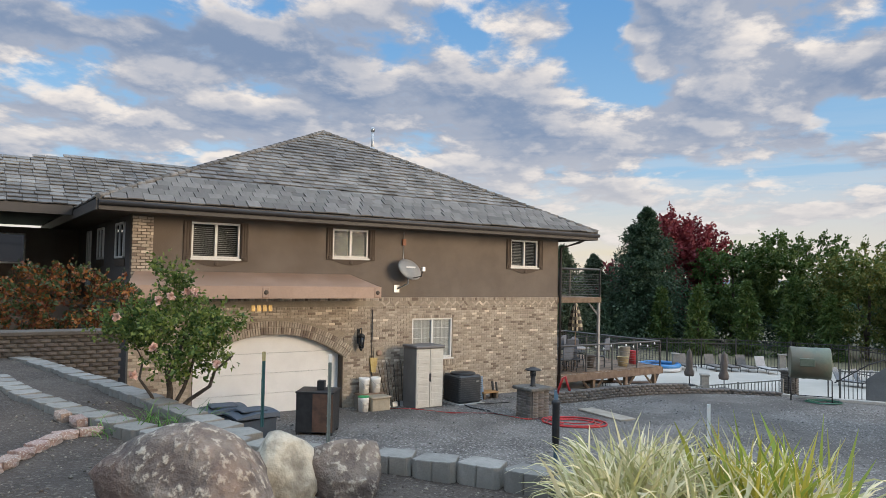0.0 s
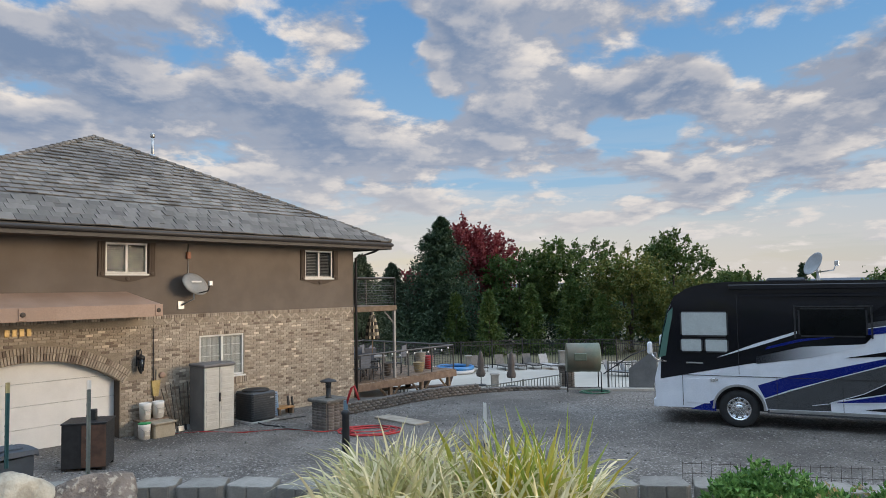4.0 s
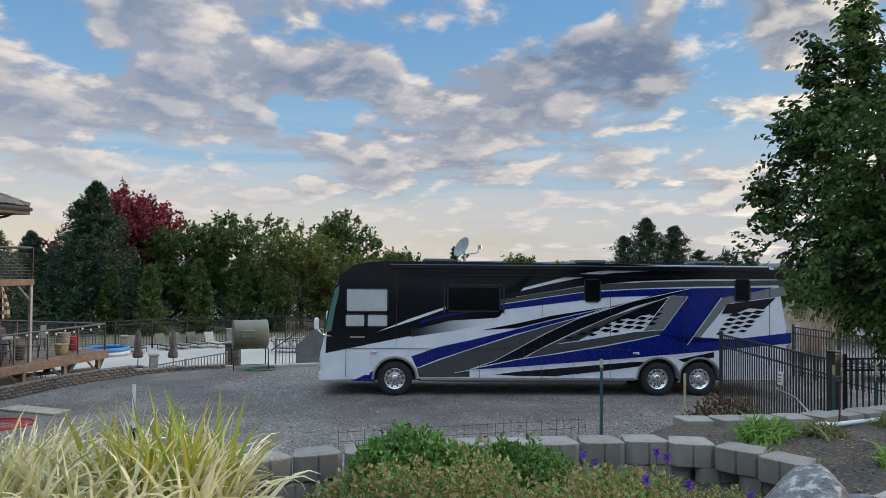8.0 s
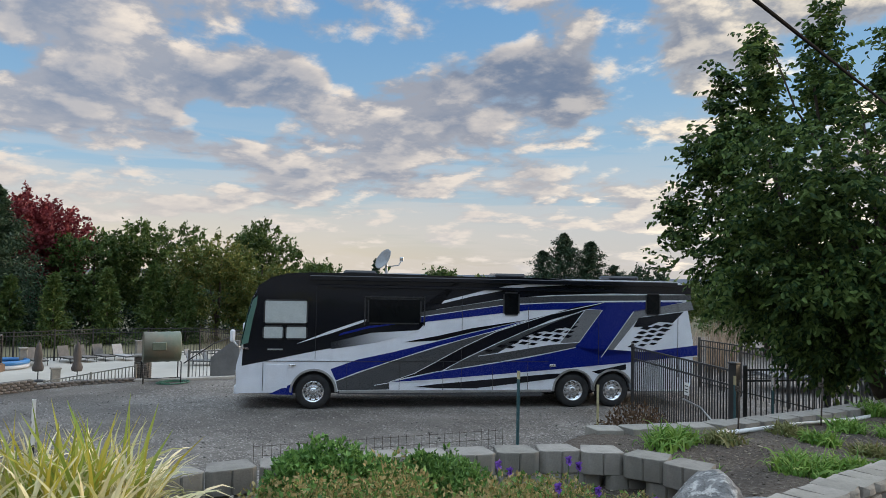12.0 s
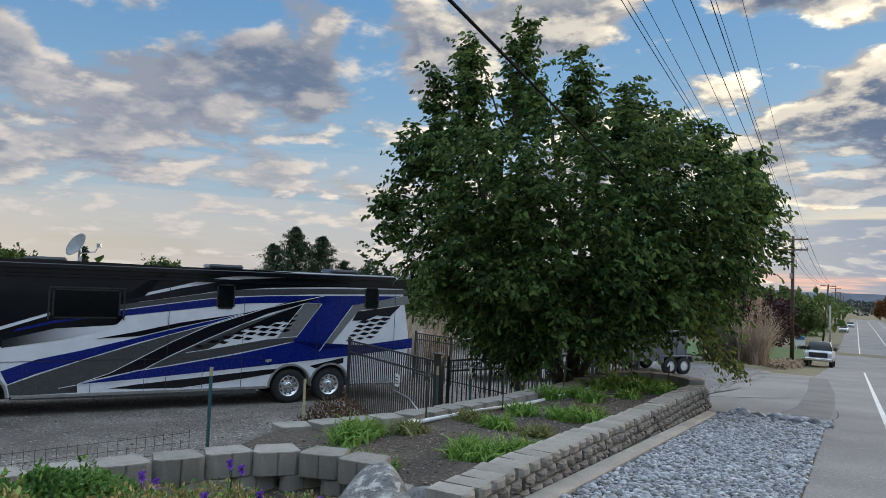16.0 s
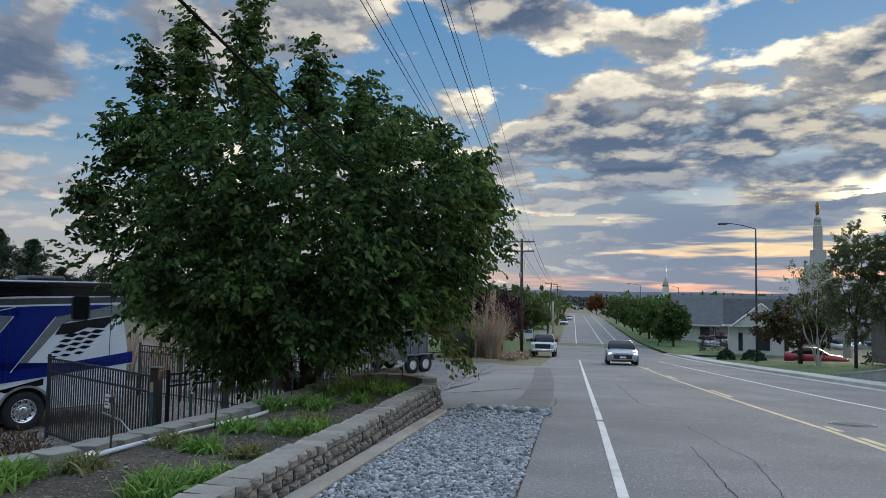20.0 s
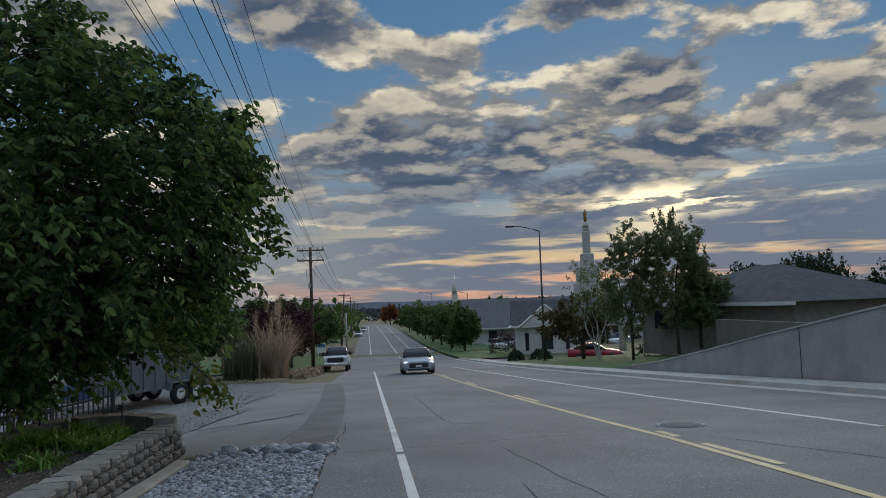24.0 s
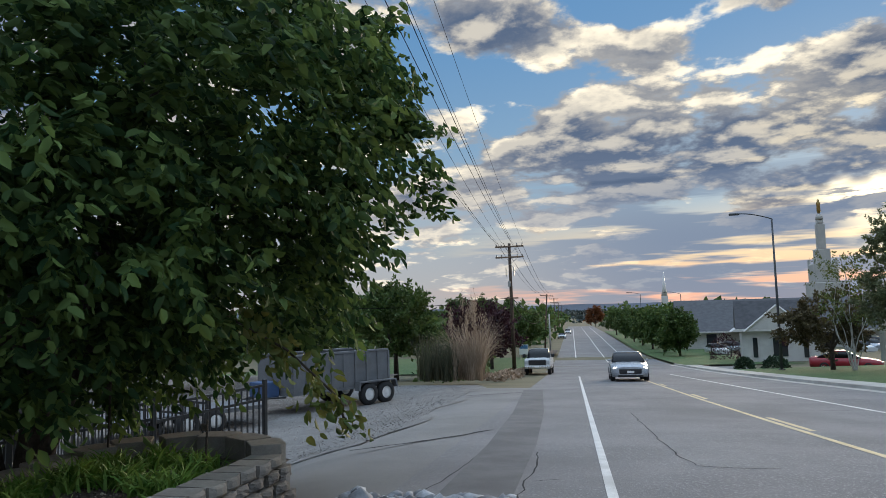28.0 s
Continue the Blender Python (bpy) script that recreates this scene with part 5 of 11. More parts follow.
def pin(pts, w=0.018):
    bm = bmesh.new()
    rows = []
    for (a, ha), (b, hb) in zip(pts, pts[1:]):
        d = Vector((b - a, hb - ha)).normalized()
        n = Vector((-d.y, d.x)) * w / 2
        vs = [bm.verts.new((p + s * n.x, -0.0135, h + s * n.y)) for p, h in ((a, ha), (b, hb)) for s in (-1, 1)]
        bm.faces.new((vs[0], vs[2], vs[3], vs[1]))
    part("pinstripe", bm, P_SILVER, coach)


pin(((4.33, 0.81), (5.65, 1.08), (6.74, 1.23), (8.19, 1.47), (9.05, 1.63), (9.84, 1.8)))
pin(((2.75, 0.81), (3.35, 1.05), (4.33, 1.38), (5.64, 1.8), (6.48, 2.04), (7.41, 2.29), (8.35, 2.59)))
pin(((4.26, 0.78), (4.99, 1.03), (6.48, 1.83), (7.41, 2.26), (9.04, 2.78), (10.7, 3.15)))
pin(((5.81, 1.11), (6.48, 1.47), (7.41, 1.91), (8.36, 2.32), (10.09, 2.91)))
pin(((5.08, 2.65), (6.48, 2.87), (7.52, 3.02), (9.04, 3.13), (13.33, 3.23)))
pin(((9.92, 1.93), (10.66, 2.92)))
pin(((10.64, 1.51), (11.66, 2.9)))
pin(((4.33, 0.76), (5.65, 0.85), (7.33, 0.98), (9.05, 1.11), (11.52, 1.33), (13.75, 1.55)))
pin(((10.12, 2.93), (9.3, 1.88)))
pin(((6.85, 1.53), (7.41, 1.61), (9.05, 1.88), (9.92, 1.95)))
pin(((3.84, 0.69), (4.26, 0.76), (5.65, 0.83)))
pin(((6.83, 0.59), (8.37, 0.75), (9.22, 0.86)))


def dart_mesh(k):
    bm = prism([(0, 0.03 * k), (0.20 * k, 0), (0.36 * k, 0.075 * k), (0.14 * k, 0.10 * k)], -0.010, -0.005)
    me = bpy.data.meshes.new("dart")
    bm.to_mesh(me)
    bm.free()
    me.materials.append(P["black"])
    return me


DARTS = [dart_mesh(0.45 + 0.17 * k) for k in range(5)]


def dart_field(s0, h0, along, down, rows, cols, keep):
    """Rows of small slanted darts that shrink down the panel."""
    for r in range(rows):
        for c in range(cols):
            s, h = s0 + c * along[0] + r * down[0], h0 + c * along[1] + r * down[1]
            if keep(s, h):
                k = max(0, min(4, round(4.2 - 2.4 * r / rows - 0.25 * c)))
                piece("dart", DARTS[k], coach, pose(s, 0, h))


dart_field(9.55, 2.48, (-0.36, -0.118), (-0.05, -0.135), 5, 9, lambda s, h: h > 1.66 + 0.135 * (s - 7.2) and s < 9.75 - (2.55 - h) * 0.72)
dart_field(12.55, 2.42, (-0.34, -0.04), (-0.10, -0.135), 5, 4, lambda s, h: s > 11.18 + (h - 1.76) * 0.85)
# panel joints
for s, h0, h1 in ((2.15, 1.42, 3.5), (6.36, 0.55, 3.35), (8.36, 0.55, 3.0), (10.55, 1.3, 3.1), (13.1, 0.9, 3.4), (3.05, 0.55, 1.35), (4.55, 0.55, 1.35), (5.82, 0.55, 1.35), (7.3, 0.55, 1.3), (0.72, 0.55, 1.38)):
    part("panel_joint", boxed(s - 0.006, -0.0135, h0, s + 0.006, -0.004, h1), M_BLACK, coach)
part("panel_joint", boxed(0.72, -0.0135, 1.365, 9.0, -0.004, 1.378), M_BLACK, coach)
part("compartment_door", boxed(0.80, -0.010, 0.62, 1.40, -0.003, 1.28, 0.004), P_SILVER, coach)
part("lower_trim", boxed(2.85, -0.012, 0.47, 9.1, 0.02, 0.55, 0.004), M_STEEL, coach, "bright lower trim strip")
# windows
M_TINT = surf("tinted_glass", (0.004, 0.005, 0.006), (0.006, 0.007, 0.008), 2, 0.12, 0, 40, spec=0.2)
M_SHADE = surf("drawn_shade", (0.50, 0.54, 0.52), (0.56, 0.60, 0.58), 4, 0.5, 0.05, 30)


def coach_window(name, s0, h0, s1, h1, mat_pane, label):
    bm = boxed(s0, -0.022, h0, s1, -0.004, h1)
    bmesh.ops.bevel(bm, geom=[e for e in bm.edges if abs(e.verts[0].co.y - e.verts[1].co.y) > 0.005], offset=0.06, segments=3, affect="EDGES")
    w = part("coach_window", bm, M_BLACK, coach, label)
    part("pane", boxed(s0 + 0.04, -0.027, h0 + 0.04, s1 - 0.04, -0.021, h1 - 0.04), mat_pane, w)
    return w


coach_window("driver", 0.70, 2.41, 1.92, 3.10, M_SHADE, "driver window with a pale drawn shade")
coach_window("driver", 0.68, 1.98, 1.27, 2.37, M_SHADE, "small pale lower window")
coach_window("driver", 1.30, 1.98, 1.92, 2.37, M_SHADE, "small pale lower window")
coach_window("slide", 3.60, 2.44, 5.15, 3.18, M_TINT, "wide dark tinted window")
coach_window("rear", 7.58, 2.73, 8.08, 3.42, M_TINT, "dark tinted bedroom window")
coach_window("rear", 12.04, 2.78, 12.52, 3.46, M_TINT, "dark tinted bedroom window")
part("awning_rail", boxed(3.5, -0.05, 3.20, 5.28, -0.02, 3.235), M_BLACK, coach)
for s in (3.52, 5.24):
    part("awning_arm", boxed(s - 0.02, -0.045, 2.40, s + 0.02, -0.015, 3.20), M_BLACK, coach)
part("script_bar", boxed(0.83, -0.016, 1.68, 1.25, -0.010, 1.72, 0.002), M_STEEL, coach, "small pale model script bar")
# windscreen and front
part("windscreen", prism([(0.06, 1.80), (0.215, 2.58), (0.355, 3.14), (0.375, 3.14), (0.235, 2.58), (0.08, 1.80)], 0.12, RV_W - 0.12), glass_mat("green_windscreen", (0.05, 0.11, 0.09), 0.05), coach, "greenish windscreen")
M_SCREEN = glass_mat("green_side_glass", (0.10, 0.20, 0.165), 0.05)
part("windscreen_return", prism([(0.115, 1.82), (0.26, 2.55), (0.40, 3.08), (0.52, 3.20), (0.50, 2.95), (0.40, 2.50), (0.30, 1.88)], -0.012, -0.005), M_SCREEN, coach, "greenish windscreen wrapping round the corner")
part("grille", boxed(-0.05, 0.5, 0.72, 0.0, RV_W - 0.5, 1.25, 0.02), M_CHROME, coach)
part("headlight", boxed(-0.045, 0.03, 0.82, 0.16, 0.42, 1.14, 0.04), M_CHROME, coach, "chrome headlight")
part("bumper", boxed(-0.06, 0.02, 0.46, 0.10, RV_W - 0.02, 0.70, 0.03), P_SILVER, coach)
part("marker_light", boxed(1.42, -0.03, 1.22, 1.62, -0.006, 1.30, 0.02), M_CHROME, coach)
part("marker_light", boxed(9.02, -0.03, 1.22, 9.22, -0.006, 1.30, 0.02), M_CHROME, coach)
for y in (-0.26, RV_W + 0.04):
    mm = new("wing_mirror")
    mm.parent = coach
    part("mirror_arm", pipe(bmesh.new(), [(0.30, max(0.0, min(RV_W, y + 0.2)), 1.72), (0.05, y + 0.1, 1.78), (-0.08, y + 0.1, 1.95)], 0.03, 6), M_CHROME, mm)
    part("mirror_head", boxed(-0.17, y + 0.02, 1.92, -0.04, y + 0.20, 2.26, 0.04), P_SILVER, mm, "pale wing mirror housing")
# roof gear
part("awning_case", boxed(1.95, -0.10, 3.66, 13.05, 0.02, 3.80, 0.02), P["black"], coach, "black awning cassette along the roof")
part("awning_case", boxed(2.2, -0.06, 3.46, 11.5, 0.0, 3.55, 0.015), P["black"], coach, "black slide-out awning cassette")
for s in (2.9, 7.5, 11.2):
    part("roof_unit", boxed(s, 0.8, 3.84, s + 1.0, 1.75, 3.97, 0.06), P["black"], coach, "low roof air conditioner")
rd = new("roof_dish")
rd.parent = coach
tagged(rd, "pale grey satellite dish raised on the roof")
dm = revolve([(0.02, -0.02), (0.20, 0.0), (0.36, 0.06), (0.43, 0.11), (0.41, 0.12), (0.34, 0.075), (0.18, 0.02), (0.02, 0.0)], 24)
part("reflector", dm, surf("grey_dish_paint", (0.25, 0.26, 0.265), (0.32, 0.33, 0.335), 3, 0.6, 0.1, 40), rd).matrix_basis = pose(4.15, 1.2, 4.30, 62, 0, -60) @ Matrix.Diagonal((0.8, 0.8, 0.8, 1))
part("mount", tubed((4.2, 1.25, 3.84), (4.2, 1.25, 4.3), 0.05, 0.04, 8), M_STEEL, rd)
part("feed_arm", pipe(bmesh.new(), [(4.2, 1.2, 4.1), (4.55, 0.95, 4.15), (4.62, 0.9, 4.3)], 0.02, 6), M_STEEL, rd)
part("feed_horn", boxed(4.57, 0.84, 4.26, 4.68, 0.95, 4.40, 0.02), M_STEEL, rd)


P_RIM = surf("bright_alloy", (0.70, 0.71, 0.72), (0.80, 0.81, 0.82), 6, 0.22, 0.0, 40, metal=0.9, speck=0.05)


def coach_wheel(s, y, label):
    w = new("wheel")
    w.parent = coach
    w.matrix_basis = pose(s, y, 0.505, 90)
    part("tyre", revolve([(0.30, 0.13), (0.33, 0.145), (0.44, 0.15), (0.495, 0.11), (0.505, 0.05), (0.505, -0.05), (0.495, -0.11), (0.44, -0.15), (0.30, -0.14)], 36, False), M_RUBBER, w)
    part("rim", revolve([(0.30, -0.10), (0.305, 0.13), (0.285, 0.135), (0.265, 0.06), (0.20, 0.035), (0.13, 0.05), (0.12, 0.11), (0.07, 0.13), (0.01, 0.135)], 36), P_RIM, w, label)
    for i in range(10):
        t = 2 * math.pi * i / 10
        part("vent_hole", tubed((0.235 * math.cos(t), 0.235 * math.sin(t), 0.046), (0.235 * math.cos(t), 0.235 * math.sin(t), 0.057), 0.030, 0.030, 8), M_BLACK, w)
        t += 0.31
        part("lug_nut", tubed((0.165 * math.cos(t), 0.165 * math.sin(t), 0.03), (0.165 * math.cos(t), 0.165 * math.sin(t), 0.075), 0.016, 0.014, 6), M_CHROME, w)


for s in (2.12, 9.78, 11.02):
    coach_wheel(s, 0.17, "polished alloy rim")
    bm = bmesh.new()
    for r0, r1 in ((0.60, 0.66),):
        n = 20
        rows = [[bm.verts.new((s + r * math.cos(math.pi * i / n), -0.02, 0.50 + r * math.sin(math.pi * i / n))) for r in (r0, r1)] for i in range(n + 1)]
        for p, q in zip(rows, rows[1:]):
            bm.faces.new((p[0], p[1], q[1], q[0]))
    ex = bmesh.ops.extrude_face_region(bm, geom=list(bm.faces))
    for v in ex["geom"]:
        if isinstance(v, bmesh.types.BMVert):
            v.co.y += 0.03
    bmesh.ops.recalc_face_normals(bm, faces=list(bm.faces))
    part("wheel_arch", bm, M_STEEL, coach, "bright wheel arch trim")
    far = new("wheel")
    far.parent = coach
    far.matrix_basis = pose(s, RV_W - 0.17, 0.505, 90)
    part("tyre", revolve([(0.05, 0.13), (0.44, 0.15), (0.505, 0.05), (0.505, -0.05), (0.44, -0.15), (0.05, -0.14)], 24), M_RUBBER, far)
for s in (2.12, 9.78, 11.02):
    part("wheel_well", prism([(s + 0.615 * math.cos(radians(a)), 0.5 + 0.615 * math.sin(radians(a))) for a in range(0, 181, 20)], 0.30, 0.34), M_BLACK, coach)

# ---- retaining walls, kerb, cobbles ----


def block_mesh(name, w, d, h, material, rough, seed, taper=0.05):
    """A landscape block: trapezoid plan, chamfered top edge, centre score on the face, uneven face."""
    r = random.Random(seed)
    bm = bmesh.new()
    bmesh.ops.create_cube(bm, size=1.0)
    bmesh.ops.subdivide_edges(bm, edges=list(bm.edges), cuts=3, use_grid_fill=True)
    for v in bm.verts:
        x, y, z = v.co
        k = 1 - taper * (y + 0.5) * 2
        v.co = Vector((x * w * k, y * d, (z + 0.5) * h))
        if y < -0.4:
            v.co.y += -0.010 * (1 - abs(x) * 2) - rough * r.uniform(-0.5, 1.0) + (0.02 if abs(x) > 0.45 or abs(z) > 0.45 else 0)
        elif rough:
            v.co += Vector((r.uniform(-1, 1), r.uniform(-1, 1), r.uniform(-0.6, 0.6))) * rough * 0.25
    me = bpy.data.meshes.new(name)
    bm.to_mesh(me)
    bm.free()
    me.materials.append(material)
    return me


def cap_mesh(name, w, d, h, material, seed):
    """A garden wall block: flat scored face, clipped front corners, narrower back."""
    r = random.Random(seed)
    j = lambda: r.uniform(-0.006, 0.006)
    plan = [(-w / 2, -d / 2 + 0.045 + j()), (-w / 2 + 0.045 + j(), -d / 2), (-0.008, -d / 2 - 0.006), (0, -d / 2 + 0.010), (0.008, -d / 2 - 0.006), (w / 2 - 0.045 + j(), -d / 2), (w / 2, -d / 2 + 0.045 + j()), (w * 0.40, d / 2), (-w * 0.40, d / 2)]
    bm = prism(plan, 0.0, h, 0.005, "z")
    me = bpy.data.meshes.new(name)
    bm.to_mesh(me)
    bm.free()
    me.materials.append(material)
    return me


def along_path(pts, step):
    """Evenly spaced places and headings along a row of points."""
    out, carry = [], 0.0
    for a, b in zip(pts, pts[1:]):
        a, b = Vector(a), Vector(b)
        d = (b - a).length
        t = carry
        while t < d:
            out.append((a + (b - a) * (t / d), math.degrees(math.atan2((b - a).y, (b - a).x))))
            t += step
        carry = t - d
    return out


CAPS = [cap_mesh("block", 0.385, 0.30, 0.192, M_BLOCK, s) for s in range(4)]
SPLITS = [block_mesh("block", 0.222, 0.26, 0.093, M_SPLIT, 0.011, 10 + s, 0.07) for s in range(6)]
SPLIT_CAPS = [block_mesh("block", 0.222, 0.29, 0.093, M_BLOCK, 0.006, 30 + s, 0.05) for s in range(3)]
brng = random.Random(11)


def block_wall(name, label, pts, tops, meshes, step, h, courses, face, group="garden walls"):
    """Blocks along a line, course under course; face turns the smooth front to one side."""
    w = thing(name, pose(0, 0, 0), label, "retaining wall", group, "structure")
    for c in range(courses):
        shift = [(Vector(p) - Vector(q)) for p, q in zip(pts[1:], pts)]
        line = list(pts)
        for i, (p, ang) in enumerate(along_path(line, step)):
            q = p + Vector((math.cos(radians(ang)), math.sin(radians(ang)))) * (step * 0.5 * (c % 2))
            z = tops(q.x, q.y) - h * (c + 1) - 0.002 * c
            m = pose(q.x + brng.uniform(-0.018, 0.018), q.y + brng.uniform(-0.012, 0.012), z + brng.uniform(-0.006, 0.006) * (c == 0), brng.uniform(-1.2, 1.2), brng.uniform(-1.2, 1.2), ang + (0 if face else 180) + brng.uniform(-4.5, 4.5))
            piece("block", meshes[brng.randrange(len(meshes))], w, m)
    return w


P1 = [(-8.5, -9.1), (-7.6, -7.9), (-6.9, -6.75), (-6.47, -5.9), (-6.2, -5.35), (-5.95, -4.7), (-5.85, -3.9), (-5.78, -3.2), (-5.75, -2.5), (-5.70, -1.9), (-5.5, -1.2), (-5.4, -0.4), (-5.3, 0.4), (-5.23, 1.27), (-5.08, 2.0), (-4.89, 2.6), (-4.66, 3.15), (-4.42, 3.65), (-4.2, 4.15), (-3.92, 4.48), (-3.55, 4.63), (-3.05, 4.68)]
P2 = [(-14.0, -15.0), (-11.2, -11.8), (-10.27, -10.03), (-9.19, -8.4), (-8.33, -7.1), (-7.25, -5.6), (-6.53, -4.65), (-6.15, -4.1)]
block_wall("retaining_wall", "low wall of pale grey concrete landscape blocks", P1, lambda x, y: 0.50, CAPS, 0.405, 0.20, 3, True)
block_wall("retaining_wall", "second low wall of pale grey concrete blocks", P2, lambda x, y: 0.50, CAPS, 0.405, 0.20, 2, True)
W2_TOP = ((4, 0.36), (6, 0.36), (9, 0.28), (12, 0.24), (13.2, 0.32), (15, 0.32))
block_wall("retaining_wall", "block wall at the back of the flower bed", [(-4.88, 5.6), (-4.72, 5.95), (-4.55, 6.4), (-4.42, 6.9), (-4.35, 7.6), (-4.28, 8.4), (-4.2, 9.7), (-4.13, 11), (-4.10, 12.3), (-4.02, 12.9), (-3.78, 13.45), (-3.4, 13.75), (-2.95, 13.8), (-2.55, 13.55), (-2.32, 13.2)], lambda x, y: lerp_list(y, W2_TOP), CAPS, 0.40, 0.17, 3, False)
FRONT_TOP = ((4.2, 0.55), (5.5, 0.52), (7, 0.46), (8.2, 0.39), (9.5, 0.33), (11.5, 0.30), (13.4, 0.28))
front_line = [(-2.14, 4.2), (-2.17, 5.5), (-2.22, 7.2), (-2.32, 9.5), (-2.33, 11.5), (-2.30, 13.15)]
fw = thing("retaining_wall", pose(0, 0, 0), "stepped wall of rough split-face blocks edging the bed", "retaining wall", "garden walls", "structure")
for c in range(5):
    for p, ang in along_path([(x + 0.10 + c * 0.022, y) for x, y in front_line], 0.24):
        q = p + Vector((0, 0.12 * (c % 2)))
        z = lerp_list(q.y, FRONT_TOP) - 0.100 * (c + 1)
        if z + 0.09 < road_z(q.y):
            continue
        piece("block", SPLITS[brng.randrange(6)] if c else SPLIT_CAPS[brng.randrange(3)], fw, pose(q.x - 0.10 + brng.uniform(-0.015, 0.015), q.y, z, brng.uniform(-1.5, 1.5), brng.uniform(-1.5, 1.5), ang + brng.uniform(-4, 4)))
# concrete kerb below it
kb = bmesh.new()
prev = None
for i in range(42):
    y = 2.6 + i * 0.25
    z = road_z(y)
    ring = [kb.verts.new(p) for p in ((road_x(-1.92, y), y, z - 0.2), (road_x(-1.75, y), y, z - 0.2), (road_x(-1.75, y), y, z + 0.05), (road_x(-1.77, y), y, z + 0.075), (road_x(-1.90, y), y, z + 0.08), (road_x(-1.92, y), y, z + 0.07))]
    if prev:
        for k in range(6):
            kb.faces.new((prev[k], prev[(k + 1) % 6], ring[(k + 1) % 6], ring[k]))
    else:
        kb.faces.new(ring)
    prev = ring
kb.faces.new(prev[::-1])
bmesh.ops.recalc_face_normals(kb, faces=list(kb.faces))
tagged(part("kerb", kb, surf("aged_kerb_concrete", (0.27, 0.25, 0.22), (0.36, 0.335, 0.295), 2, 0.92, 0.4, 40, stain=(0.19, 0.175, 0.15))), "pale concrete footing kerb under the block wall", "kerb", "", "structure")


def pebble_field(name, count, where, sizes, material, label, category, seed, kind="stuff"):
    """Many rounded stones joined in one mesh."""
    r = np.random.default_rng(seed)
    b = bmesh.new()
    bmesh.ops.create_icosphere(b, subdivisions=1, radius=1.0)
    base = np.array([v.co[:] for v in b.verts])
    b.verts.index_update()
    tri = np.array([[v.index for v in f.verts] for f in b.faces])
    b.free()
    verts, faces = [], []
    for i in range(count):
        x, y, z = where(r)
        s = r.uniform(*sizes) * (1.0 if r.random() < 0.85 else 1.6)
        v = base * (1 + 0.18 * r.standard_normal(base.shape)) * (s * r.uniform(0.8, 1.3), s * r.uniform(0.7, 1.1), s * r.uniform(0.45, 0.8))
        a = r.uniform(0, 6.28)
        c, q = math.cos(a), math.sin(a)
        v = v @ np.array([[c, q, 0], [-q, c, 0], [0, 0, 1]]) + (x, y, z + s * 0.25)
        faces.append(tri + len(base) * i)
        verts.append(v)
    verts, faces = np.concatenate(verts), np.concatenate(faces)
    me = bpy.data.meshes.new(name)
    me.from_pydata(verts.tolist(), [], faces.tolist())
    me.polygons.foreach_set("use_smooth", [True] * len(me.polygons))
    me.materials.append(material)
    return tagged(new(name, me), label, category, "", kind)


def verge_spot(r):
    y = 2.0 + 11.6 * r.random() ** 0.9
    k = r.random()
    x = road_x(-1.74 + 1.60 * k + 0.06 * r.standard_normal() * (y > 13.0), y)
    return x, y, road_z(y) + 0.02


pebble_field("cobbles", 27000, verge_spot, (0.011, 0.027), M_COBBLE, "loose grey river cobbles along the road edge", "cobbles", 3)
pebble_field("cobbles", 120, lambda r: (lambda k: (road_x(-1.6 + 1.5 * k, 13.6), 13.55 + 0.25 * r.standard_normal() * 0.5, road_z(13.6) + 0.02))(r.random()), (0.05, 0.085), M_COBBLE, "larger cobbles at the end of the verge", "cobbles", 4)
M_CHIP = surf("lot_gravel", (0.15, 0.14, 0.128), (0.30, 0.28, 0.258), 8, 0.9, 0.2, 50, island=0.45)


def lot_spot(r):
    x = -7.0 - 17.0 * r.random() ** 1.2
    y = -9 + 30 * r.random()
    return x, y, lot_z(x, y) + 0.018


pebble_field("lot_gravel", 26000, lot_spot, (0.010, 0.024), M_CHIP, "loose grey gravel scattered on the lot", "gravel", 5)


def yard_spot(r):
    y = 19.5 + 20.0 * r.random()
    x = -3.2 - 0.05 * (y - 19.5) - 6.2 * r.random()
    return x, y, ground_z(x, y) + 0.03


strip("gravel_yard", lambda y: -9.4, lambda y: -3.1 - 0.05 * (y - 19.5) + 0.3 * math.sin(y * 0.9), 19.0, 40.0, surf("pale_yard_gravel", (0.16, 0.155, 0.146), (0.225, 0.217, 0.205), 1.4, 0.95, 0.9, 26, stain=(0.135, 0.128, 0.12), c3=(0.29, 0.28, 0.265)), "loose pale gravel beside the driveway", "gravel", 0.03, 10, 0.5)
pebble_field("yard_gravel", 5200, yard_spot, (0.007, 0.018), M_CHIP, "loose stones on the gravel yard", "gravel", 15)


def bed_spot(r):
    y = -7 + 20.4 * r.random()
    lo, hi = lerp_list(y, BANK) + 0.3, road_x(-2.0 if y > 4 else -1.6, y)
    x = lo + (hi - lo) * r.random()
    return x, y, ground_z(x, y) + 0.012


pebble_field("soil_crumbs", 8000, bed_spot, (0.005, 0.014), surf("soil_crumb", (0.10, 0.078, 0.06), (0.30, 0.255, 0.20), 8, 0.95, 0.2, 50, island=0.6), "small stones and clods on garden soil", "soil", 6)

# ---- boulders ----


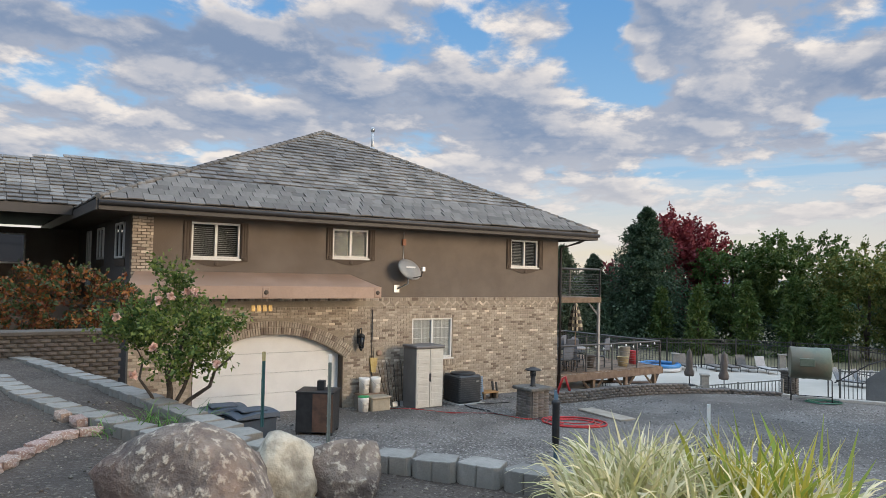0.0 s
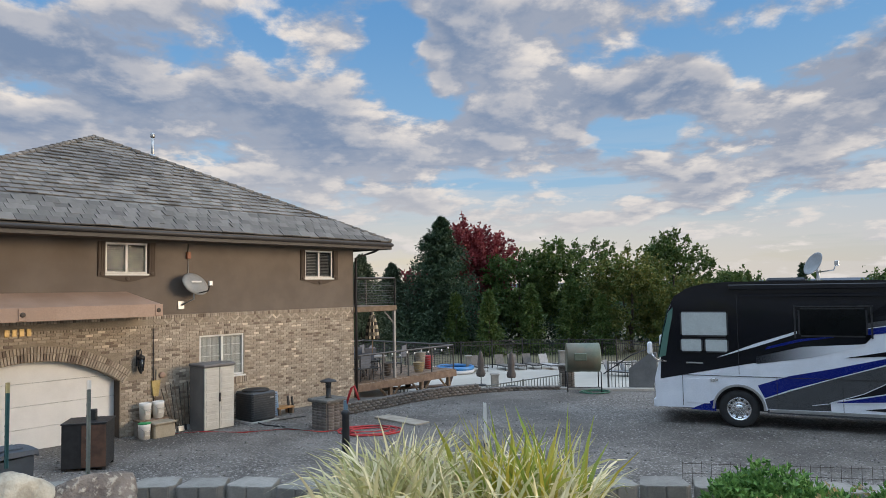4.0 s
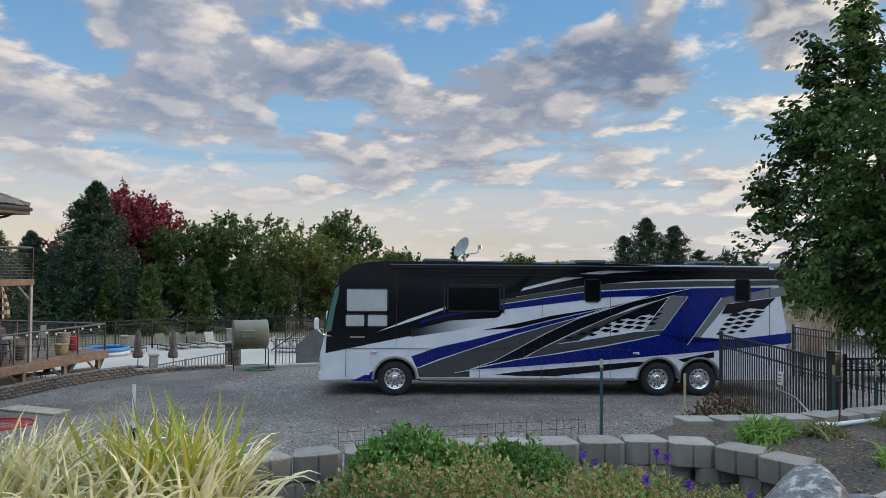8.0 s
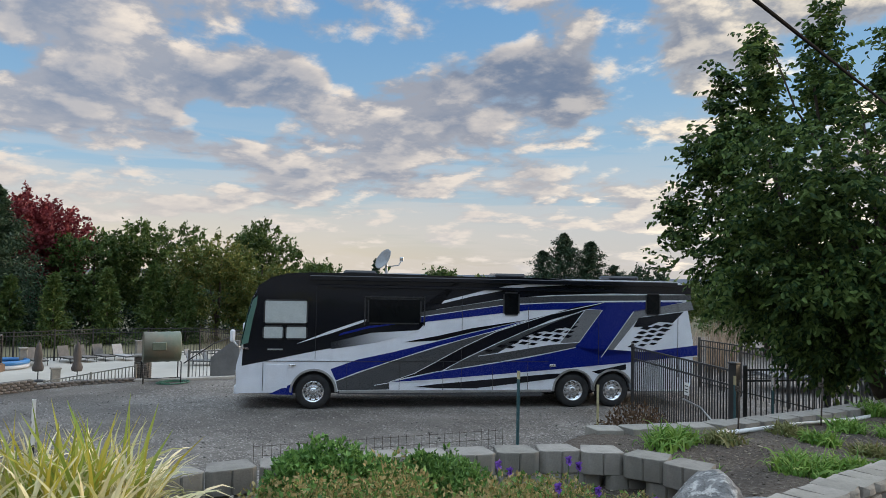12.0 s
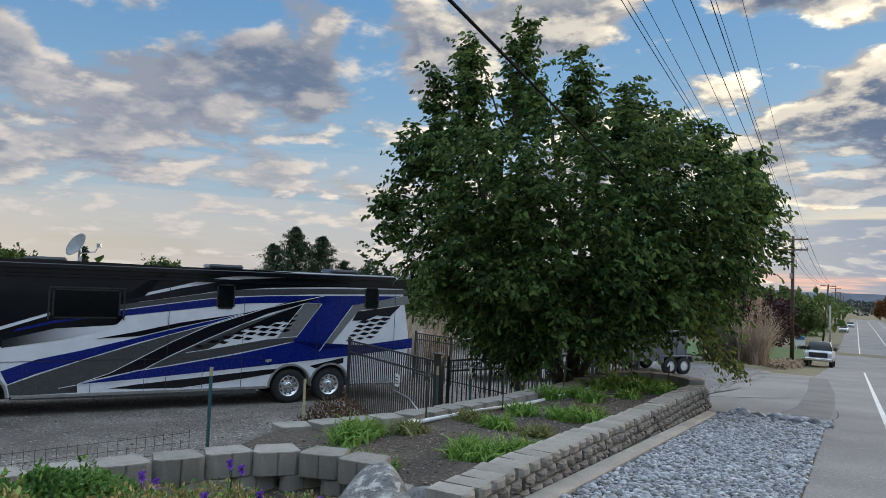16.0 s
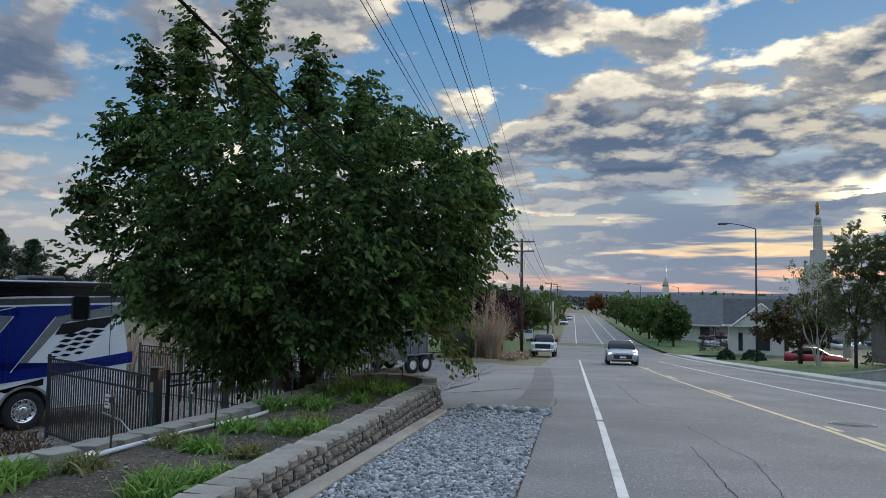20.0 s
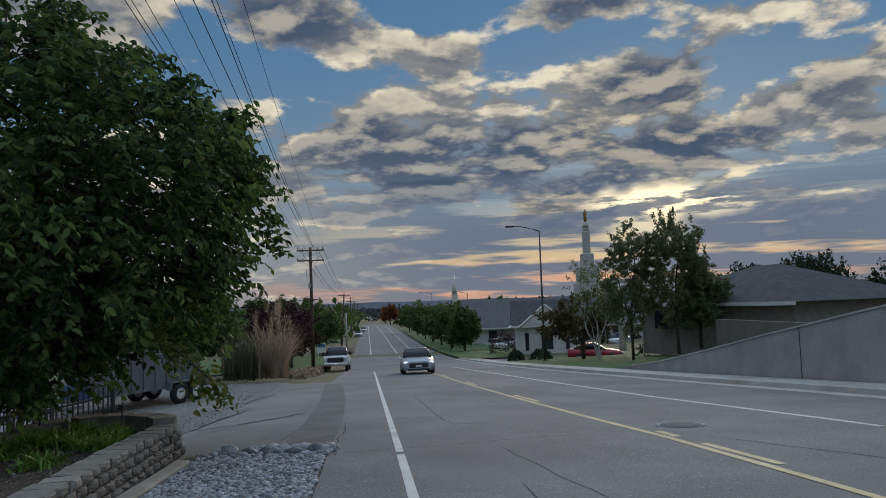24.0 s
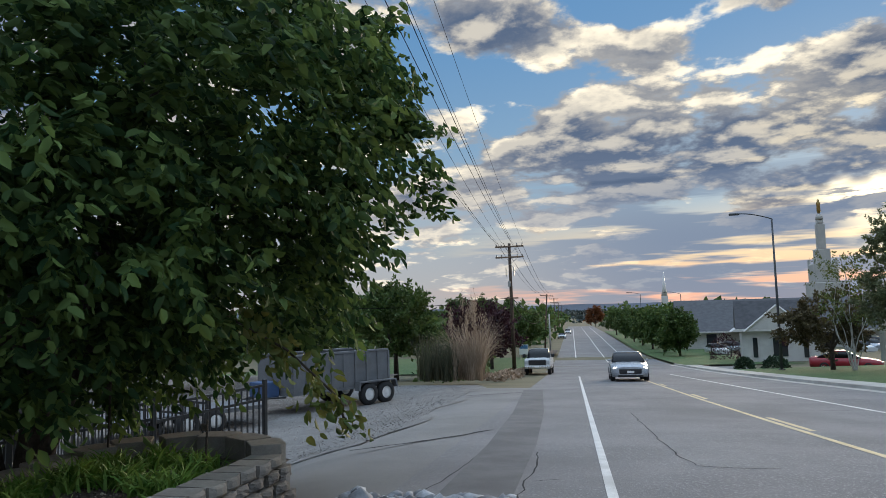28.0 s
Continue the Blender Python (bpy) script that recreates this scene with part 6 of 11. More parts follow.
def boulder(label, x, y, z, sx, sy, sz, material, seed, rz=0):
    bm = bmesh.new()
    bmesh.ops.create_icosphere(bm, subdivisions=4, radius=1.0)
    off = Vector((seed * 3.7, seed * 1.9, seed * 5.3))
    rr = random.Random(seed)
    cuts = [(Vector((rr.gauss(0, 1), rr.gauss(0, 1), rr.gauss(0.2, 0.8))).normalized(), rr.uniform(0.70, 0.90)) for _ in range(13)]
    for v in bm.verts:
        d = v.co.normalized()
        k = 1 + 0.22 * noise.noise(d * 1.3 + off) + 0.10 * noise.noise(d * 3.1 + off) + 0.035 * noise.noise(d * 8 + off)
        for n, h in cuts:
            s = d.dot(n)
            if s * k > h:
                k = h / s
        k *= 1 + 0.02 * noise.noise(d * 6 + off) + 0.012 * noise.noise(d * 17 + off)
        v.co = Vector((d.x * sx * k, d.y * sy * k, d.z * sz * k))
    ob = part("boulder", bm, material, None, "", True)
    ob.matrix_basis = pose(x, y, z + sz * 0.55, seed * 7 % 20 - 10, seed * 13 % 16 - 8, rz)
    return tagged(ob, label, "boulder", "garden boulders")


boulder("large mottled brown boulder on garden soil", -4.30, -3.62, 0.22, 0.45, 0.78, 0.46, M_ROCK, 2, -8)
boulder("pale cream boulder beside a brown one", -4.95, -3.22, 0.27, 0.28, 0.34, 0.36, M_ROCK2, 3, 30)
boulder("rounded reddish brown boulder by the block wall", -5.15, -2.80, 0.27, 0.32, 0.36, 0.33, M_ROCK, 5, 10)
boulder("grey and white boulder at the bed's corner", -2.66, 4.02, 0.06, 0.36, 0.50, 0.36, surf("lichened_grey_boulder", (0.14, 0.135, 0.13), (0.30, 0.29, 0.275), 5, 0.9, 1.0, 14, stain=(0.62, 0.60, 0.55), c3=(0.46, 0.44, 0.41), bdist=0.06), 7, 40)
boulder("grey boulder at the end of the split-face wall", -2.45, 4.45, 0.05, 0.20, 0.30, 0.30, surf("grey_boulder", (0.16, 0.16, 0.165), (0.27, 0.27, 0.275), 3, 0.9, 1.0, 16, bdist=0.05), 9, 60)
# broken red bricks set as an edging
edge = thing("brick_edging", pose(0, 0, 0), "line of broken red bricks edging bare soil", "edging")
rub = [block_mesh("brick", 0.24, 0.13, 0.10, M_PINK, 0.012, 40 + s, 0.06) for s in range(4)]
for i, (p, ang) in enumerate(along_path([(-3.9, -5.45), (-4.78, -5.62), (-5.3, -5.75), (-5.85, -5.88), (-6.15, -5.74), (-6.42, -5.72)], 0.25)):
    piece("brick", rub[i % 4], edge, pose(p.x, p.y, ground_z(p.x, p.y) - 0.015, brng.uniform(-6, 6), brng.uniform(-6, 6), ang + brng.uniform(-14, 14)))
for x, y in ((-6.50, -6.42), (-6.36, -6.12)):
    piece("brick", rub[1], edge, pose(x, y, ground_z(x, y), 3, 2, 55))

# ---- foliage helpers ----


def blades(name, parent, roots, lengths, widths, lean, material, seed, seg=5, label="", fold=0.25, droop=1.0, tip=0.0):
    """Long arching leaves from root points, joined in one mesh."""
    r = np.random.default_rng(seed)
    verts, faces = [], []
    for (x, y, z), n in roots:
        for _ in range(n):
            a = r.uniform(0, 2 * math.pi)
            ln, w = r.uniform(*lengths), r.uniform(*widths)
            lv = r.uniform(*lean)
            dx, dy = math.cos(a), math.sin(a)
            px, py = -dy, dx
            ox, oy = x + r.normal(0, 0.05), y + r.normal(0, 0.05)
            h, d, t = 0.0, 0.0, math.pi / 2 - lv * 0.35
            base = len(verts)
            bend = lv * droop * r.uniform(0.6, 1.5)
            turn = r.uniform(-1.1, 1.1)
            ct, st = math.cos(turn), math.sin(turn)
            for i in range(seg + 1):
                k = i / seg
                ww = w * (1 - k ** 1.6) * 0.5 + 0.0008
                tw = fold * ww
                nx, ny, nz = -dx * math.sin(t), -dy * math.sin(t), math.cos(t)
                wx, wy, wz = px * ct + nx * st, py * ct + ny * st, nz * st
                mx, my = ox + dx * d, oy + dy * d
                verts += [(mx + wx * ww + nx * tw, my + wy * ww + ny * tw, z + h + wz * ww + nz * tw), (mx, my, z + h), (mx - wx * ww + nx * tw, my - wy * ww + ny * tw, z + h - wz * ww + nz * tw)]
                h += math.sin(t) * ln / seg
                d += math.cos(t) * ln / seg
                t -= bend * ((1 - tip) * (0.25 + 1.1 * k) + tip * 3.4 * k ** 3) * 2.0 / seg
            for i in range(seg):
                b = base + i * 3
                faces += [(b, b + 1, b + 4, b + 3), (b + 1, b + 2, b + 5, b + 4)]
    return raw(name, verts, faces, material, parent, label, True)


def leaf_mesh(name, pts, dirs, size, width, material, parent=None, seed=0, label="", spread=0.6, down=0.0, oval=False):
    """A leaf at every point, folded on the midrib, pointing roughly along dirs: a lozenge, or a rounder oval that droops to its tip."""
    r = np.random.default_rng(seed)
    n = len(pts)
    pts, dirs = np.asarray(pts, float), np.asarray(dirs, float)
    d = dirs + spread * r.standard_normal((n, 3))
    d[:, 2] -= down
    d /= np.linalg.norm(d, axis=1, keepdims=True) + 1e-9
    side = np.cross(d, r.standard_normal((n, 3)))
    side /= np.linalg.norm(side, axis=1, keepdims=True) + 1e-9
    up = np.cross(side, d)
    ln = (size * r.uniform(0.6, 1.25, (n, 1)))
    w = ln * width
    if oval:
        v = np.stack([pts, pts + d * ln * 0.30 + side * w * 0.46 + up * w * 0.16, pts + d * ln * 0.70 + side * w * 0.40 + up * w * 0.06, pts + d * ln - up * ln * 0.16,
                      pts + d * ln * 0.70 - side * w * 0.40 + up * w * 0.06, pts + d * ln * 0.30 - side * w * 0.46 + up * w * 0.16], 1).reshape(-1, 3)
        tri = ((0, 1, 2), (0, 2, 3), (0, 3, 4), (0, 4, 5))
        i = np.arange(n)[:, None] * 6
    else:
        v = np.stack([pts, pts + d * ln * 0.45 + side * w * 0.5 + up * w * 0.18, pts + d * ln - up * ln * 0.10, pts + d * ln * 0.45 - side * w * 0.5 + up * w * 0.18], 1).reshape(-1, 3)
        tri = ((0, 1, 2), (0, 2, 3))
        i = np.arange(n)[:, None] * 4
    f = np.concatenate([i + np.array([c]) for c in tri], 0)
    me = bpy.data.meshes.new(name)
    me.vertices.add(len(v))
    me.vertices.foreach_set("co", v.ravel())
    me.loops.add(f.size)
    me.loops.foreach_set("vertex_index", f.ravel().astype(np.int32))
    me.polygons.add(len(f))
    me.polygons.foreach_set("loop_start", np.arange(0, f.size, 3, dtype=np.int32))
    me.polygons.foreach_set("loop_total", np.full(len(f), 3, dtype=np.int32))
    me.update(calc_edges=True)
    me.materials.append(material)
    ob = new(name, me)
    ob.parent = parent
    if label:
        tagged(ob, label)
    return ob


M_IRIS_W = leafy("variegated_blade", (0.44, 0.42, 0.17), (0.90, 0.80, 0.54), 0.25)
M_IRIS_G = leafy("yellow_green_blade", (0.26, 0.34, 0.06), (0.58, 0.48, 0.08), 0.3)
M_LILY = leafy("daylily_leaf", (0.10, 0.22, 0.035), (0.25, 0.38, 0.085), 0.3)
M_LILY_DRY = leafy("fading_daylily_leaf", (0.14, 0.17, 0.06), (0.26, 0.24, 0.10), 0.3)
M_GERAN = leafy("geranium_leaf", (0.055, 0.14, 0.032), (0.19, 0.33, 0.085), 0.25)
M_DRYLEAF = leafy("faded_leaf", (0.16, 0.16, 0.05), (0.44, 0.33, 0.15), 0.3)

# the striped grass clump
prng = random.Random(4)
iris = thing("striped_grass_clump", pose(0, 0, 0), "tall clump of cream-striped and yellow-green sword leaves", "ornamental grass")
roots = []
for i in range(90):
    x, y = prng.uniform(-4.7, -3.75), prng.uniform(-0.85, 0.50)
    roots.append(((x, y, ground_z(x, y)), 27))
blades("striped_leaves", iris, roots, (0.42, 0.92), (0.034, 0.058), (0.35, 1.5), M_IRIS_W, 21, 9, "arching cream and green striped leaves", 0.25, 1.35, 0.55)
roots = []
for i in range(15):
    x, y = prng.uniform(-4.5, -3.95), prng.uniform(-0.1, 0.52)
    roots.append(((x, y, ground_z(x, y)), 8))
blades("sword_leaves", iris, roots, (0.62, 1.05), (0.046, 0.078), (0.15, 0.8), M_IRIS_G, 22, 5, "upright yellow-green sword leaves")
# leafy perennials
ger = thing("geranium_mound", pose(0, 0, 0), "spreading green geranium mound with fading leaves", "shrub")
pts, dirs = [], []
gr = np.random.default_rng(8)
for cx, cy, rad, top, n in ((-4.25, 1.62, 0.36, 0.75, 1400), (-4.2, 1.9, 0.36, 0.79, 1500), (-4.2, 2.27, 0.38, 0.62, 1400), (-4.15, 2.65, 0.40, 0.60, 1500), (-4.1, 2.95, 0.32, 0.52, 1000), (-4.48, 1.85, 0.34, 0.70, 1200), (-4.5, 2.3, 0.36, 0.58, 1200), (-4.0, 1.5, 0.30, 0.60, 900), (-4.3, 1.75, 0.22, 0.84, 600), (-4.25, 1.52, 0.18, 0.77, 400), (-4.15, 2.55, 0.20, 0.66, 450), (-4.2, 2.88, 0.20, 0.62, 450)):
    u = gr.standard_normal((n, 3))
    u /= np.linalg.norm(u, axis=1, keepdims=True)
    u[:, 2] = np.abs(u[:, 2])
    k = gr.uniform(0.75, 1.06, (n, 1))
    b = ground_z(cx, cy)
    p = np.array([cx, cy, b]) + u * k * np.array([rad, rad, top - b])
    pts.append(p)
    dirs.append(u)
leaf_mesh("leaves", np.repeat(np.concatenate(pts), 4, 0) + 0.006 * gr.standard_normal((4 * sum(map(len, pts)), 3)), np.repeat(np.concatenate(dirs), 4, 0), 0.046, 0.48, M_GERAN, ger, 9, "lobed green leaves", 0.8)
pts, dirs = [], []
for cx, cy, rad, top, n in ((-3.85, 1.0, 0.30, 0.60, 1100), (-3.62, 1.15, 0.40, 0.75, 1800), (-3.5, 1.4, 0.45, 0.80, 2300), (-3.3, 1.8, 0.5, 0.78, 2500), (-3.05, 2.35, 0.5, 0.72, 2200), (-3.3, 2.8, 0.5, 0.60, 2000), (-3.55, 3.4, 0.45, 0.46, 1600), (-2.8, 3.2, 0.45, 0.50, 1500), (-3.1, 3.8, 0.4, 0.36, 1100), (-3.7, 2.0, 0.35, 0.80, 900)):
    u = gr.standard_normal((n, 3))
    u /= np.linalg.norm(u, axis=1, keepdims=True)
    u[:, 2] = np.abs(u[:, 2])
    b = ground_z(cx, cy)
    pts.append(np.array([cx, cy, b]) + u * gr.uniform(0.5, 1.1, (n, 1)) * np.array([rad, rad, top - b]))
    dirs.append(u)
fad = thing("fading_perennial", pose(0, 0, 0), "fading brown and green perennial at the front of the bed", "shrub")
leaf_mesh("leaves", np.repeat(np.concatenate(pts), 2, 0) + 0.012 * gr.standard_normal((2 * sum(map(len, pts)), 3)), np.repeat(np.concatenate(dirs), 2, 0), 0.036, 0.52, M_DRYLEAF, fad, 10, "small brown and green leaves", 0.8)
leaf_mesh("leaves", np.concatenate(pts)[::2] + 0.015, np.concatenate(dirs)[::2], 0.04, 0.6, M_GERAN, fad, 12, "small green leaves", 0.8)
M_MAUVE = surf("mauve_petal", (0.30, 0.12, 0.62), (0.42, 0.22, 0.74), 20, 0.6, 0, 40)
fl = thing("mauve_flower_stalks", pose(0, 0, 0), "mauve flower heads on thin stalks", "flower")
for x, y, h in ((-3.75, 2.95, 0.60), (-3.7, 3.02, 0.55), (-3.55, 3.5, 0.60), (-3.50, 3.56, 0.56), (-2.9, 3.7, 0.42), (-3.3, 3.55, 0.42), (-3.1, 2.9, 0.6)):
    g = ground_z(x, y)
    part("stalk", tubed((x, y, g), (x + 0.03, y + 0.02, h), 0.004, 0.003, 4), M_GERAN, fl)
    for k in range(3):
        p = np.array([[x + 0.03, y + 0.02, h - 0.02 + 0.02 * k]] * 12)
        leaf_mesh("flower_head", p, np.tile([0, 0, 0.6], (12, 1)), 0.034, 0.8, M_MAUVE, fl, 60 + k, "", 1.0)


def tuft(x, y, s, seed, dry=False):
    ob = thing("daylily_tuft", pose(x, y, ground_z(x, y)), "faded daylily tuft in bare soil" if dry else "fresh green daylily tuft in bare soil", "plant", "daylily tufts")
    blades("leaves", ob, [((prng.uniform(-0.16, 0.16) * s, prng.uniform(-0.16, 0.16) * s, 0), 9) for _ in range(24)], (0.15 * s, 0.30 * s), (0.018, 0.032), (0.6, 1.8), M_LILY_DRY if dry else M_LILY, seed, 5)


spots = [(-2.85, 5.75, 1.15), (-2.58, 6.2, 1.1), (-2.75, 5.95, 1.0), (-3.9, 6.3, 0.8), (-4.2, 5.85, 1.1), (-4.05, 5.55, 1.0), (-3.42, 7.45, 0.9), (-2.85, 7.3, 0.8), (-3.85, 7.6, 0.8), (-2.82, 8.85, 1.1), (-3.1, 8.7, 1.0), (-3.62, 8.65, 1.0), (-3.0, 9.3, 0.9), (-3.97, 10.3, 1.1), (-3.7, 10.85, 1.1), (-3.4, 10.6, 1.0), (-3.05, 11.5, 0.9), (-3.75, 12.0, 1.1), (-3.6, 12.9, 1.1), (-3.22, 12.5, 1.1), (-3.35, 13.2, 1.0), (-2.85, 13.0, 1.0), (-3.6, 12.4, 1.2), (-2.75, 12.3, 1.1), (-3.75, 4.95, 1.0), (-3.4, 5.05, 0.9)]
for i, (x, y, s) in enumerate(spots):
    tuft(x, y, s * 0.9, 100 + i, i in (3, 7, 8, 12))
# dry brush on the lot side of the bed
db = thing("dry_brush", pose(-6.55, 8.35, LOT), "low mound of dry reddish brush behind the bed wall", "shrub")
u = gr.standard_normal((11000, 3))
u /= np.linalg.norm(u, axis=1, keepdims=True)
u[:, 2] = np.abs(u[:, 2])
leaf_mesh("foliage", u * gr.uniform(0.7, 1.05, (11000, 1)) * np.array([0.80, 1.15, 1.86]), u, 0.075, 0.40, leafy("dry_twig", (0.11, 0.062, 0.04), (0.20, 0.125, 0.07), 0.2), db, 31, "", 0.6)

# ---- trees ----


def limbs(bm, base, tips, r0, seed, bend=0.25):
    """Tapered trunk pieces from a base to each tip, slightly crooked."""
    r = random.Random(seed)
    for tip, k in tips:
        a, b = Vector(base), Vector(tip)
        n = 5
        pts = [a.lerp(b, i / n) + Vector((r.uniform(-1, 1), r.uniform(-1, 1), 0)) * bend * (b - a).length * 0.12 * math.sin(math.pi * i / n) for i in range(n + 1)]
        for i in range(n):
            tube(bm, pts[i], pts[i + 1], r0 * k * (1 - 0.75 * i / n), r0 * k * (1 - 0.75 * (i + 1) / n), 8, False)


def crown_points(seed, clusters, per, centre, radii, shell=0.55, lobes=(), up=0.35, twig=0.45, cut=0.0, gap=0.25):
    """Leaf places in many small sprays over an uneven crown, with gaps between the sprays."""
    r = np.random.default_rng(seed)
    c, rad = np.array(centre, float), np.array(radii, float)
    pts, dirs = [], []
    made = 0
    for c0, r0, share in ((c, rad, 1.0), *((np.array(a, float), np.array(b, float), s) for a, b, s in lobes)):
        for _ in range(int(clusters * share)):
            u = r.standard_normal(3)
            u /= np.linalg.norm(u)
            k = shell + (1 - shell) * r.random() ** 0.5
            f = 1 + 0.16 * noise.noise(Vector(u * 2.2) + Vector((seed, 0, 0))) + 0.10 * noise.noise(Vector(u * 5.0) + Vector((0, seed, 0)))
            p = c0 + u * r0 * k * f
            if p[2] < cut:
                continue
            if noise.noise(Vector(p * 0.9)) < -gap:
                continue
            d = u + np.array([0, 0, up]) + 0.5 * r.standard_normal(3)
            d /= np.linalg.norm(d)
            t = r.uniform(0, 1, per)[:, None]
            q = p + d * (t - 0.5) * twig * r.uniform(0.7, 1.5) + 0.11 * twig * r.standard_normal((per, 3))
            pts.append(q)
            dirs.append(np.tile(d, (per, 1)))
    return np.concatenate(pts), np.concatenate(dirs)


M_WALNUT = leafy("big_tree_leaf", (0.022, 0.056, 0.021), (0.135, 0.205, 0.056), 0.36, 0.6, 0.15)
M_GREEN = leafy("mid_green_leaf", (0.045, 0.09, 0.022), (0.12, 0.165, 0.045), 0.3)
M_YGREEN = leafy("autumn_green_leaf", (0.075, 0.12, 0.03), (0.19, 0.19, 0.05), 0.3)
M_RED = leafy("crimson_leaf", (0.15, 0.022, 0.03), (0.28, 0.06, 0.065), 0.3)
M_RUST = leafy("rust_leaf", (0.16, 0.05, 0.02), (0.24, 0.10, 0.03), 0.3)
M_NEEDLE = leafy("conifer_needle", (0.022, 0.046, 0.024), (0.056, 0.094, 0.048), 0.15)
M_PINE = leafy("grey_green_needle", (0.055, 0.080, 0.045), (0.115, 0.145, 0.085), 0.2)
M_PURPLE = leafy("purple_leaf", (0.035, 0.012, 0.018), (0.07, 0.025, 0.03), 0.2)

# the large tree at the end of the flower bed
big = thing("broadleaf_tree", pose(-4.70, 13.05, 0.0), "large dense dark green broadleaf tree in the flower bed", "tree")
tb = bmesh.new()
tube(tb, (-0.05, 0.0, -1.95), (-0.03, 0.0, -0.1), 0.19, 0.16, 10)
limbs(tb, (-0.06, -0.05, -0.2), [((-1.4, -1.6, 4.2), 1.0), ((-0.9, -1.0, 5.6), 0.7)], 0.12, 1)
limbs(tb, (0.04, 0.05, -0.2), [((0.6, 1.2, 4.9), 1.1), ((1.7, -0.2, 3.8), 0.7), ((-0.7, 1.5, 4.4), 0.6)], 0.12, 2)
limbs(tb, (0.1, 0.0, 1.1), [((2.6, 0.2, 2.9), 0.5), ((-2.2, -0.8, 3.2), 0.5), ((2.2, 1.6, 3.4), 0.5), ((-1.6, 1.2, 2.8), 0.5), ((0.6, -2.0, 2.9), 0.5), ((-1.5, -1.2, 6.2), 0.4), ((-0.6, -0.4, 6.0), 0.4), ((0.4, 0.2, 5.7), 0.4)], 0.12, 3)
part("trunk", tb, M_BARK, big, "dark forked trunk")
# crown: reach to either side along the row's face, by height, with upright leaders above
REACH = ((0.35, -1.3, 0.9), (0.7, -1.9, 1.4), (1.0, -2.2, 2.1), (1.4, -2.4, 2.6), (1.8, -2.7, 2.85), (2.4, -2.85, 3.05), (3.0, -3.0, 3.1), (3.5, -3.0, 3.2), (4.0, -2.9, 3.05), (4.5, -2.8, 2.65), (5.0, -2.6, 2.1), (5.4, -2.4, 1.3), (5.8, -2.1, 0.5))
AXIS, DEPTH = Vector((0.90, 0.43, 0)), Vector((-0.43, 0.90, 0))
LEADERS = ((-2.25, 5.0, 7.15, 0.34), (-2.05, 4.8, 6.2, 0.5), (-1.1, 5.0, 7.05, 0.36), (-0.95, 5.0, 6.3, 0.5), (0.1, 5.0, 6.8, 0.28), (0.05, 4.8, 6.0, 0.5), (1.08, 4.8, 6.2, 0.26), (0.9, 4.6, 5.6, 0.5),
           (1.85, 4.4, 5.6, 0.34), (2.75, 4.0, 5.3, 0.34), (3.4, 3.5, 4.8, 0.32), (3.75, 2.9, 3.95, 0.40), (-2.75, 4.4, 6.1, 0.36), (-3.15, 3.9, 5.2, 0.34), (-3.6, 2.6, 3.65, 0.44))


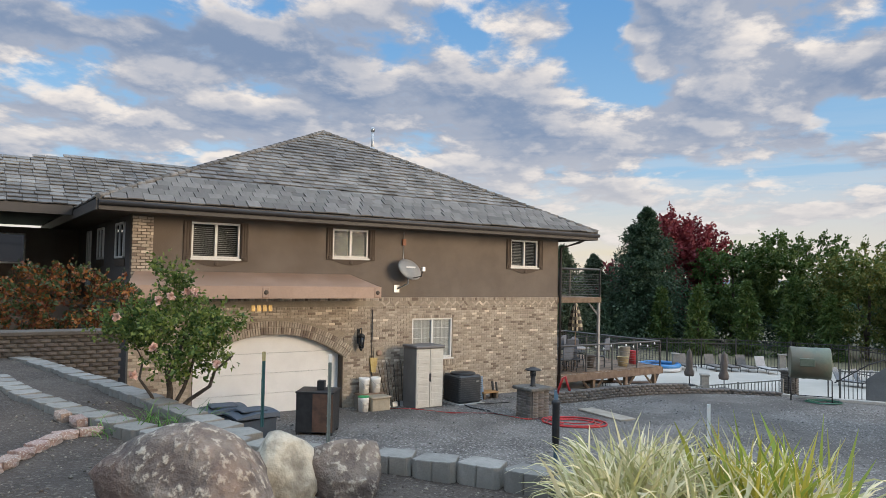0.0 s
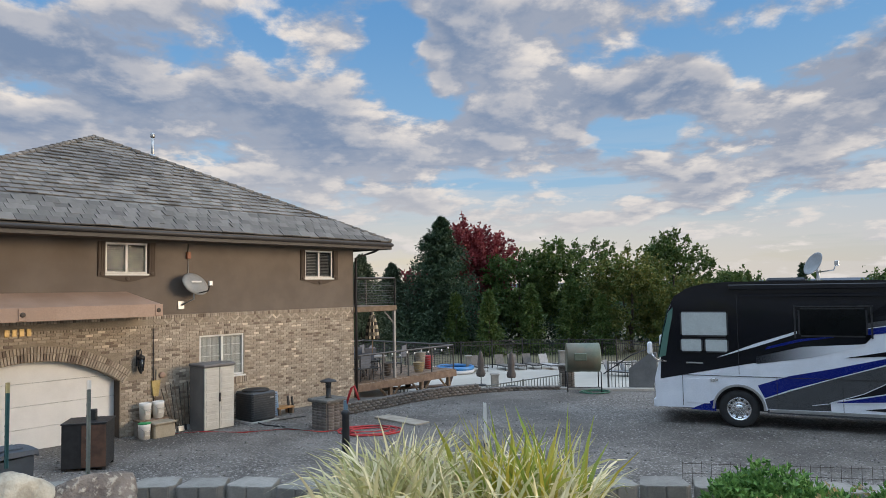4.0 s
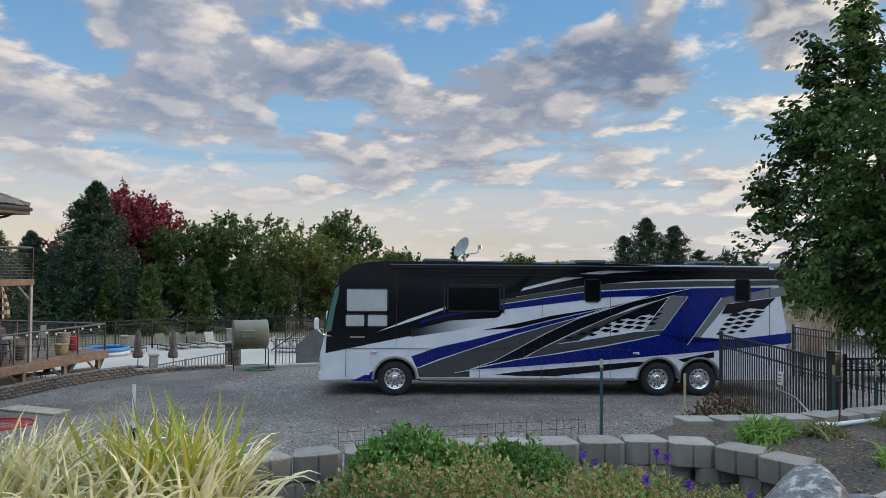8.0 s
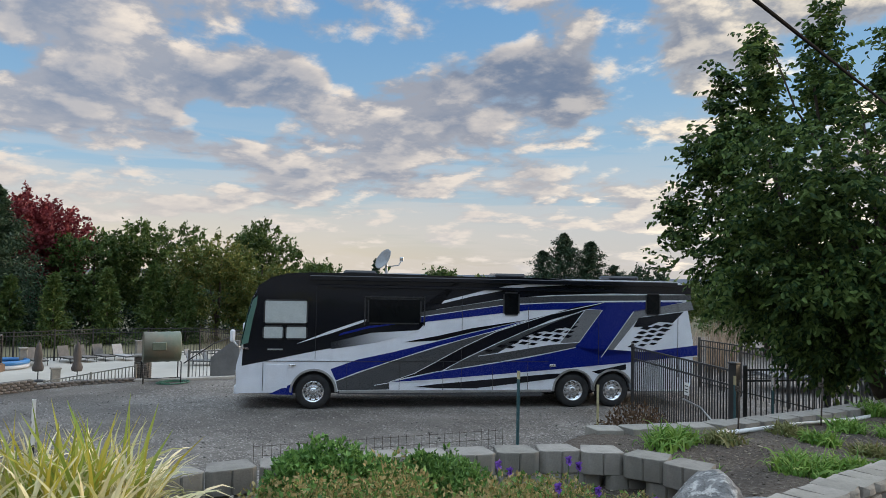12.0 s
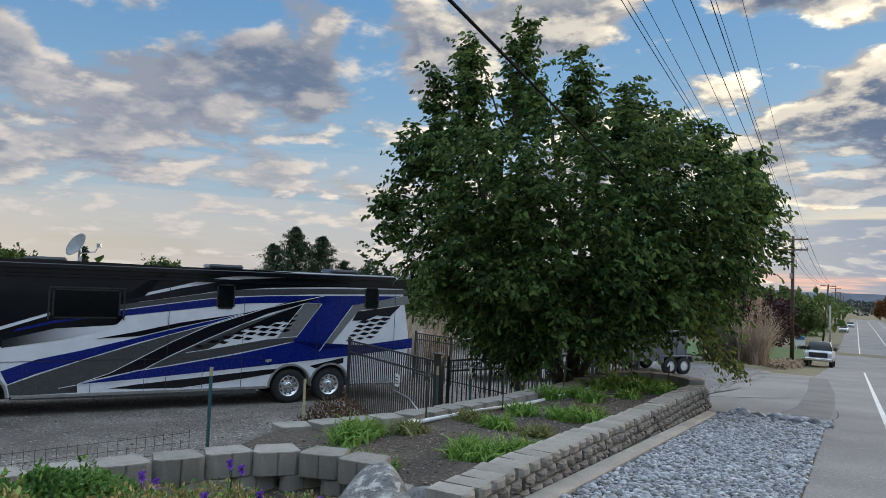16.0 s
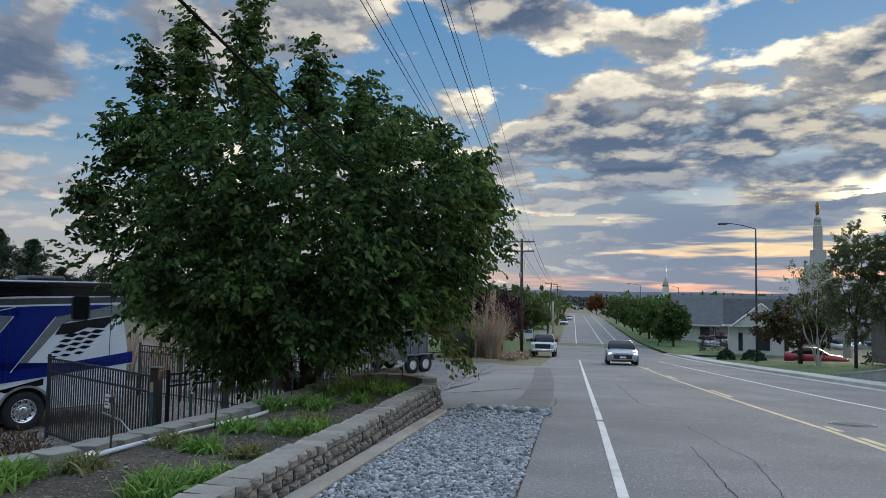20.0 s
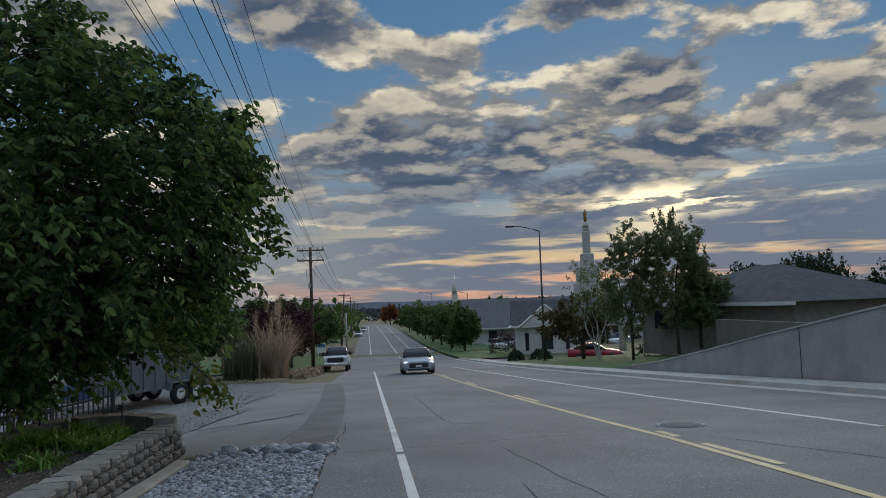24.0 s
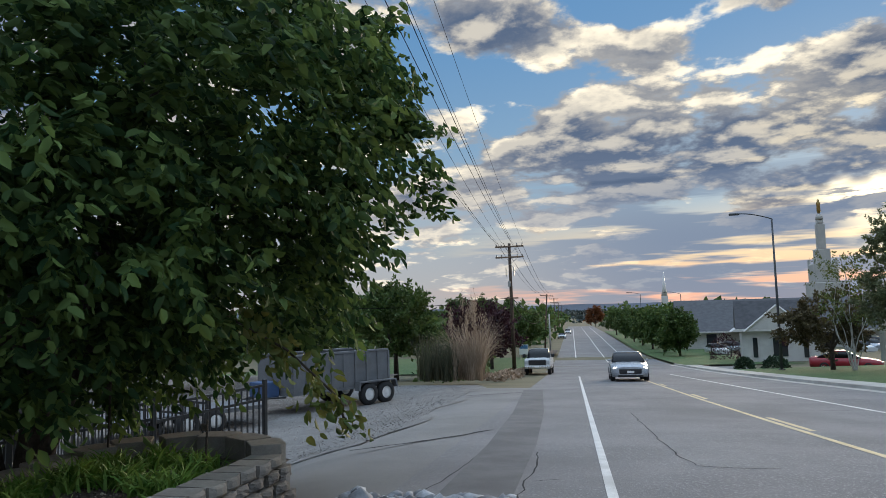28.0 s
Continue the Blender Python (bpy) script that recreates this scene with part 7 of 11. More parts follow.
def tree_sprays(seed, body, leader, per):
    """Leaf places and headings: leaflets in rows along drooping shoots over the crown's body and its leaders."""
    r = np.random.default_rng(seed)
    spots = []
    lows, highs = [(a, b) for a, b, c in REACH], [(a, c) for a, b, c in REACH]
    while len(spots) < body:
        z = r.uniform(0.4, 5.6)
        lo, hi = lerp_list(z, lows), lerp_list(z, highs)
        th = r.uniform(0, 2 * math.pi)
        k = (0.25 + 0.75 * r.random() ** 0.55) * (1 + 0.12 * noise.noise(Vector((math.cos(th) * 2.1, math.sin(th) * 2.1, z * 1.1))) + 0.09 * noise.noise(Vector((math.cos(th) * 5, math.sin(th) * 5, z * 2.6))))
        mid, half = (lo + hi) / 2, (hi - lo) / 2
        if r.random() > half / 3.4 + (0.1 if z > 1.0 else 0.45):
            continue
        p = AXIS * (mid + half * k * math.cos(th)) + DEPTH * (half * 0.84 * k * math.sin(th)) + Vector((0, 0, z))
        if (p.dot(AXIS) > 0.9 and z < 1.0 + 0.3 * max(0.0, -p.dot(DEPTH))) or (z < 0.85 and p.dot(DEPTH) < -0.2):
            continue
        if noise.noise(p * 0.95 + Vector((5, 2, 1))) < -0.30 or r.random() < 0.96 * max(0.0, (z - 3.1) / 1.9):
            continue
        out = (AXIS * math.cos(th) + DEPTH * math.sin(th)).normalized()
        spots.append((np.array(p), np.array(out * 0.8 + Vector((0, 0, 0.1 + 0.25 * (z - 2.5))))))
    for _ in range(300):
        z = r.uniform(1.2, 5.3)
        lo, hi = lerp_list(z, lows), lerp_list(z, highs)
        th = r.uniform(0, 2 * math.pi)
        k = r.uniform(0.98, 1.12)
        out = AXIS * math.cos(th) + DEPTH * math.sin(th)
        p = AXIS * ((lo + hi) / 2 + (hi - lo) / 2 * k * math.cos(th)) + DEPTH * ((hi - lo) / 2 * 0.84 * k * math.sin(th)) + Vector((0, 0, z))
        if p.dot(AXIS) > 0.9 and z < 1.1 + 0.3 * max(0.0, -p.dot(DEPTH)):
            continue
        spots.append((np.array(p), np.array(out + Vector((0, 0, r.uniform(-0.2, 0.2) + 0.25 * (z - 2.6))))))
    for across, z0, z1, rad in LEADERS:
        back = r.uniform(-0.5, 0.9)
        for _ in range(int(leader * (z1 - z0) * rad)):
            t = r.random()
            u = r.standard_normal(3)
            u /= np.linalg.norm(u)
            p = np.array(AXIS * across + DEPTH * back) + u * rad * (1.05 - 0.8 * t) + np.array([0, 0, z0 + (z1 - z0) * t - 0.1])
            spots.append((p, u * (1, 1, 0.3) + np.array([0, 0, 0.8])))
    pts, dirs = [], []
    down = np.array([0, 0, -1.0])
    for p, d in spots:
        for _ in range(3):
            a = d + 0.55 * r.standard_normal(3)
            a /= np.linalg.norm(a)
            across = np.cross(a, (0, 0, 1.0)) + 1e-3
            across /= np.linalg.norm(across)
            t = (np.arange(per) + r.uniform(0, 0.6, per))[:, None] / per
            ln = r.uniform(0.35, 0.75)
            q = p + 0.10 * r.standard_normal(3) + a * (t - 0.4) * ln + down * (t * ln) ** 2 * 0.5 + 0.02 * r.standard_normal((per, 3))
            turn = np.where(np.arange(per) % 2, 1.0, -1.0)[:, None]
            pts.append(q)
            dirs.append(across * turn * 0.75 + a * 0.45 + down * (0.35 + 0.5 * t))
    return np.concatenate(pts), np.concatenate(dirs)


pts, dirs = tree_sprays(7, 1250, 54, 15)
leaf_mesh("crown", pts, dirs, 0.125, 0.5, M_WALNUT, big, 71, "dense dark green leaves in drooping sprays", 0.22, 0.0, True)
# the low spray that hangs over the drive
spray = bmesh.new()
pipe(spray, [(1.9, 0.2, 1.5), (2.5, 0.3, 1.15), (2.9, 0.4, 0.75), (3.0, 0.45, 0.45)], 0.012, 5)
part("low_branch", spray, M_BARK, big)
r9 = np.random.default_rng(77)
pp = np.array([[2.0 + 1.0 * t, 0.2 + 0.25 * t, 1.5 - 1.05 * t ** 1.3] for t in r9.random(230)]) + 0.10 * r9.standard_normal((230, 3))
hang = leaf_mesh("crown_spray", pp, np.tile([0.4, 0.1, -0.6], (230, 1)), 0.12, 0.5, M_YGREEN, big, 78, "", 0.6, 0.2, True)
tagged(hang, "hanging yellow-green spray", "", "", "stuff")


def broadleaf(x, y, z, h, w, material, label, seed, clusters=130, per=26, leaf=0.25, trunk=0.16, low=0.15, group="", shape=1.0):
    t = thing("tree", pose(x, y, z), label, "tree", group)
    bm = bmesh.new()
    tube(bm, (0, 0, -0.3), (0, 0, h * 0.26), trunk, trunk * 0.8, 10)
    limbs(bm, (0, 0, h * 0.24), [((0.1 * w, 0, h * 0.8), 0.8), ((-0.2 * w, 0.1 * w, h * 0.65), 0.6), ((0.2 * w, -0.15 * w, h * 0.6), 0.6)], trunk, seed)
    part("trunk", bm, M_BARK, t)
    c = (0, 0, h * (0.5 + low / 2))
    rr = (w / 2, w / 2, h * (0.5 - low / 2))
    r = random.Random(seed)
    lob = []
    for i in range(6):
        a = r.uniform(0, 6.28)
        k = r.uniform(0.25, 0.4) * w
        lob.append(((math.cos(a) * k, math.sin(a) * k, h * r.uniform(0.35, 0.86)), (w * 0.22, w * 0.22, h * 0.15), 0.16))
    pts, dirs = crown_points(seed, int(clusters * 1.35), int(per * 1.35), c, (rr[0] * 0.82, rr[1] * 0.82, rr[2] * 0.95), 0.35, lob, 0.4, leaf * 3.0, h * low * 0.5, 0.30)
    leaf_mesh("crown", pts, dirs, leaf, 0.62, material, t, seed + 500, "", 0.9, 0.2)
    return t


def conifer(x, y, z, h, w, label, seed, material=None, per=9, group="", name="conifer_tree", narrow=1.0, fine=1.0, taper=0.92):
    t = thing(name, pose(x, y, z), label, "tree", group)
    part("trunk", tubed((0, 0, -0.2), (0, 0, h * 0.94), 0.02 * h, 0.008, 8), M_BARK, t)
    r = np.random.default_rng(seed)
    pts, dirs = [], []
    n = int(150 * narrow + h * 26)
    for i in range(n):
        k = (i + r.random()) / n
        zz = h * (0.05 + 0.95 * k)
        reach = w / 2 * (1 - k) ** taper * r.uniform(0.55 if taper > 0.9 else 0.3, 1.1) + 0.12
        a = r.uniform(0, 6.28)
        d = np.array([math.cos(a), math.sin(a), -0.18 + 0.5 * k])
        m = per + int(6 * (1 - k))
        s = r.uniform(0.15, 1.0, m)[:, None]
        p = np.array([0, 0, zz]) + d * s * reach + 0.07 * reach * r.standard_normal((m, 3))
        pts.append(p)
        dirs.append(np.tile(d * 0.6, (m, 1)))
    leaf_mesh("crown", np.concatenate(pts), np.concatenate(dirs), 0.42 * fine * (h / 9) ** 0.5, 0.30, material or M_NEEDLE, t, seed + 900, "", 0.7, 0.25)
    return t


G = POOL - 1.0


def hedge_row(name, spots, material, label, seed):
    r = np.random.default_rng(seed)
    pts, dirs = [], []
    for x, y, h, w in spots:
        u = r.standard_normal((2000, 3))
        u /= np.linalg.norm(u, axis=1, keepdims=True)
        pts.append(np.array([x, y, G + h * 0.48]) + u * np.array([w / 2, w / 2, h * 0.52]) * r.uniform(0.6, 1.05, (2000, 1)))
        dirs.append(u)
    return tagged(leaf_mesh(name, np.concatenate(pts), np.concatenate(dirs), 0.27, 0.5, material, None, seed, "", 0.8), label, "undergrowth", "", "stuff")


conifer(-51.6, 3.9, G, 10.6, 11.5, "tall dark green conifer beyond the pool fence", 11, None, 100, fine=0.62)
hedge_row("undergrowth", [(-55 + 2.5 * math.sin(i * 1.7), -6 + i * 2.3, 4.2 + 1.2 * math.sin(i * 2.9), 4.6) for i in range(17)], M_NEEDLE, "dark undergrowth below the tree row", 97)
broadleaf(-57.3, 6.9, G - 0.3, 11.6, 7.2, M_RED, "crimson autumn maple behind a dark conifer", 12, 380, 30, 0.27)
broadleaf(-61.5, 2.1, G - 0.3, 7.6, 5.4, M_RED, "crimson autumn maple far behind the deck", 13, 110, 22, 0.36)
broadleaf(-53.5, 10.0, G, 8.6, 5.2, M_GREEN, "tall green tree in the row beyond the pool", 14, 150, group="trees beyond the pool")
broadleaf(-52.8, 13.8, G, 9.5, 5.8, M_GREEN, "tall green tree in the row beyond the pool", 15, 170, group="trees beyond the pool")
broadleaf(-46.7, 16.4, G, 8.0, 6.4, M_YGREEN, "yellowing green tree in the row beyond the pool", 16, 170, group="trees beyond the pool")
broadleaf(-54.5, 22.8, G, 9.6, 6.6, M_GREEN, "tall green tree in the row beyond the pool", 17, 170, group="trees beyond the pool")
broadleaf(-44.5, 19.2, G, 6.2, 5.2, M_YGREEN, "yellowing green tree in the row beyond the pool", 18, 130, group="trees beyond the pool")
broadleaf(-48.5, 26.0, G, 6.4, 6.0, M_GREEN, "lower green tree in the row beyond the pool", 19, 120, group="trees beyond the pool")
for i, (x, y, h) in enumerate(((-46.5, 6.6, 5.2), (-47.0, 9.6, 5.6), (-46.6, 12.2, 5.8), (-45.6, 14.0, 4.8), (-48.5, 4.6, 5.0))):
    conifer(x, y, G, h, 2.9, "clipped narrow evergreen before the tree row", 30 + i, M_GREEN, 12, "evergreens beyond the pool", "evergreen_tree", 0.8)
conifer(-53.2, 0.3, G, 7.3, 7.6, "grey-green pine seen behind the deck", 20, M_PINE, 60, fine=0.62)
conifer(-49.6, -1.9, G, 7.8, 7.8, "grey-green pine seen behind the deck", 21, M_PINE, 50, fine=0.62)
broadleaf(-40, -8.0, G, 6.0, 6.0, M_NEEDLE, "dark tree behind the house", 22, 90)
conifer(-42.1, 45.3, -2.5, 8.4, 10.2, "broad dark pine behind the coach", 23, None, 48, fine=0.6, taper=0.8)
conifer(-40.4, 46.8, -2.5, 7.7, 9.0, "broad dark pine behind the coach", 24, None, 48, fine=0.6, taper=0.8)
conifer(-43.4, 44.1, -2.5, 6.9, 7.6, "lower dark pine behind the coach", 26, None, 30, fine=0.6, taper=0.7)
conifer(-38.9, 48.1, -2.5, 5.7, 7.0, "lower dark pine behind the coach", 27, None, 30, fine=0.6, taper=0.7)
broadleaf(-36.5, 48.5, -2.5, 5.8, 4.5, M_NEEDLE, "low dark tree beside the conifers", 25, 80)
for i, (x, y, h, w) in enumerate(((-71.5, 53.7, 6.2, 5.0), (-67.5, 42.0, 6.8, 2.0), (-74, 46, 5.6, 2.2), (-79, 40, 6.0, 5.0), (-72, 36, 6.2, 5.5), (-78, 60, 5.2, 6.0), (-66, 30, 6.0, 5.0), (-58, 62, 5.0, 7.0), (-46, 70, 5.0, 8.0))):
    if w < 3:
        conifer(x, y, -3.0, h, w, "small far conifer on the skyline", 40 + i, None, 6)
    else:
        broadleaf(x, y, -3.0, h, w, M_GREEN, "small far tree on the skyline", 40 + i, 60, 18, 0.4, group="skyline trees")
# distant woods
def wood_belt(name, n, place, size, material, label, seed):
    r = np.random.default_rng(seed)
    pts, dirs = [], []
    for _ in range(n):
        x, y, z, h = place(r)
        m = 46
        u = r.standard_normal((m, 3))
        u /= np.linalg.norm(u, axis=1, keepdims=True)
        pts.append(np.array([x, y, z + h * 0.55]) + u * np.array([h * 0.5, h * 0.5, h * 0.5]) * r.uniform(0.6, 1.05, (m, 1)))
        dirs.append(u)
    ob = leaf_mesh(name, np.concatenate(pts), np.concatenate(dirs), size, 0.8, material, None, seed, "", 0.8)
    return tagged(ob, label, "woods", "", "stuff")


wood_belt("far_woods", 260, lambda r: (lambda a, d: (-d * math.cos(a), d * math.sin(a), -5 - 0.005 * d, r.uniform(4, 8)))(r.uniform(-0.5, 1.35), r.uniform(110, 260)), 1.7, M_GREEN, "far belt of green trees on the plain", 91)
wood_belt("far_woods", 320, lambda r: (r.uniform(-70, -9) if r.random() < 0.6 else r.uniform(14, 60), r.uniform(130, 420), -7.0, r.uniform(4, 9)), 1.8, M_GREEN, "green trees lining the far road", 92)
# distance haze is mixed into this belt's greyed leaf colour
wood_belt("far_woods", 420, lambda r: (lambda y: (r.uniform(-0.35, 0.35) * y, y, -10 - 0.004 * y, r.uniform(6, 12)))(r.uniform(420, 1500)), 3.2, leafy("haze_tinted_leaf", (0.06, 0.08, 0.075), (0.09, 0.11, 0.10), 0.1), "distant hazy trees down the valley", 93)

# ---- fences ----


def bar_fence(name, a, b, z0a, z0b, height, label, gap=0.115, post=2.4, material=None, rail_at=(0.12, 0.86, 0.985), bar=0.011, group="fences", parent=None, end_posts=True):
    """A straight metal fence: posts, rails and one picket at a time."""
    a, b = Vector(a), Vector(b)
    d = b - a
    n = max(1, round(d.length / post))
    ang = math.degrees(math.atan2(d.y, d.x))
    f = thing(name, pose(a.x, a.y, 0, 0, 0, ang), label, "fence", group)
    L = d.length
    mat_f = material or M_FENCE
    zat = lambda s: z0a + (z0b - z0a) * s / L
    pm = bpy.data.meshes.new("picket")
    bmm = boxed(-bar, -bar, 0.06, bar, bar, height * rail_at[-1] - 0.01)
    bmm.to_mesh(pm)
    bmm.free()
    pm.materials.append(mat_f)
    for k in rail_at:
        bm = bmesh.new()
        z = height * k
        vs = [bm.verts.new(p) for p in [(s, y, zat(s) + z + q) for s in (0, L) for y in (-0.02, 0.02) for q in (-0.02, 0.02)]]
        for q in ((0, 1, 3, 2), (4, 6, 7, 5), (0, 4, 5, 1), (2, 3, 7, 6), (1, 5, 7, 3), (0, 2, 6, 4)):
            bm.faces.new([vs[i] for i in q])
        part("rail", bm, mat_f, f)
    for i in range(n + 1):
        s = L * i / n
        if not end_posts and i in (0, n):
            continue
        part("post", boxed(s - 0.035, -0.035, zat(s) - 0.05, s + 0.035, 0.035, zat(s) + height * 1.04, 0.008), mat_f, f)
    m = int(L / gap)
    for i in range(1, m):
        s = L * i / m
        piece("picket", pm, f, pose(s, 0, zat(s)))
    return f


M_FENCE2 = surf("charcoal_fence_metal", (0.030, 0.030, 0.030), (0.045, 0.044, 0.043), 4, 0.5, 0.1, 50)
GATE_A, GATE_B = (-12.42, 15.98), (-8.0, 13.6)
gate = bar_fence("sliding_gate", GATE_A, GATE_B, LOT + 0.05, LOT + 0.05, 1.92, "dark metal bar gate standing open at the lot's edge", 0.115, 4.9, M_FENCE2, (0.06, 0.82, 0.985), 0.012)
part("sign_plate", boxed(3.0, -0.03, 1.05, 3.22, -0.018, 1.35, 0.004), M_WHITE, gate, "small white notice plate with unreadable print")
for z in (1.12, 1.18, 1.26):
    part("print_bar", boxed(3.04, -0.034, z + LOT - LOT, 3.18, -0.0305, z + 0.025), M_BLACK, gate)
part("closer_arm", pipe(bmesh.new(), [(3.0, -0.06, 0.95), (3.9, -0.10, 0.90), (4.4, -0.12, 0.72), (4.85, -0.08, 0.62)], 0.022, 6), M_STEEL, gate, "galvanised gate opener arm")
gate.location.z = 0
for ob in gate.children:
    if ob.name.startswith(("sign_plate", "print_bar", "closer_arm")):
        ob.location.z += LOT + 0.05
gp = thing("gate_post", pose(-7.93, 13.55, 0), "thick dark square steel gate post", "post")
part("shaft", boxed(-0.09, -0.09, LOT - 0.1, 0.09, 0.09, 0.28, 0.01), M_FENCE2, gp)
part("cap", boxed(-0.105, -0.105, 0.281, 0.105, 0.105, 0.32, 0.012), M_FENCE2, gp)
bar_fence("bar_fence", (-7.80, 13.75), (-5.75, 16.75), LOT + 0.15, LOT + 0.25, 1.85, "dark metal bar fence behind the flower bed", 0.115, 1.8, M_FENCE2)
bar_fence("bar_fence", (-5.75, 16.75), (-4.9, 18.6), LOT + 0.25, LOT + 0.35, 1.8, "dark metal bar fence behind the flower bed", 0.115, 1.8, M_FENCE2)
bar_fence("bar_fence", (-14.5, 22.6), (-6.4, 19.4), LOT, LOT, 1.75, "thin dark bar fence beyond the gate", 0.125, 2.4, M_FENCE2)
# pool fence
F1 = [(-38.2, -4.0), (-38.9, 3.8), (-39.6, 7.4), (-38.4, 12.5), (-34.2, 14.6), (-30.5, 15.2)]
for a, b in zip(F1, F1[1:]):
    bar_fence("pool_fence", a, b, POOL, POOL, 1.52, "black metal bar fence round the pool terrace", 0.15, 2.4, M_BLACK, group="pool fence")
bar_fence("terrace_rail", (-27.6, 3.5), (-26.3, 6.15), LOT - 0.85, LOT - 0.32, 0.80, "tan painted low railing along the terrace steps", 0.11, 1.8, surf("tan_rail", (0.26, 0.245, 0.21), (0.31, 0.29, 0.25), 3, 0.6, 0.05, 40), (0.1, 0.97), 0.014, "terrace rails")
bar_fence("terrace_rail", (-26.6, 8.1), (-25.2, 11.2), LOT - 0.3, LOT - 0.1, 1.15, "grey tubular railing beside the terrace steps", 0.13, 1.6, surf("grey_rail", (0.13, 0.125, 0.115), (0.17, 0.165, 0.155), 3, 0.5, 0.05, 40), (0.08, 0.97), 0.013, "terrace rails")
# T-posts and stakes
M_TGREEN = surf("green_post_paint", (0.03, 0.10, 0.11), (0.05, 0.13, 0.14), 6, 0.6, 0.2, 40)
M_TTIP = surf("cream_post_tip", (0.45, 0.40, 0.22), (0.55, 0.50, 0.30), 6, 0.6, 0.2, 40)


def t_post(x, y, top, label, body, tip, tip_len=0.12, base=None):
    b = ground_z(x, y) if base is None else base
    t = thing("fence_stake", pose(x, y, 0), label, "post", "fence stakes")
    bm = box(bmesh.new(), -0.025, -0.004, b - 0.15, 0.025, 0.004, top - tip_len)
    box(bm, -0.004, 0.0041, b - 0.15, 0.004, 0.032, top - tip_len)
    part("stake", bm, body, t)
    bm = box(bmesh.new(), -0.026, -0.005, top - tip_len + 0.001, 0.026, 0.005, top)
    box(bm, -0.005, 0.0051, top - tip_len + 0.001, 0.005, 0.033, top)
    part("tip", bm, tip, t)
    z = b + 0.2
    studs = bmesh.new()
    while z < top - 0.2:
        box(studs, -0.010, -0.014, z, 0.010, -0.0042, z + 0.02)
        z += 0.12
    part("studs", studs, body, t)


t_post(-7.26, 6.56, 0.66, "green steel T-post with a cream tip", M_TGREEN, M_TTIP, base=LOT)
t_post(-8.45, 9.75, 0.06, "pale steel T-post by dry brush", M_TTIP, M_TTIP, base=LOT)
t_post(-8.73, 0.59, 0.56, "black stake with a white sleeve", M_BLACK, M_WHITE, 0.50, LOT)
t_post(-8.33, -4.97, 1.02, "green steel T-post with a brass tip", M_TGREEN, M_TTIP, base=0.2)
t_post(-8.0, -3.95, 1.06, "grey-green steel T-post with a white tip", surf("grey_green_post", (0.14, 0.17, 0.16), (0.2, 0.23, 0.22), 6, 0.6, 0.2, 40), M_WHITE, 0.10, LOT)
t_post(-6.6, 12.6, 0.30, "green steel T-post with a white tip", M_TGREEN, M_WHITE, 0.32, LOT)
t_post(-7.2, 12.3, 0.20, "green steel T-post with a cream tip", M_TGREEN, M_TTIP, 0.18, LOT)
for x, y, h in ((-4.12, 7.0, 0.62), (-3.97, 8.7, 0.62), (-4.0, 11.0, 0.52), (-3.80, 13.1, 0.85), (-2.80, 13.0, 0.45)):
    s = thing("garden_stake", pose(x, y, ground_z(x, y)), "thin rusty metal stake in the flower bed", "stake", "garden stakes")
    part("rod", tubed((0, 0, -0.1), (0.02, 0.01, h), 0.011, 0.011, 6), M_BARK, s)
    part("tab", boxed(-0.03, -0.006, h * 0.8, 0.03, 0.006, h * 0.8 + 0.06), M_BARK, s)
# wire mesh panel behind the wall
wm = thing("wire_panel", pose(-8.1, 2.9, LOT, 0, 0, 74), "rusty wire mesh panel standing on the lot", "wire mesh")
wires = bmesh.new()
for i in range(32):
    tube(wires, (i * 0.11, 0, 0), (i * 0.11, 0, 1.72), 0.0028, 0.0028, 4)
for i in range(15):
    tube(wires, (0, 0, 0.04 + i * 0.118), (3.41, 0, 0.04 + i * 0.118), 0.0028, 0.0028, 4)
tagged(part("wire_mesh", wires, M_BARK, wm), "", "", "", "stuff")
wm2 = thing("wire_panel", pose(-8.6, -3.6, LOT, 0, 0, 80), "rusty wire mesh panel by the metal stove", "wire mesh")
wires = bmesh.new()
for i in range(12):
    tube(wires, (i * 0.11, 0, 0), (i * 0.11, 0, 1.5), 0.0028, 0.0028, 4)
for i in range(13):
    tube(wires, (0, 0, 0.04 + i * 0.118), (1.21, 0, 0.04 + i * 0.118), 0.0028, 0.0028, 4)
tagged(part("wire_mesh", wires, M_BARK, wm2), "", "", "", "stuff")
# irrigation pipe along the bed
pv = thing("irrigation_pipe", pose(0, 0, 0), "white plastic irrigation pipe along the bed wall", "pipe")
run = [(-4.12, 6.75), (-4.04, 8.2), (-3.96, 9.7), (-3.89, 11.0), (-3.86, 12.2)]
part("pipe_run", pipe(bmesh.new(), [(x, y, bed_z(x, y) + 0.045) for x, y in run], 0.026, 8), M_PVC, pv)
part("elbow", pipe(bmesh.new(), [(-4.12, 6.76, bed_z(-4.12, 6.75) + 0.055), (-4.14, 6.66, bed_z(-4.14, 6.66) + 0.04), (-4.14, 6.62, bed_z(-4.14, 6.6) - 0.05)], 0.042, 8), M_PVC, pv)

# ---- street side ----


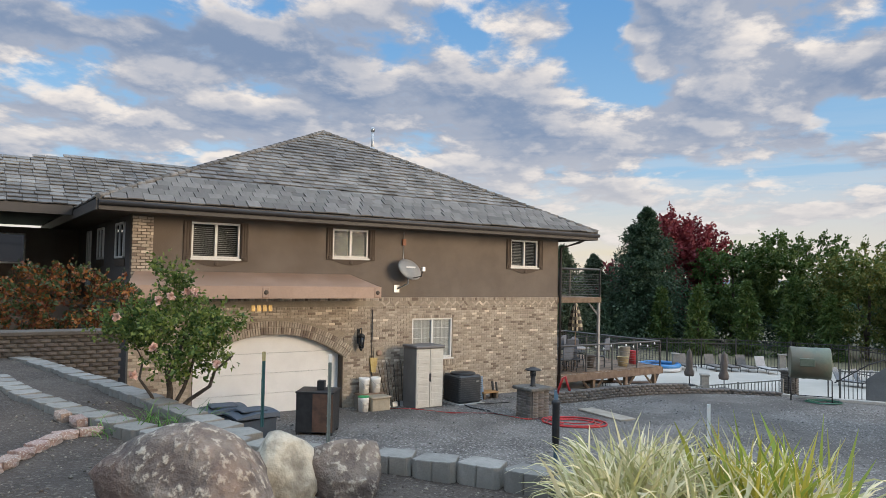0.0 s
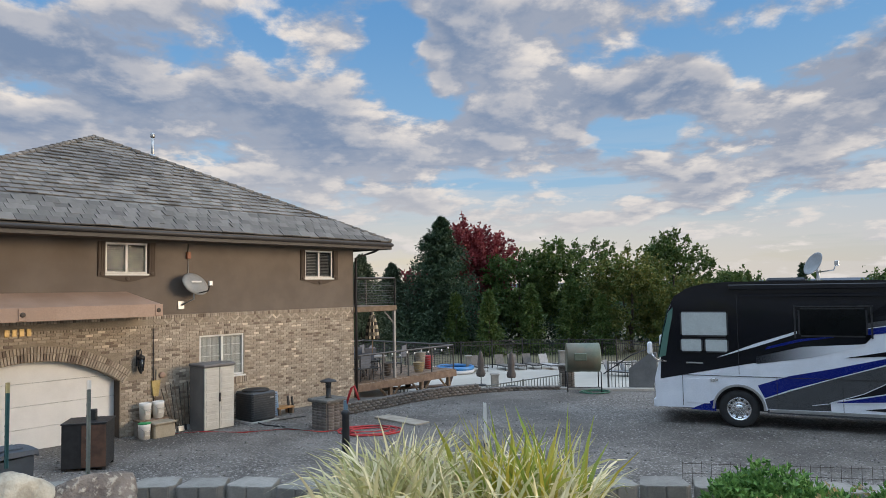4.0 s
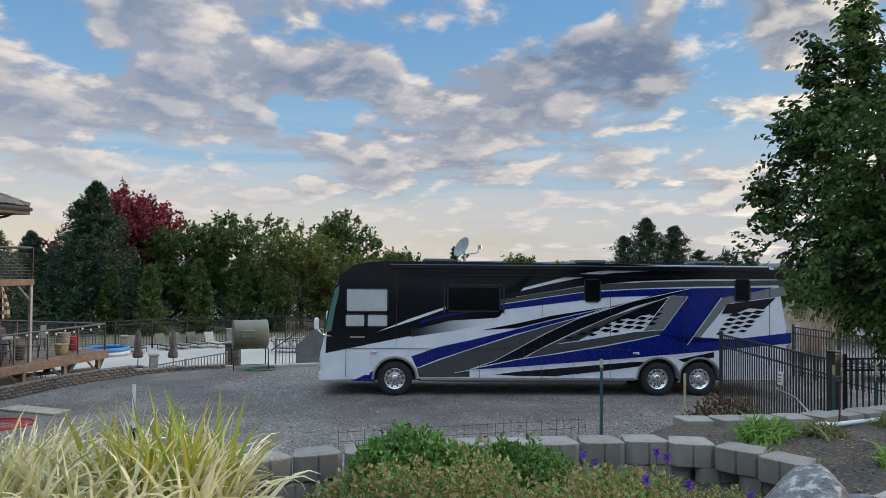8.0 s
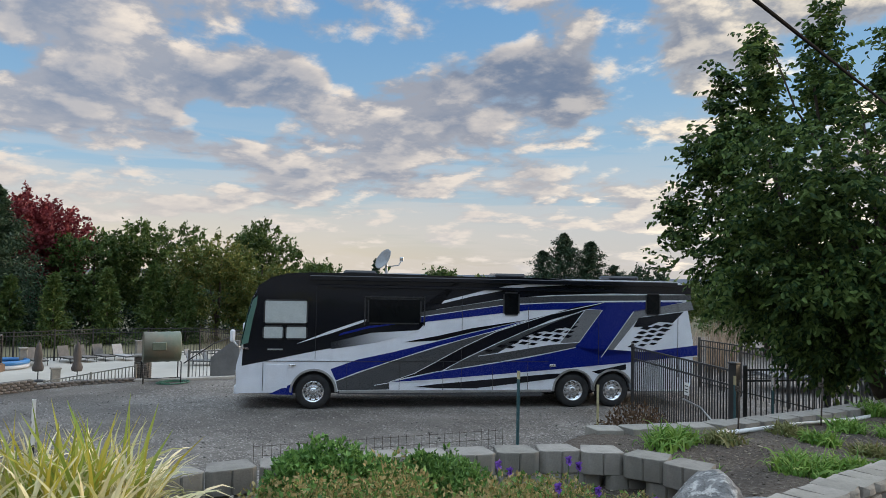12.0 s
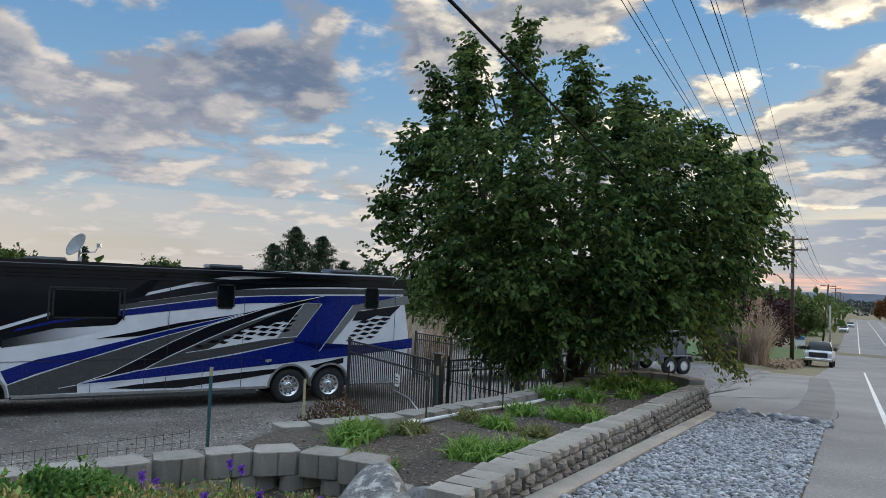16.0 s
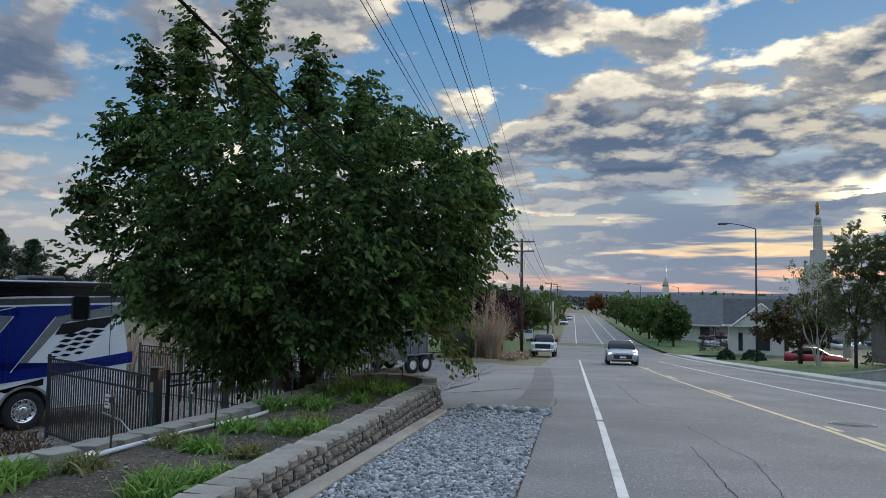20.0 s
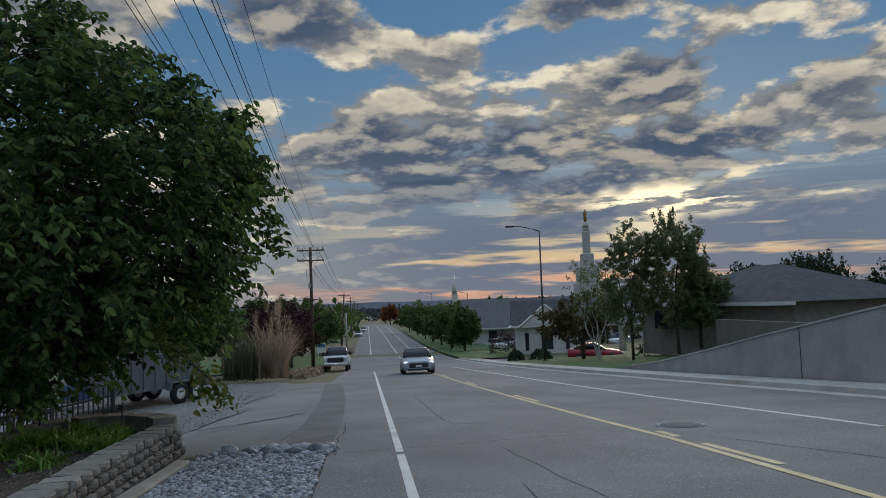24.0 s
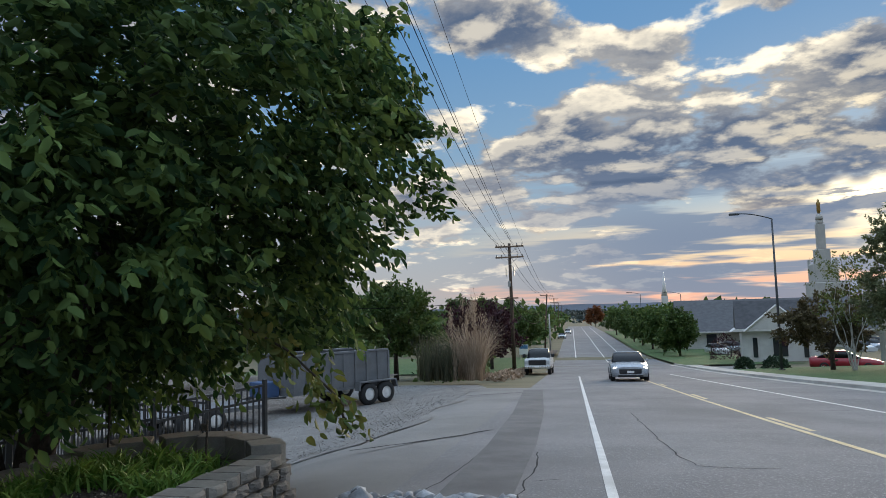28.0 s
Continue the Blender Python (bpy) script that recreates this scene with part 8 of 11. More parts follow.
def sidewalk():
    strip("pavement", kerb_right, lambda y: kerb_right(y) + 1.35, -40, 75, M_CONC, "pale concrete pavement along the far kerb", "pavement", 0.13, 3, 1.5, flat_road)
    bm = bmesh.new()
    prev = None
    for i in range(78):
        y = -40 + i * 1.5
        x, z = kerb_right(y), road_z(y)
        ring = [bm.verts.new(p) for p in ((x - 0.42, y, z + 0.006), (x - 0.02, y, z + 0.012), (x, y, z + 0.134), (x + 0.16, y, z + 0.138))]
        if prev:
            for k in range(3):
                bm.faces.new((prev[k], prev[k + 1], ring[k + 1], ring[k]))
        prev = ring
    tagged(part("kerb", bm, M_CONC), "pale concrete kerb and gutter", "kerb", "", "structure")


sidewalk()
strip("lawn", lambda y: kerb_right(y) + 1.36, lambda y: 34.0, 24.5, 61, M_GRASS, "mown green verge lawn beside the pavement", "grass", 0.10, 14, 1.5, lambda x, y: road_z(y) + max(0, x - 11) * 0.02)
strip("side_street", lambda y: kerb_right(y), lambda y: 60.0, 61, 70, M_ASPHALT, "grey side street joining the road", "road", 0.02, 14, 1.5, lambda x, y: road_z(y))
strip("lawn", lambda y: kerb_right(y) + 0.2, lambda y: 20.0, 71, 240, M_GRASS, "green grass strip under street trees", "grass", 0.05, 6, 4, lambda x, y: road_z(y) + 0.1)
strip("lawn", lambda y: -30.0, lambda y: -4.2, 58, 100, M_GRASS, "green roadside lawn beyond the poles", "grass", 0.05, 10, 3, lambda x, y: max(road_z(y), ground_z(x, y)) + 0.02)

# concrete retaining wall that rises along the pavement
wall_r = bmesh.new()
prev = None
WR = ((-12, 2.55), (8, 2.30), (14, 1.85), (19, 1.24), (23.1, 0.50), (27, -0.25), (31, -0.95), (34.5, -1.42))
for i in range(63):
    y = -12 + i * 0.75
    x = kerb_right(y) + 1.38
    top = lerp_list(y, WR)
    ring = [wall_r.verts.new(p) for p in ((x, y, road_z(y) - 0.3), (x, y, top), (x + 0.25, y, top), (x + 0.25, y, road_z(y) - 0.3))]
    if prev:
        for k in range(4):
            wall_r.faces.new((prev[k], prev[(k + 1) % 4], ring[(k + 1) % 4], ring[k]))
    else:
        wall_r.faces.new(ring)
    prev = ring
wall_r.faces.new(prev[::-1])
bmesh.ops.recalc_face_normals(wall_r, faces=list(wall_r.faces))
wr = tagged(part("concrete_wall", wall_r, surf("board_formed_concrete", (0.30, 0.295, 0.275), (0.40, 0.39, 0.365), 0.9, 0.9, 0.25, 22, stain=(0.24, 0.235, 0.22))), "tall plain grey concrete retaining wall stepping down", "wall", "", "structure")
cap = bmesh.new()
prev = None
for i in range(63):
    y = -12 + i * 0.75
    x, top = kerb_right(y) + 1.38, lerp_list(y, WR)
    ring = [cap.verts.new(p) for p in ((x - 0.03, y, top + 0.003), (x - 0.03, y, top + 0.05), (x + 0.28, y, top + 0.05), (x + 0.28, y, top + 0.003))]
    if prev:
        for k in range(4):
            cap.faces.new((prev[k], prev[(k + 1) % 4], ring[(k + 1) % 4], ring[k]))
    prev = ring
part("coping", cap, M_CONC, wr, "pale coping")
for y in (2.0, 12.5, 22.0):
    x, top = kerb_right(y) + 1.375, lerp_list(y, WR)
    part("joint", boxed(x - 0.004, y - 0.012, road_z(y), x + 0.004, y + 0.012, top), M_TAR, wr)


def utility_pole(x, y, z, h, label, arms=((0.02, 2.2), (0.85, 2.2)), gear=True, lean=0.0):
    t = thing("utility_pole", pose(x, y, z, 0, lean), label, "utility pole", "utility poles")
    part("pole_shaft", tubed((0, 0, -0.4), (0, 0, h), 0.16, 0.11, 12), surf("creosote_wood", (0.07, 0.045, 0.03), (0.11, 0.075, 0.05), 4, 0.9, 0.5, 30), t)
    for drop, w in arms:
        zz = h - 0.25 - drop
        arm = part("crossarm", boxed(-w / 2, -0.16, zz - 0.06, w / 2, -0.05, zz + 0.06, 0.01), M_WOOD, t)
        for k in (-0.46, -0.28, 0.28, 0.46):
            part("insulator", revolve([(0.03, 0), (0.055, 0.03), (0.03, 0.08), (0.05, 0.11), (0.02, 0.17)], 8), M_STEEL, arm).location = (k * w, -0.10, zz + 0.06)
        br = bmesh.new()
        for s in (-1, 1):
            tube(br, (s * w * 0.3, -0.12, zz - 0.05), (0, -0.12, zz - 0.6), 0.014, 0.014, 5)
        part("brace", br, M_STEEL, t)
    if gear:
        for s in (-1, 1):
            part("cutout", boxed(s * 0.30 - 0.04, -0.25, h - 2.6, s * 0.30 + 0.04, -0.12, h - 1.9, 0.02), M_STEEL, t)
        part("crossarm", boxed(-0.55, -0.14, h - 4.35, 0.55, -0.06, h - 4.25, 0.01), M_WOOD, t)
        part("equipment_box", boxed(-0.2, -0.32, h - 3.4, 0.0, -0.12, h - 2.95, 0.02), M_STEEL, t)
    return t


utility_pole(-4.95, 62.5, -3.35, 9.95, "tall brown wooden utility pole with two crossarms", lean=-0.4)
utility_pole(-6.0, 127.6, -5.4, 9.2, "far wooden utility pole with a crossarm", ((0.02, 2.2),), False, lean=4)
for i, (x, y) in enumerate(((-6.6, 190), (-7.5, 250), (-8.5, 320))):
    utility_pole(x, y, road_z(y), 10, "far wooden utility pole with a crossarm", ((0.02, 2.2), (0.9, 2.0)), False)
t = thing("utility_pole", pose(-4.4, 112, -5.0), "pale slim concrete pole by the roadside", "utility pole", "utility poles")
part("pole_shaft", tubed((0, 0, -0.3), (0, 0, 5.6), 0.13, 0.1, 10), M_CONC, t)


M_CABLE = surf("black_cable_sheath", (0.006, 0.006, 0.007), (0.010, 0.010, 0.011), 5, 0.95, 0, 40, spec=0.05)


def cable(a, b, sag, r, label, n=18):
    a, b = Vector(a), Vector(b)
    pts = [a.lerp(b, i / n) - Vector((0, 0, 4 * sag * (i / n) * (1 - i / n))) for i in range(n + 1)]
    return tagged(part("overhead_cable", pipe(bmesh.new(), pts, r, 5), M_CABLE), label, "cable", "overhead cables")


for dx, top, r in ((-1.30, 6.60, 0.010), (-1.16, 6.60, 0.008), (-0.62, 5.75, 0.007), (-0.02, 5.75, 0.007), (0.20, 6.60, 0.010), (0.76, 5.75, 0.010), (0.86, 5.75, 0.007), (1.30, 6.60, 0.006)):
    cable((-4.95 + dx * 0.8, 62.2, top), (-2.05 + dx, -20.0, 11.7), 1.3, r, "thin black power line above the road edge", 30)
for dx in (-0.95, -0.5, 0.5, 0.95):
    cable((-4.95 + dx, 62.2, 6.60), (-6.0 + dx, 127.6, 4.0), 0.7, 0.016, "thin black power line above the road edge")
cable((-4.9, 62.2, 2.4), (-16.0, 30.0, 2.2), 0.6, 0.02, "black service cable drooping from the pole")
cable((-4.9, 62.2, 1.8), (-5.9, 127, 0.6), 1.6, 0.035, "thick telephone cable drooping between poles")
cable((-4.9, 62.2, 2.3), (-5.9, 127, 1.2), 1.0, 0.03, "thick telephone cable drooping between poles")
cable((-1.15, -2.0, 3.70), (-3.4, 13.0, 3.72), 0.0, 0.013, "thick black service cable running into the large tree")


M_LAMP_STEEL = surf("dull_lamp_steel", (0.075, 0.08, 0.085), (0.11, 0.115, 0.12), 2, 0.65, 0.1, 30, metal=0.3)


def street_lamp(x, y, z, h, arm, label):
    t = thing("street_lamp", pose(x, y, z), label, "street lamp", "street lamps")
    part("base_plate", boxed(-0.18, -0.18, 0, 0.18, 0.18, 0.06, 0.02), M_LAMP_STEEL, t)
    part("lamp_pole", tubed((0, 0, 0.0), (0, 0, h), 0.095, 0.055, 12), M_LAMP_STEEL, t)
    n = 8
    pts = [(-arm * i / n, 0, h + 0.42 * math.sin(math.pi * 0.5 * i / n)) for i in range(n + 1)]
    part("lamp_arm", pipe(bmesh.new(), pts, 0.035, 8), M_LAMP_STEEL, t)
    part("lamp_head", boxed(-arm - 0.62, -0.12, h + 0.33, -arm + 0.02, 0.12, h + 0.47, 0.04), M_LAMP_STEEL, t, "flat lamp head, unlit")
    return t


lamp = street_lamp(12.75, 56.3, road_z(55.4) + 0.1, 9.75, 2.0, "tall grey street lamp with a curved arm")
part("sign_plate", boxed(-0.22, -0.12, 2.3, 0.22, -0.10, 2.75, 0.02), M_WHITE, lamp, "small white road sign with plain bars")
part("sign_bar", boxed(-0.12, -0.128, 2.42, 0.12, -0.121, 2.66), M_BLACK, lamp)
street_lamp(12.4, 160, road_z(160), 9.5, 2.2, "far street lamp with a curved arm")
street_lamp(16.5, 130, road_z(130), 8.6, 2.2, "far street lamp with a curved arm")

# vehicles
M_CARGLASS = surf("car_glass", (0.012, 0.014, 0.016), (0.015, 0.017, 0.02), 3, 0.12, 0, 40, spec=0.25)
M_HEAD = lamp_mat("lit_headlamp", (1.0, 0.93, 0.8), 1.6)
M_LAMPOFF = surf("clear_lamp", (0.55, 0.55, 0.55), (0.65, 0.65, 0.65), 5, 0.2, 0, 40)


def loft(sections, smooth_shade=True):
    """Skin a body through cross-sections, each (s, rows of (half width, height))."""
    bm = bmesh.new()
    rings = []
    for s, pts in sections:
        ring = [bm.verts.new((w, s, h)) for w, h in pts] + [bm.verts.new((-w, s, h)) for w, h in pts[::-1]]
        rings.append(ring)
    n = len(rings[0])
    for a, b in zip(rings, rings[1:]):
        for k in range(n):
            bm.faces.new((a[k], a[(k + 1) % n], b[(k + 1) % n], b[k])).smooth = smooth_shade
    bm.faces.new(rings[0][::-1])
    bm.faces.new(rings[-1])
    bmesh.ops.recalc_face_normals(bm, faces=list(bm.faces))
    return bm


def road_wheel(parent, x, s, r, w=0.11):
    wh = new("wheel")
    wh.parent = parent
    wh.matrix_basis = pose(x, s, r, 0, 90 if x > 0 else -90)
    part("tyre", revolve([(r * 0.6, w * 0.9), (r * 0.93, w), (r, w * 0.5), (r, -w * 0.5), (r * 0.93, -w), (r * 0.6, -w)], 24, False), M_RUBBER, wh)
    part("rim", revolve([(r * 0.62, -w * 0.5), (r * 0.63, w * 0.88), (r * 0.5, w * 0.7), (r * 0.15, w * 0.85), (0.01, w * 0.85)], 20), M_CHROME, wh)


def sedan(m, label, body, lit=False):
    c = thing("car", m, label, "car", "vehicles")
    low = [(-2.28, [(0.55, 0.32), (0.62, 0.45), (0.60, 0.62), (0.40, 0.68)]), (-2.20, [(0.78, 0.22), (0.86, 0.45), (0.82, 0.66), (0.5, 0.74)]), (-1.5, [(0.86, 0.20), (0.90, 0.50), (0.86, 0.80), (0.5, 0.88)]), (-0.7, [(0.88, 0.20), (0.90, 0.55), (0.88, 0.90), (0.5, 0.96)]), (1.2, [(0.88, 0.20), (0.90, 0.55), (0.88, 0.93), (0.5, 0.98)]), (1.9, [(0.86, 0.24), (0.89, 0.55), (0.85, 0.94), (0.5, 1.0)]), (2.25, [(0.75, 0.32), (0.82, 0.55), (0.76, 0.90), (0.4, 0.95)])]
    part("body", loft(low), body, c)
    part("cabin", loft([(-0.95, [(0.80, 0.90), (0.74, 0.93), (0.66, 0.95)]), (-0.15, [(0.80, 0.93), (0.66, 1.36), (0.5, 1.40)]), (0.7, [(0.80, 0.94), (0.66, 1.38), (0.5, 1.43)]), (1.75, [(0.78, 0.95), (0.70, 1.00), (0.6, 1.02)])]), M_CARGLASS, c, "dark car glass")
    part("roof_panel", loft([(-0.10, [(0.64, 1.385), (0.62, 1.41), (0.4, 1.43)]), (0.35, [(0.66, 1.39), (0.64, 1.43), (0.4, 1.455)]), (0.85, [(0.64, 1.36), (0.62, 1.40), (0.4, 1.42)])]), body, c)
    part("grille", boxed(-0.52, -2.32, 0.36, 0.52, -2.27, 0.60, 0.03), M_BLACK, c)
    part("plate_bar", boxed(-0.17, -2.335, 0.40, 0.17, -2.321, 0.50, 0.004), M_WHITE, c, "plain pale plate bar")
    part("lower_intake", boxed(-0.6, -2.27, 0.20, 0.6, -2.19, 0.32, 0.02), M_BLACK, c)
    for s in (-1, 1):
        part("headlight", boxed(s * 0.67 - 0.15, -2.25, 0.58, s * 0.67 + 0.15, -2.10, 0.70, 0.04), M_HEAD if lit else M_LAMPOFF, c, "lit headlight" if lit else "")
        part("mirror", boxed(s * 0.93 - 0.08, -0.72, 0.95, s * 0.93 + 0.08, -0.58, 1.06, 0.03), body, c)
        for yy in (-1.38, 1.32):
            road_wheel(c, s * 0.80, yy, 0.325)
    return c


def pickup(m, label, body):
    c = thing("pickup_truck", m, label, "pickup", "vehicles")
    part("body", loft([(-2.9, [(0.80, 0.45), (0.92, 0.60), (0.90, 1.05), (0.6, 1.12)]), (-2.75, [(0.95, 0.45), (1.0, 0.65), (0.97, 1.14), (0.6, 1.20)]), (-1.3, [(0.97, 0.45), (1.0, 0.75), (0.97, 1.22), (0.6, 1.26)]), (2.9, [(0.97, 0.45), (1.0, 0.75), (0.98, 1.25), (0.6, 1.26)])], False), body, c)
    part("cab", loft([(-1.55, [(0.90, 1.22), (0.86, 1.24), (0.6, 1.25)]), (-0.8, [(0.92, 1.24), (0.76, 1.84), (0.5, 1.90)]), (0.85, [(0.92, 1.25), (0.76, 1.86), (0.5, 1.92)]), (1.15, [(0.90, 1.25), (0.80, 1.40), (0.5, 1.42)])]), M_CARGLASS, c, "dark cab glass")
    part("roof_panel", loft([(-0.72, [(0.74, 1.87), (0.7, 1.91), (0.4, 1.94)]), (0.85, [(0.75, 1.88), (0.7, 1.92), (0.4, 1.95)])]), body, c)
    part("grille", boxed(-0.66, -2.95, 0.72, 0.66, -2.88, 1.08, 0.03), M_BLACK, c, "black grille")
    part("bumper", boxed(-0.95, -3.02, 0.46, 0.95, -2.88, 0.66, 0.03), M_CHROME, c)
    part("plate_bar", boxed(-0.17, -3.03, 0.52, 0.17, -3.021, 0.62, 0.004), M_WHITE, c, "plain pale plate bar")
    for s in (-1, 1):
        part("headlight", boxed(s * 0.80 - 0.13, -2.93, 0.80, s * 0.80 + 0.13, -2.80, 1.05, 0.03), M_LAMPOFF, c)
        part("mirror", boxed(s * 1.12 - 0.12, -1.2, 1.25, s * 1.12 + 0.12, -1.08, 1.52, 0.03), M_BLACK, c)
        for yy in (-1.95, 1.85):
            road_wheel(c, s * 0.88, yy, 0.40, 0.14)
    return c


P_WHITE = paint("white_car_paint", (0.60, 0.61, 0.62), 0, 0.3)
P_CARSILVER = paint("silver_car_paint", (0.40, 0.42, 0.45), 0.4, 0.25)
P_REDCAR = paint("red_car_paint", (0.28, 0.02, 0.03), 0, 0.3)
pickup(pose(-2.75, 58.2, road_z(58.2) + 0.01, -3.4) @ Matrix.Diagonal((0.88, 0.88, 0.92, 1)), "white pickup truck parked at the road's edge", P_WHITE)
sedan(pose(2.53, 45.0, road_z(45.0) + 0.01, -3.8), "silver sedan with lit headlights on the road", P_CARSILVER, True)
sedan(pose(18.6, 62.6, road_z(62.6) - 0.15, 0, 0, 70), "dark red car parked by a white-barked tree", P_REDCAR)
for x, y in ((-4.6, 180), (-4.2, 225)):
    sedan(pose(x, y, road_z(y)), "far white car at the roadside", P_WHITE)

# dump trailer behind the tree, and another low trailer
tr = thing("dump_trailer", pose(-7.89, 31.23, LOT, 0, 0, 58), "grey steel dump trailer with tandem wheels on gravel", "trailer")
P_TR = surf("grey_trailer_paint", (0.15, 0.155, 0.16), (0.20, 0.205, 0.21), 2, 0.6, 0.1, 30, stain=(0.11, 0.10, 0.09))
part("floor", boxed(-2.2, 0.0, 0.62, 2.1, 2.0, 0.72), P_TR, tr)
for y in (0.0, 1.95):
    sd = part("side_panel", boxed(-2.2, y, 0.721, 2.1, y + 0.05, 1.88, 0.006), P_TR, tr)
    part("top_rail", boxed(-2.2, y - 0.03, 1.881, 2.1, y + 0.08, 1.96, 0.01), P_TR, sd)
    for i in range(9):
        part("stake", boxed(-2.15 + i * 0.525, y - 0.045 if y < 1 else y + 0.051, 0.72, -2.08 + i * 0.525, y - 0.001 if y < 1 else y + 0.095, 1.88), P_TR, sd)
    part("fender", prism([(0.42, 0.55), (0.47, 0.86), (2.22, 0.86), (2.30, 0.55), (2.24, 0.55), (2.16, 0.82), (0.52, 0.82), (0.49, 0.55)], y - 0.30 if y < 1 else y + 0.1, y - 0.05 if y < 1 else y + 0.35), P_TR, tr)
for x in (-2.2, 2.05):
    part("end_panel", boxed(x, 0.051, 0.721, x + 0.05, 1.949, 1.88), P_TR, tr)
part("drawbar", pipe(bmesh.new(), [(-2.2, 0.3, 0.6), (-3.6, 1.0, 0.55), (-2.2, 1.7, 0.6)], 0.05, 6), P_TR, tr)
part("hitch_box", boxed(-2.9, 0.6, 0.6, -2.25, 1.4, 1.1, 0.02), surf("blue_box", (0.05, 0.10, 0.22), (0.07, 0.13, 0.27), 4, 0.5, 0.05, 30), tr)
for xx in (0.95, 1.75):
    for y in (-0.17, 2.17):
        wh = new("wheel")
        wh.parent = tr
        wh.matrix_basis = pose(xx, y, 0.40, 90)
        part("tyre", revolve([(0.22, 0.10), (0.37, 0.11), (0.40, 0.05), (0.40, -0.05), (0.37, -0.11), (0.22, -0.10)], 22, False), M_RUBBER, wh)
        part("rim", revolve([(0.23, -0.06), (0.235, 0.09), (0.16, 0.06), (0.06, 0.10), (0.01, 0.10)], 16), M_WHITE, wh)
ft = thing("flat_trailer", pose(-10.6, 25.6, LOT, 0, 0, 55), "low flat trailer standing behind the large tree", "trailer")
part("bed", boxed(-2.6, 0, 0.50, 2.6, 1.9, 0.62, 0.01), P_TR, ft)
part("tongue", pipe(bmesh.new(), [(-2.6, 0.4, 0.5), (-3.8, 0.95, 0.48), (-2.6, 1.5, 0.5)], 0.04, 6), P_TR, ft)
for xx in (0.0, 0.8):
    for y in (-0.16, 2.06):
        wh = new("wheel")
        wh.parent = ft
        wh.matrix_basis = pose(xx, y, 0.34, 90)
        part("tyre", revolve([(0.19, 0.09), (0.32, 0.10), (0.34, 0.04), (0.34, -0.04), (0.32, -0.10), (0.19, -0.09)], 20, False), M_RUBBER, wh)
        part("rim", revolve([(0.2, -0.06), (0.2, 0.08), (0.05, 0.07), (0.01, 0.07)], 14), M_WHITE, wh)

# roadside planting by the first pole
M_PAMPAS = leafy("pampas_blade", (0.30, 0.22, 0.15), (0.54, 0.43, 0.33), 0.3)
pam = thing("pampas_grass", pose(-5.1, 41.5, -1.9), "tall dry tan pampas grass with feathery plumes", "ornamental grass")
blades("leaves", pam, [((prng.uniform(-0.65, 0.65), prng.uniform(-0.7, 0.7), 0), 20) for _ in range(34)], (1.9, 3.4), (0.018, 0.034), (0.25, 1.05), M_PAMPAS, 51, 5)
blades("green_leaves", pam, [((prng.uniform(-2.6, -0.6), prng.uniform(-0.9, 0.9), 0), 20) for _ in range(26)], (1.6, 2.5), (0.02, 0.04), (0.1, 0.6), leafy("dull_reed", (0.07, 0.08, 0.05), (0.14, 0.135, 0.085), 0.3), 52, 5)
r5 = np.random.default_rng(53)
for i in range(18):
    a = r5.uniform(-0.9, 0.9), r5.uniform(-0.8, 0.8), r5.uniform(2.5, 3.7)
    p = np.array(a) + r5.standard_normal((60, 3)) * (0.05, 0.05, 0.28)
    leaf_mesh("plume", p, np.tile([0.1, 0, 1.0], (60, 1)), 0.14, 0.2, M_PAMPAS, pam, 540 + i, "", 0.4)
pam2 = thing("pampas_grass", pose(-18.5, 27.5, LOT), "dry tan reeds beyond the coach", "ornamental grass")
blades("leaves", pam2, [((prng.uniform(-2.6, 2.6), prng.uniform(-1.2, 1.2), 0), 18) for _ in range(40)], (1.4, 2.4), (0.02, 0.04), (0.1, 0.5), M_PAMPAS, 54, 4)
wood_belt("dry_grass", 40, lambda r: (lambda y: (r.uniform(-4.8, -3.6), y, road_z(y) - 0.1, 0.45))(r.uniform(43, 60)), 0.18, M_PAMPAS, "dry tan roadside grass", 55)
wood_belt("roadside_shrubs", 26, lambda r: (r.uniform(-9, -5.8), r.uniform(44, 58), -2.9, r.uniform(1.0, 1.9)), 0.3, M_GREEN, "low green roadside shrubs", 56)
broadleaf(-6.9, 57.5, -2.9, 5.0, 4.8, M_PURPLE, "dark purple-leaved tree by the roadside", 61, 130, 24, 0.26)
broadleaf(-7.2, 66.5, -3.2, 4.4, 4.6, M_PURPLE, "dark purple-leaved tree by the roadside", 62, 110, 24, 0.26)
broadleaf(-10.5, 48.0, -2.2, 5.4, 5.4, M_GREEN, "green roadside tree behind the pampas grass", 63, 150, 26, 0.26)
broadleaf(-13.5, 41.0, -2.0, 5.2, 6.0, M_GREEN, "green tree beyond the gravel yard", 64, 150, 26, 0.26)
broadleaf(-19.0, 36.0, -2.0, 4.4, 6.5, M_GREEN, "green bushy tree beyond the coach", 65, 140, 26, 0.26)
broadleaf(-9.5, 78, -3.6, 6.4, 6.5, M_GREEN, "green roadside tree down the hill", 66, 120, 24, 0.34)
broadleaf(-11, 95, -4.4, 7.0, 7.0, M_GREEN, "green roadside tree down the hill", 67, 110, 22, 0.36)
broadleaf(-9, 118, -5.0, 6.6, 7.0, M_GREEN, "green roadside tree down the hill", 68, 100, 22, 0.36)
sg = thing("yard_sign", pose(-6.3, 88, -4.1), "small white and blue sign on a lawn", "sign")
part("board", boxed(-0.5, -0.03, 0.4, 0.5, 0.03, 1.5, 0.02), M_WHITE, sg)
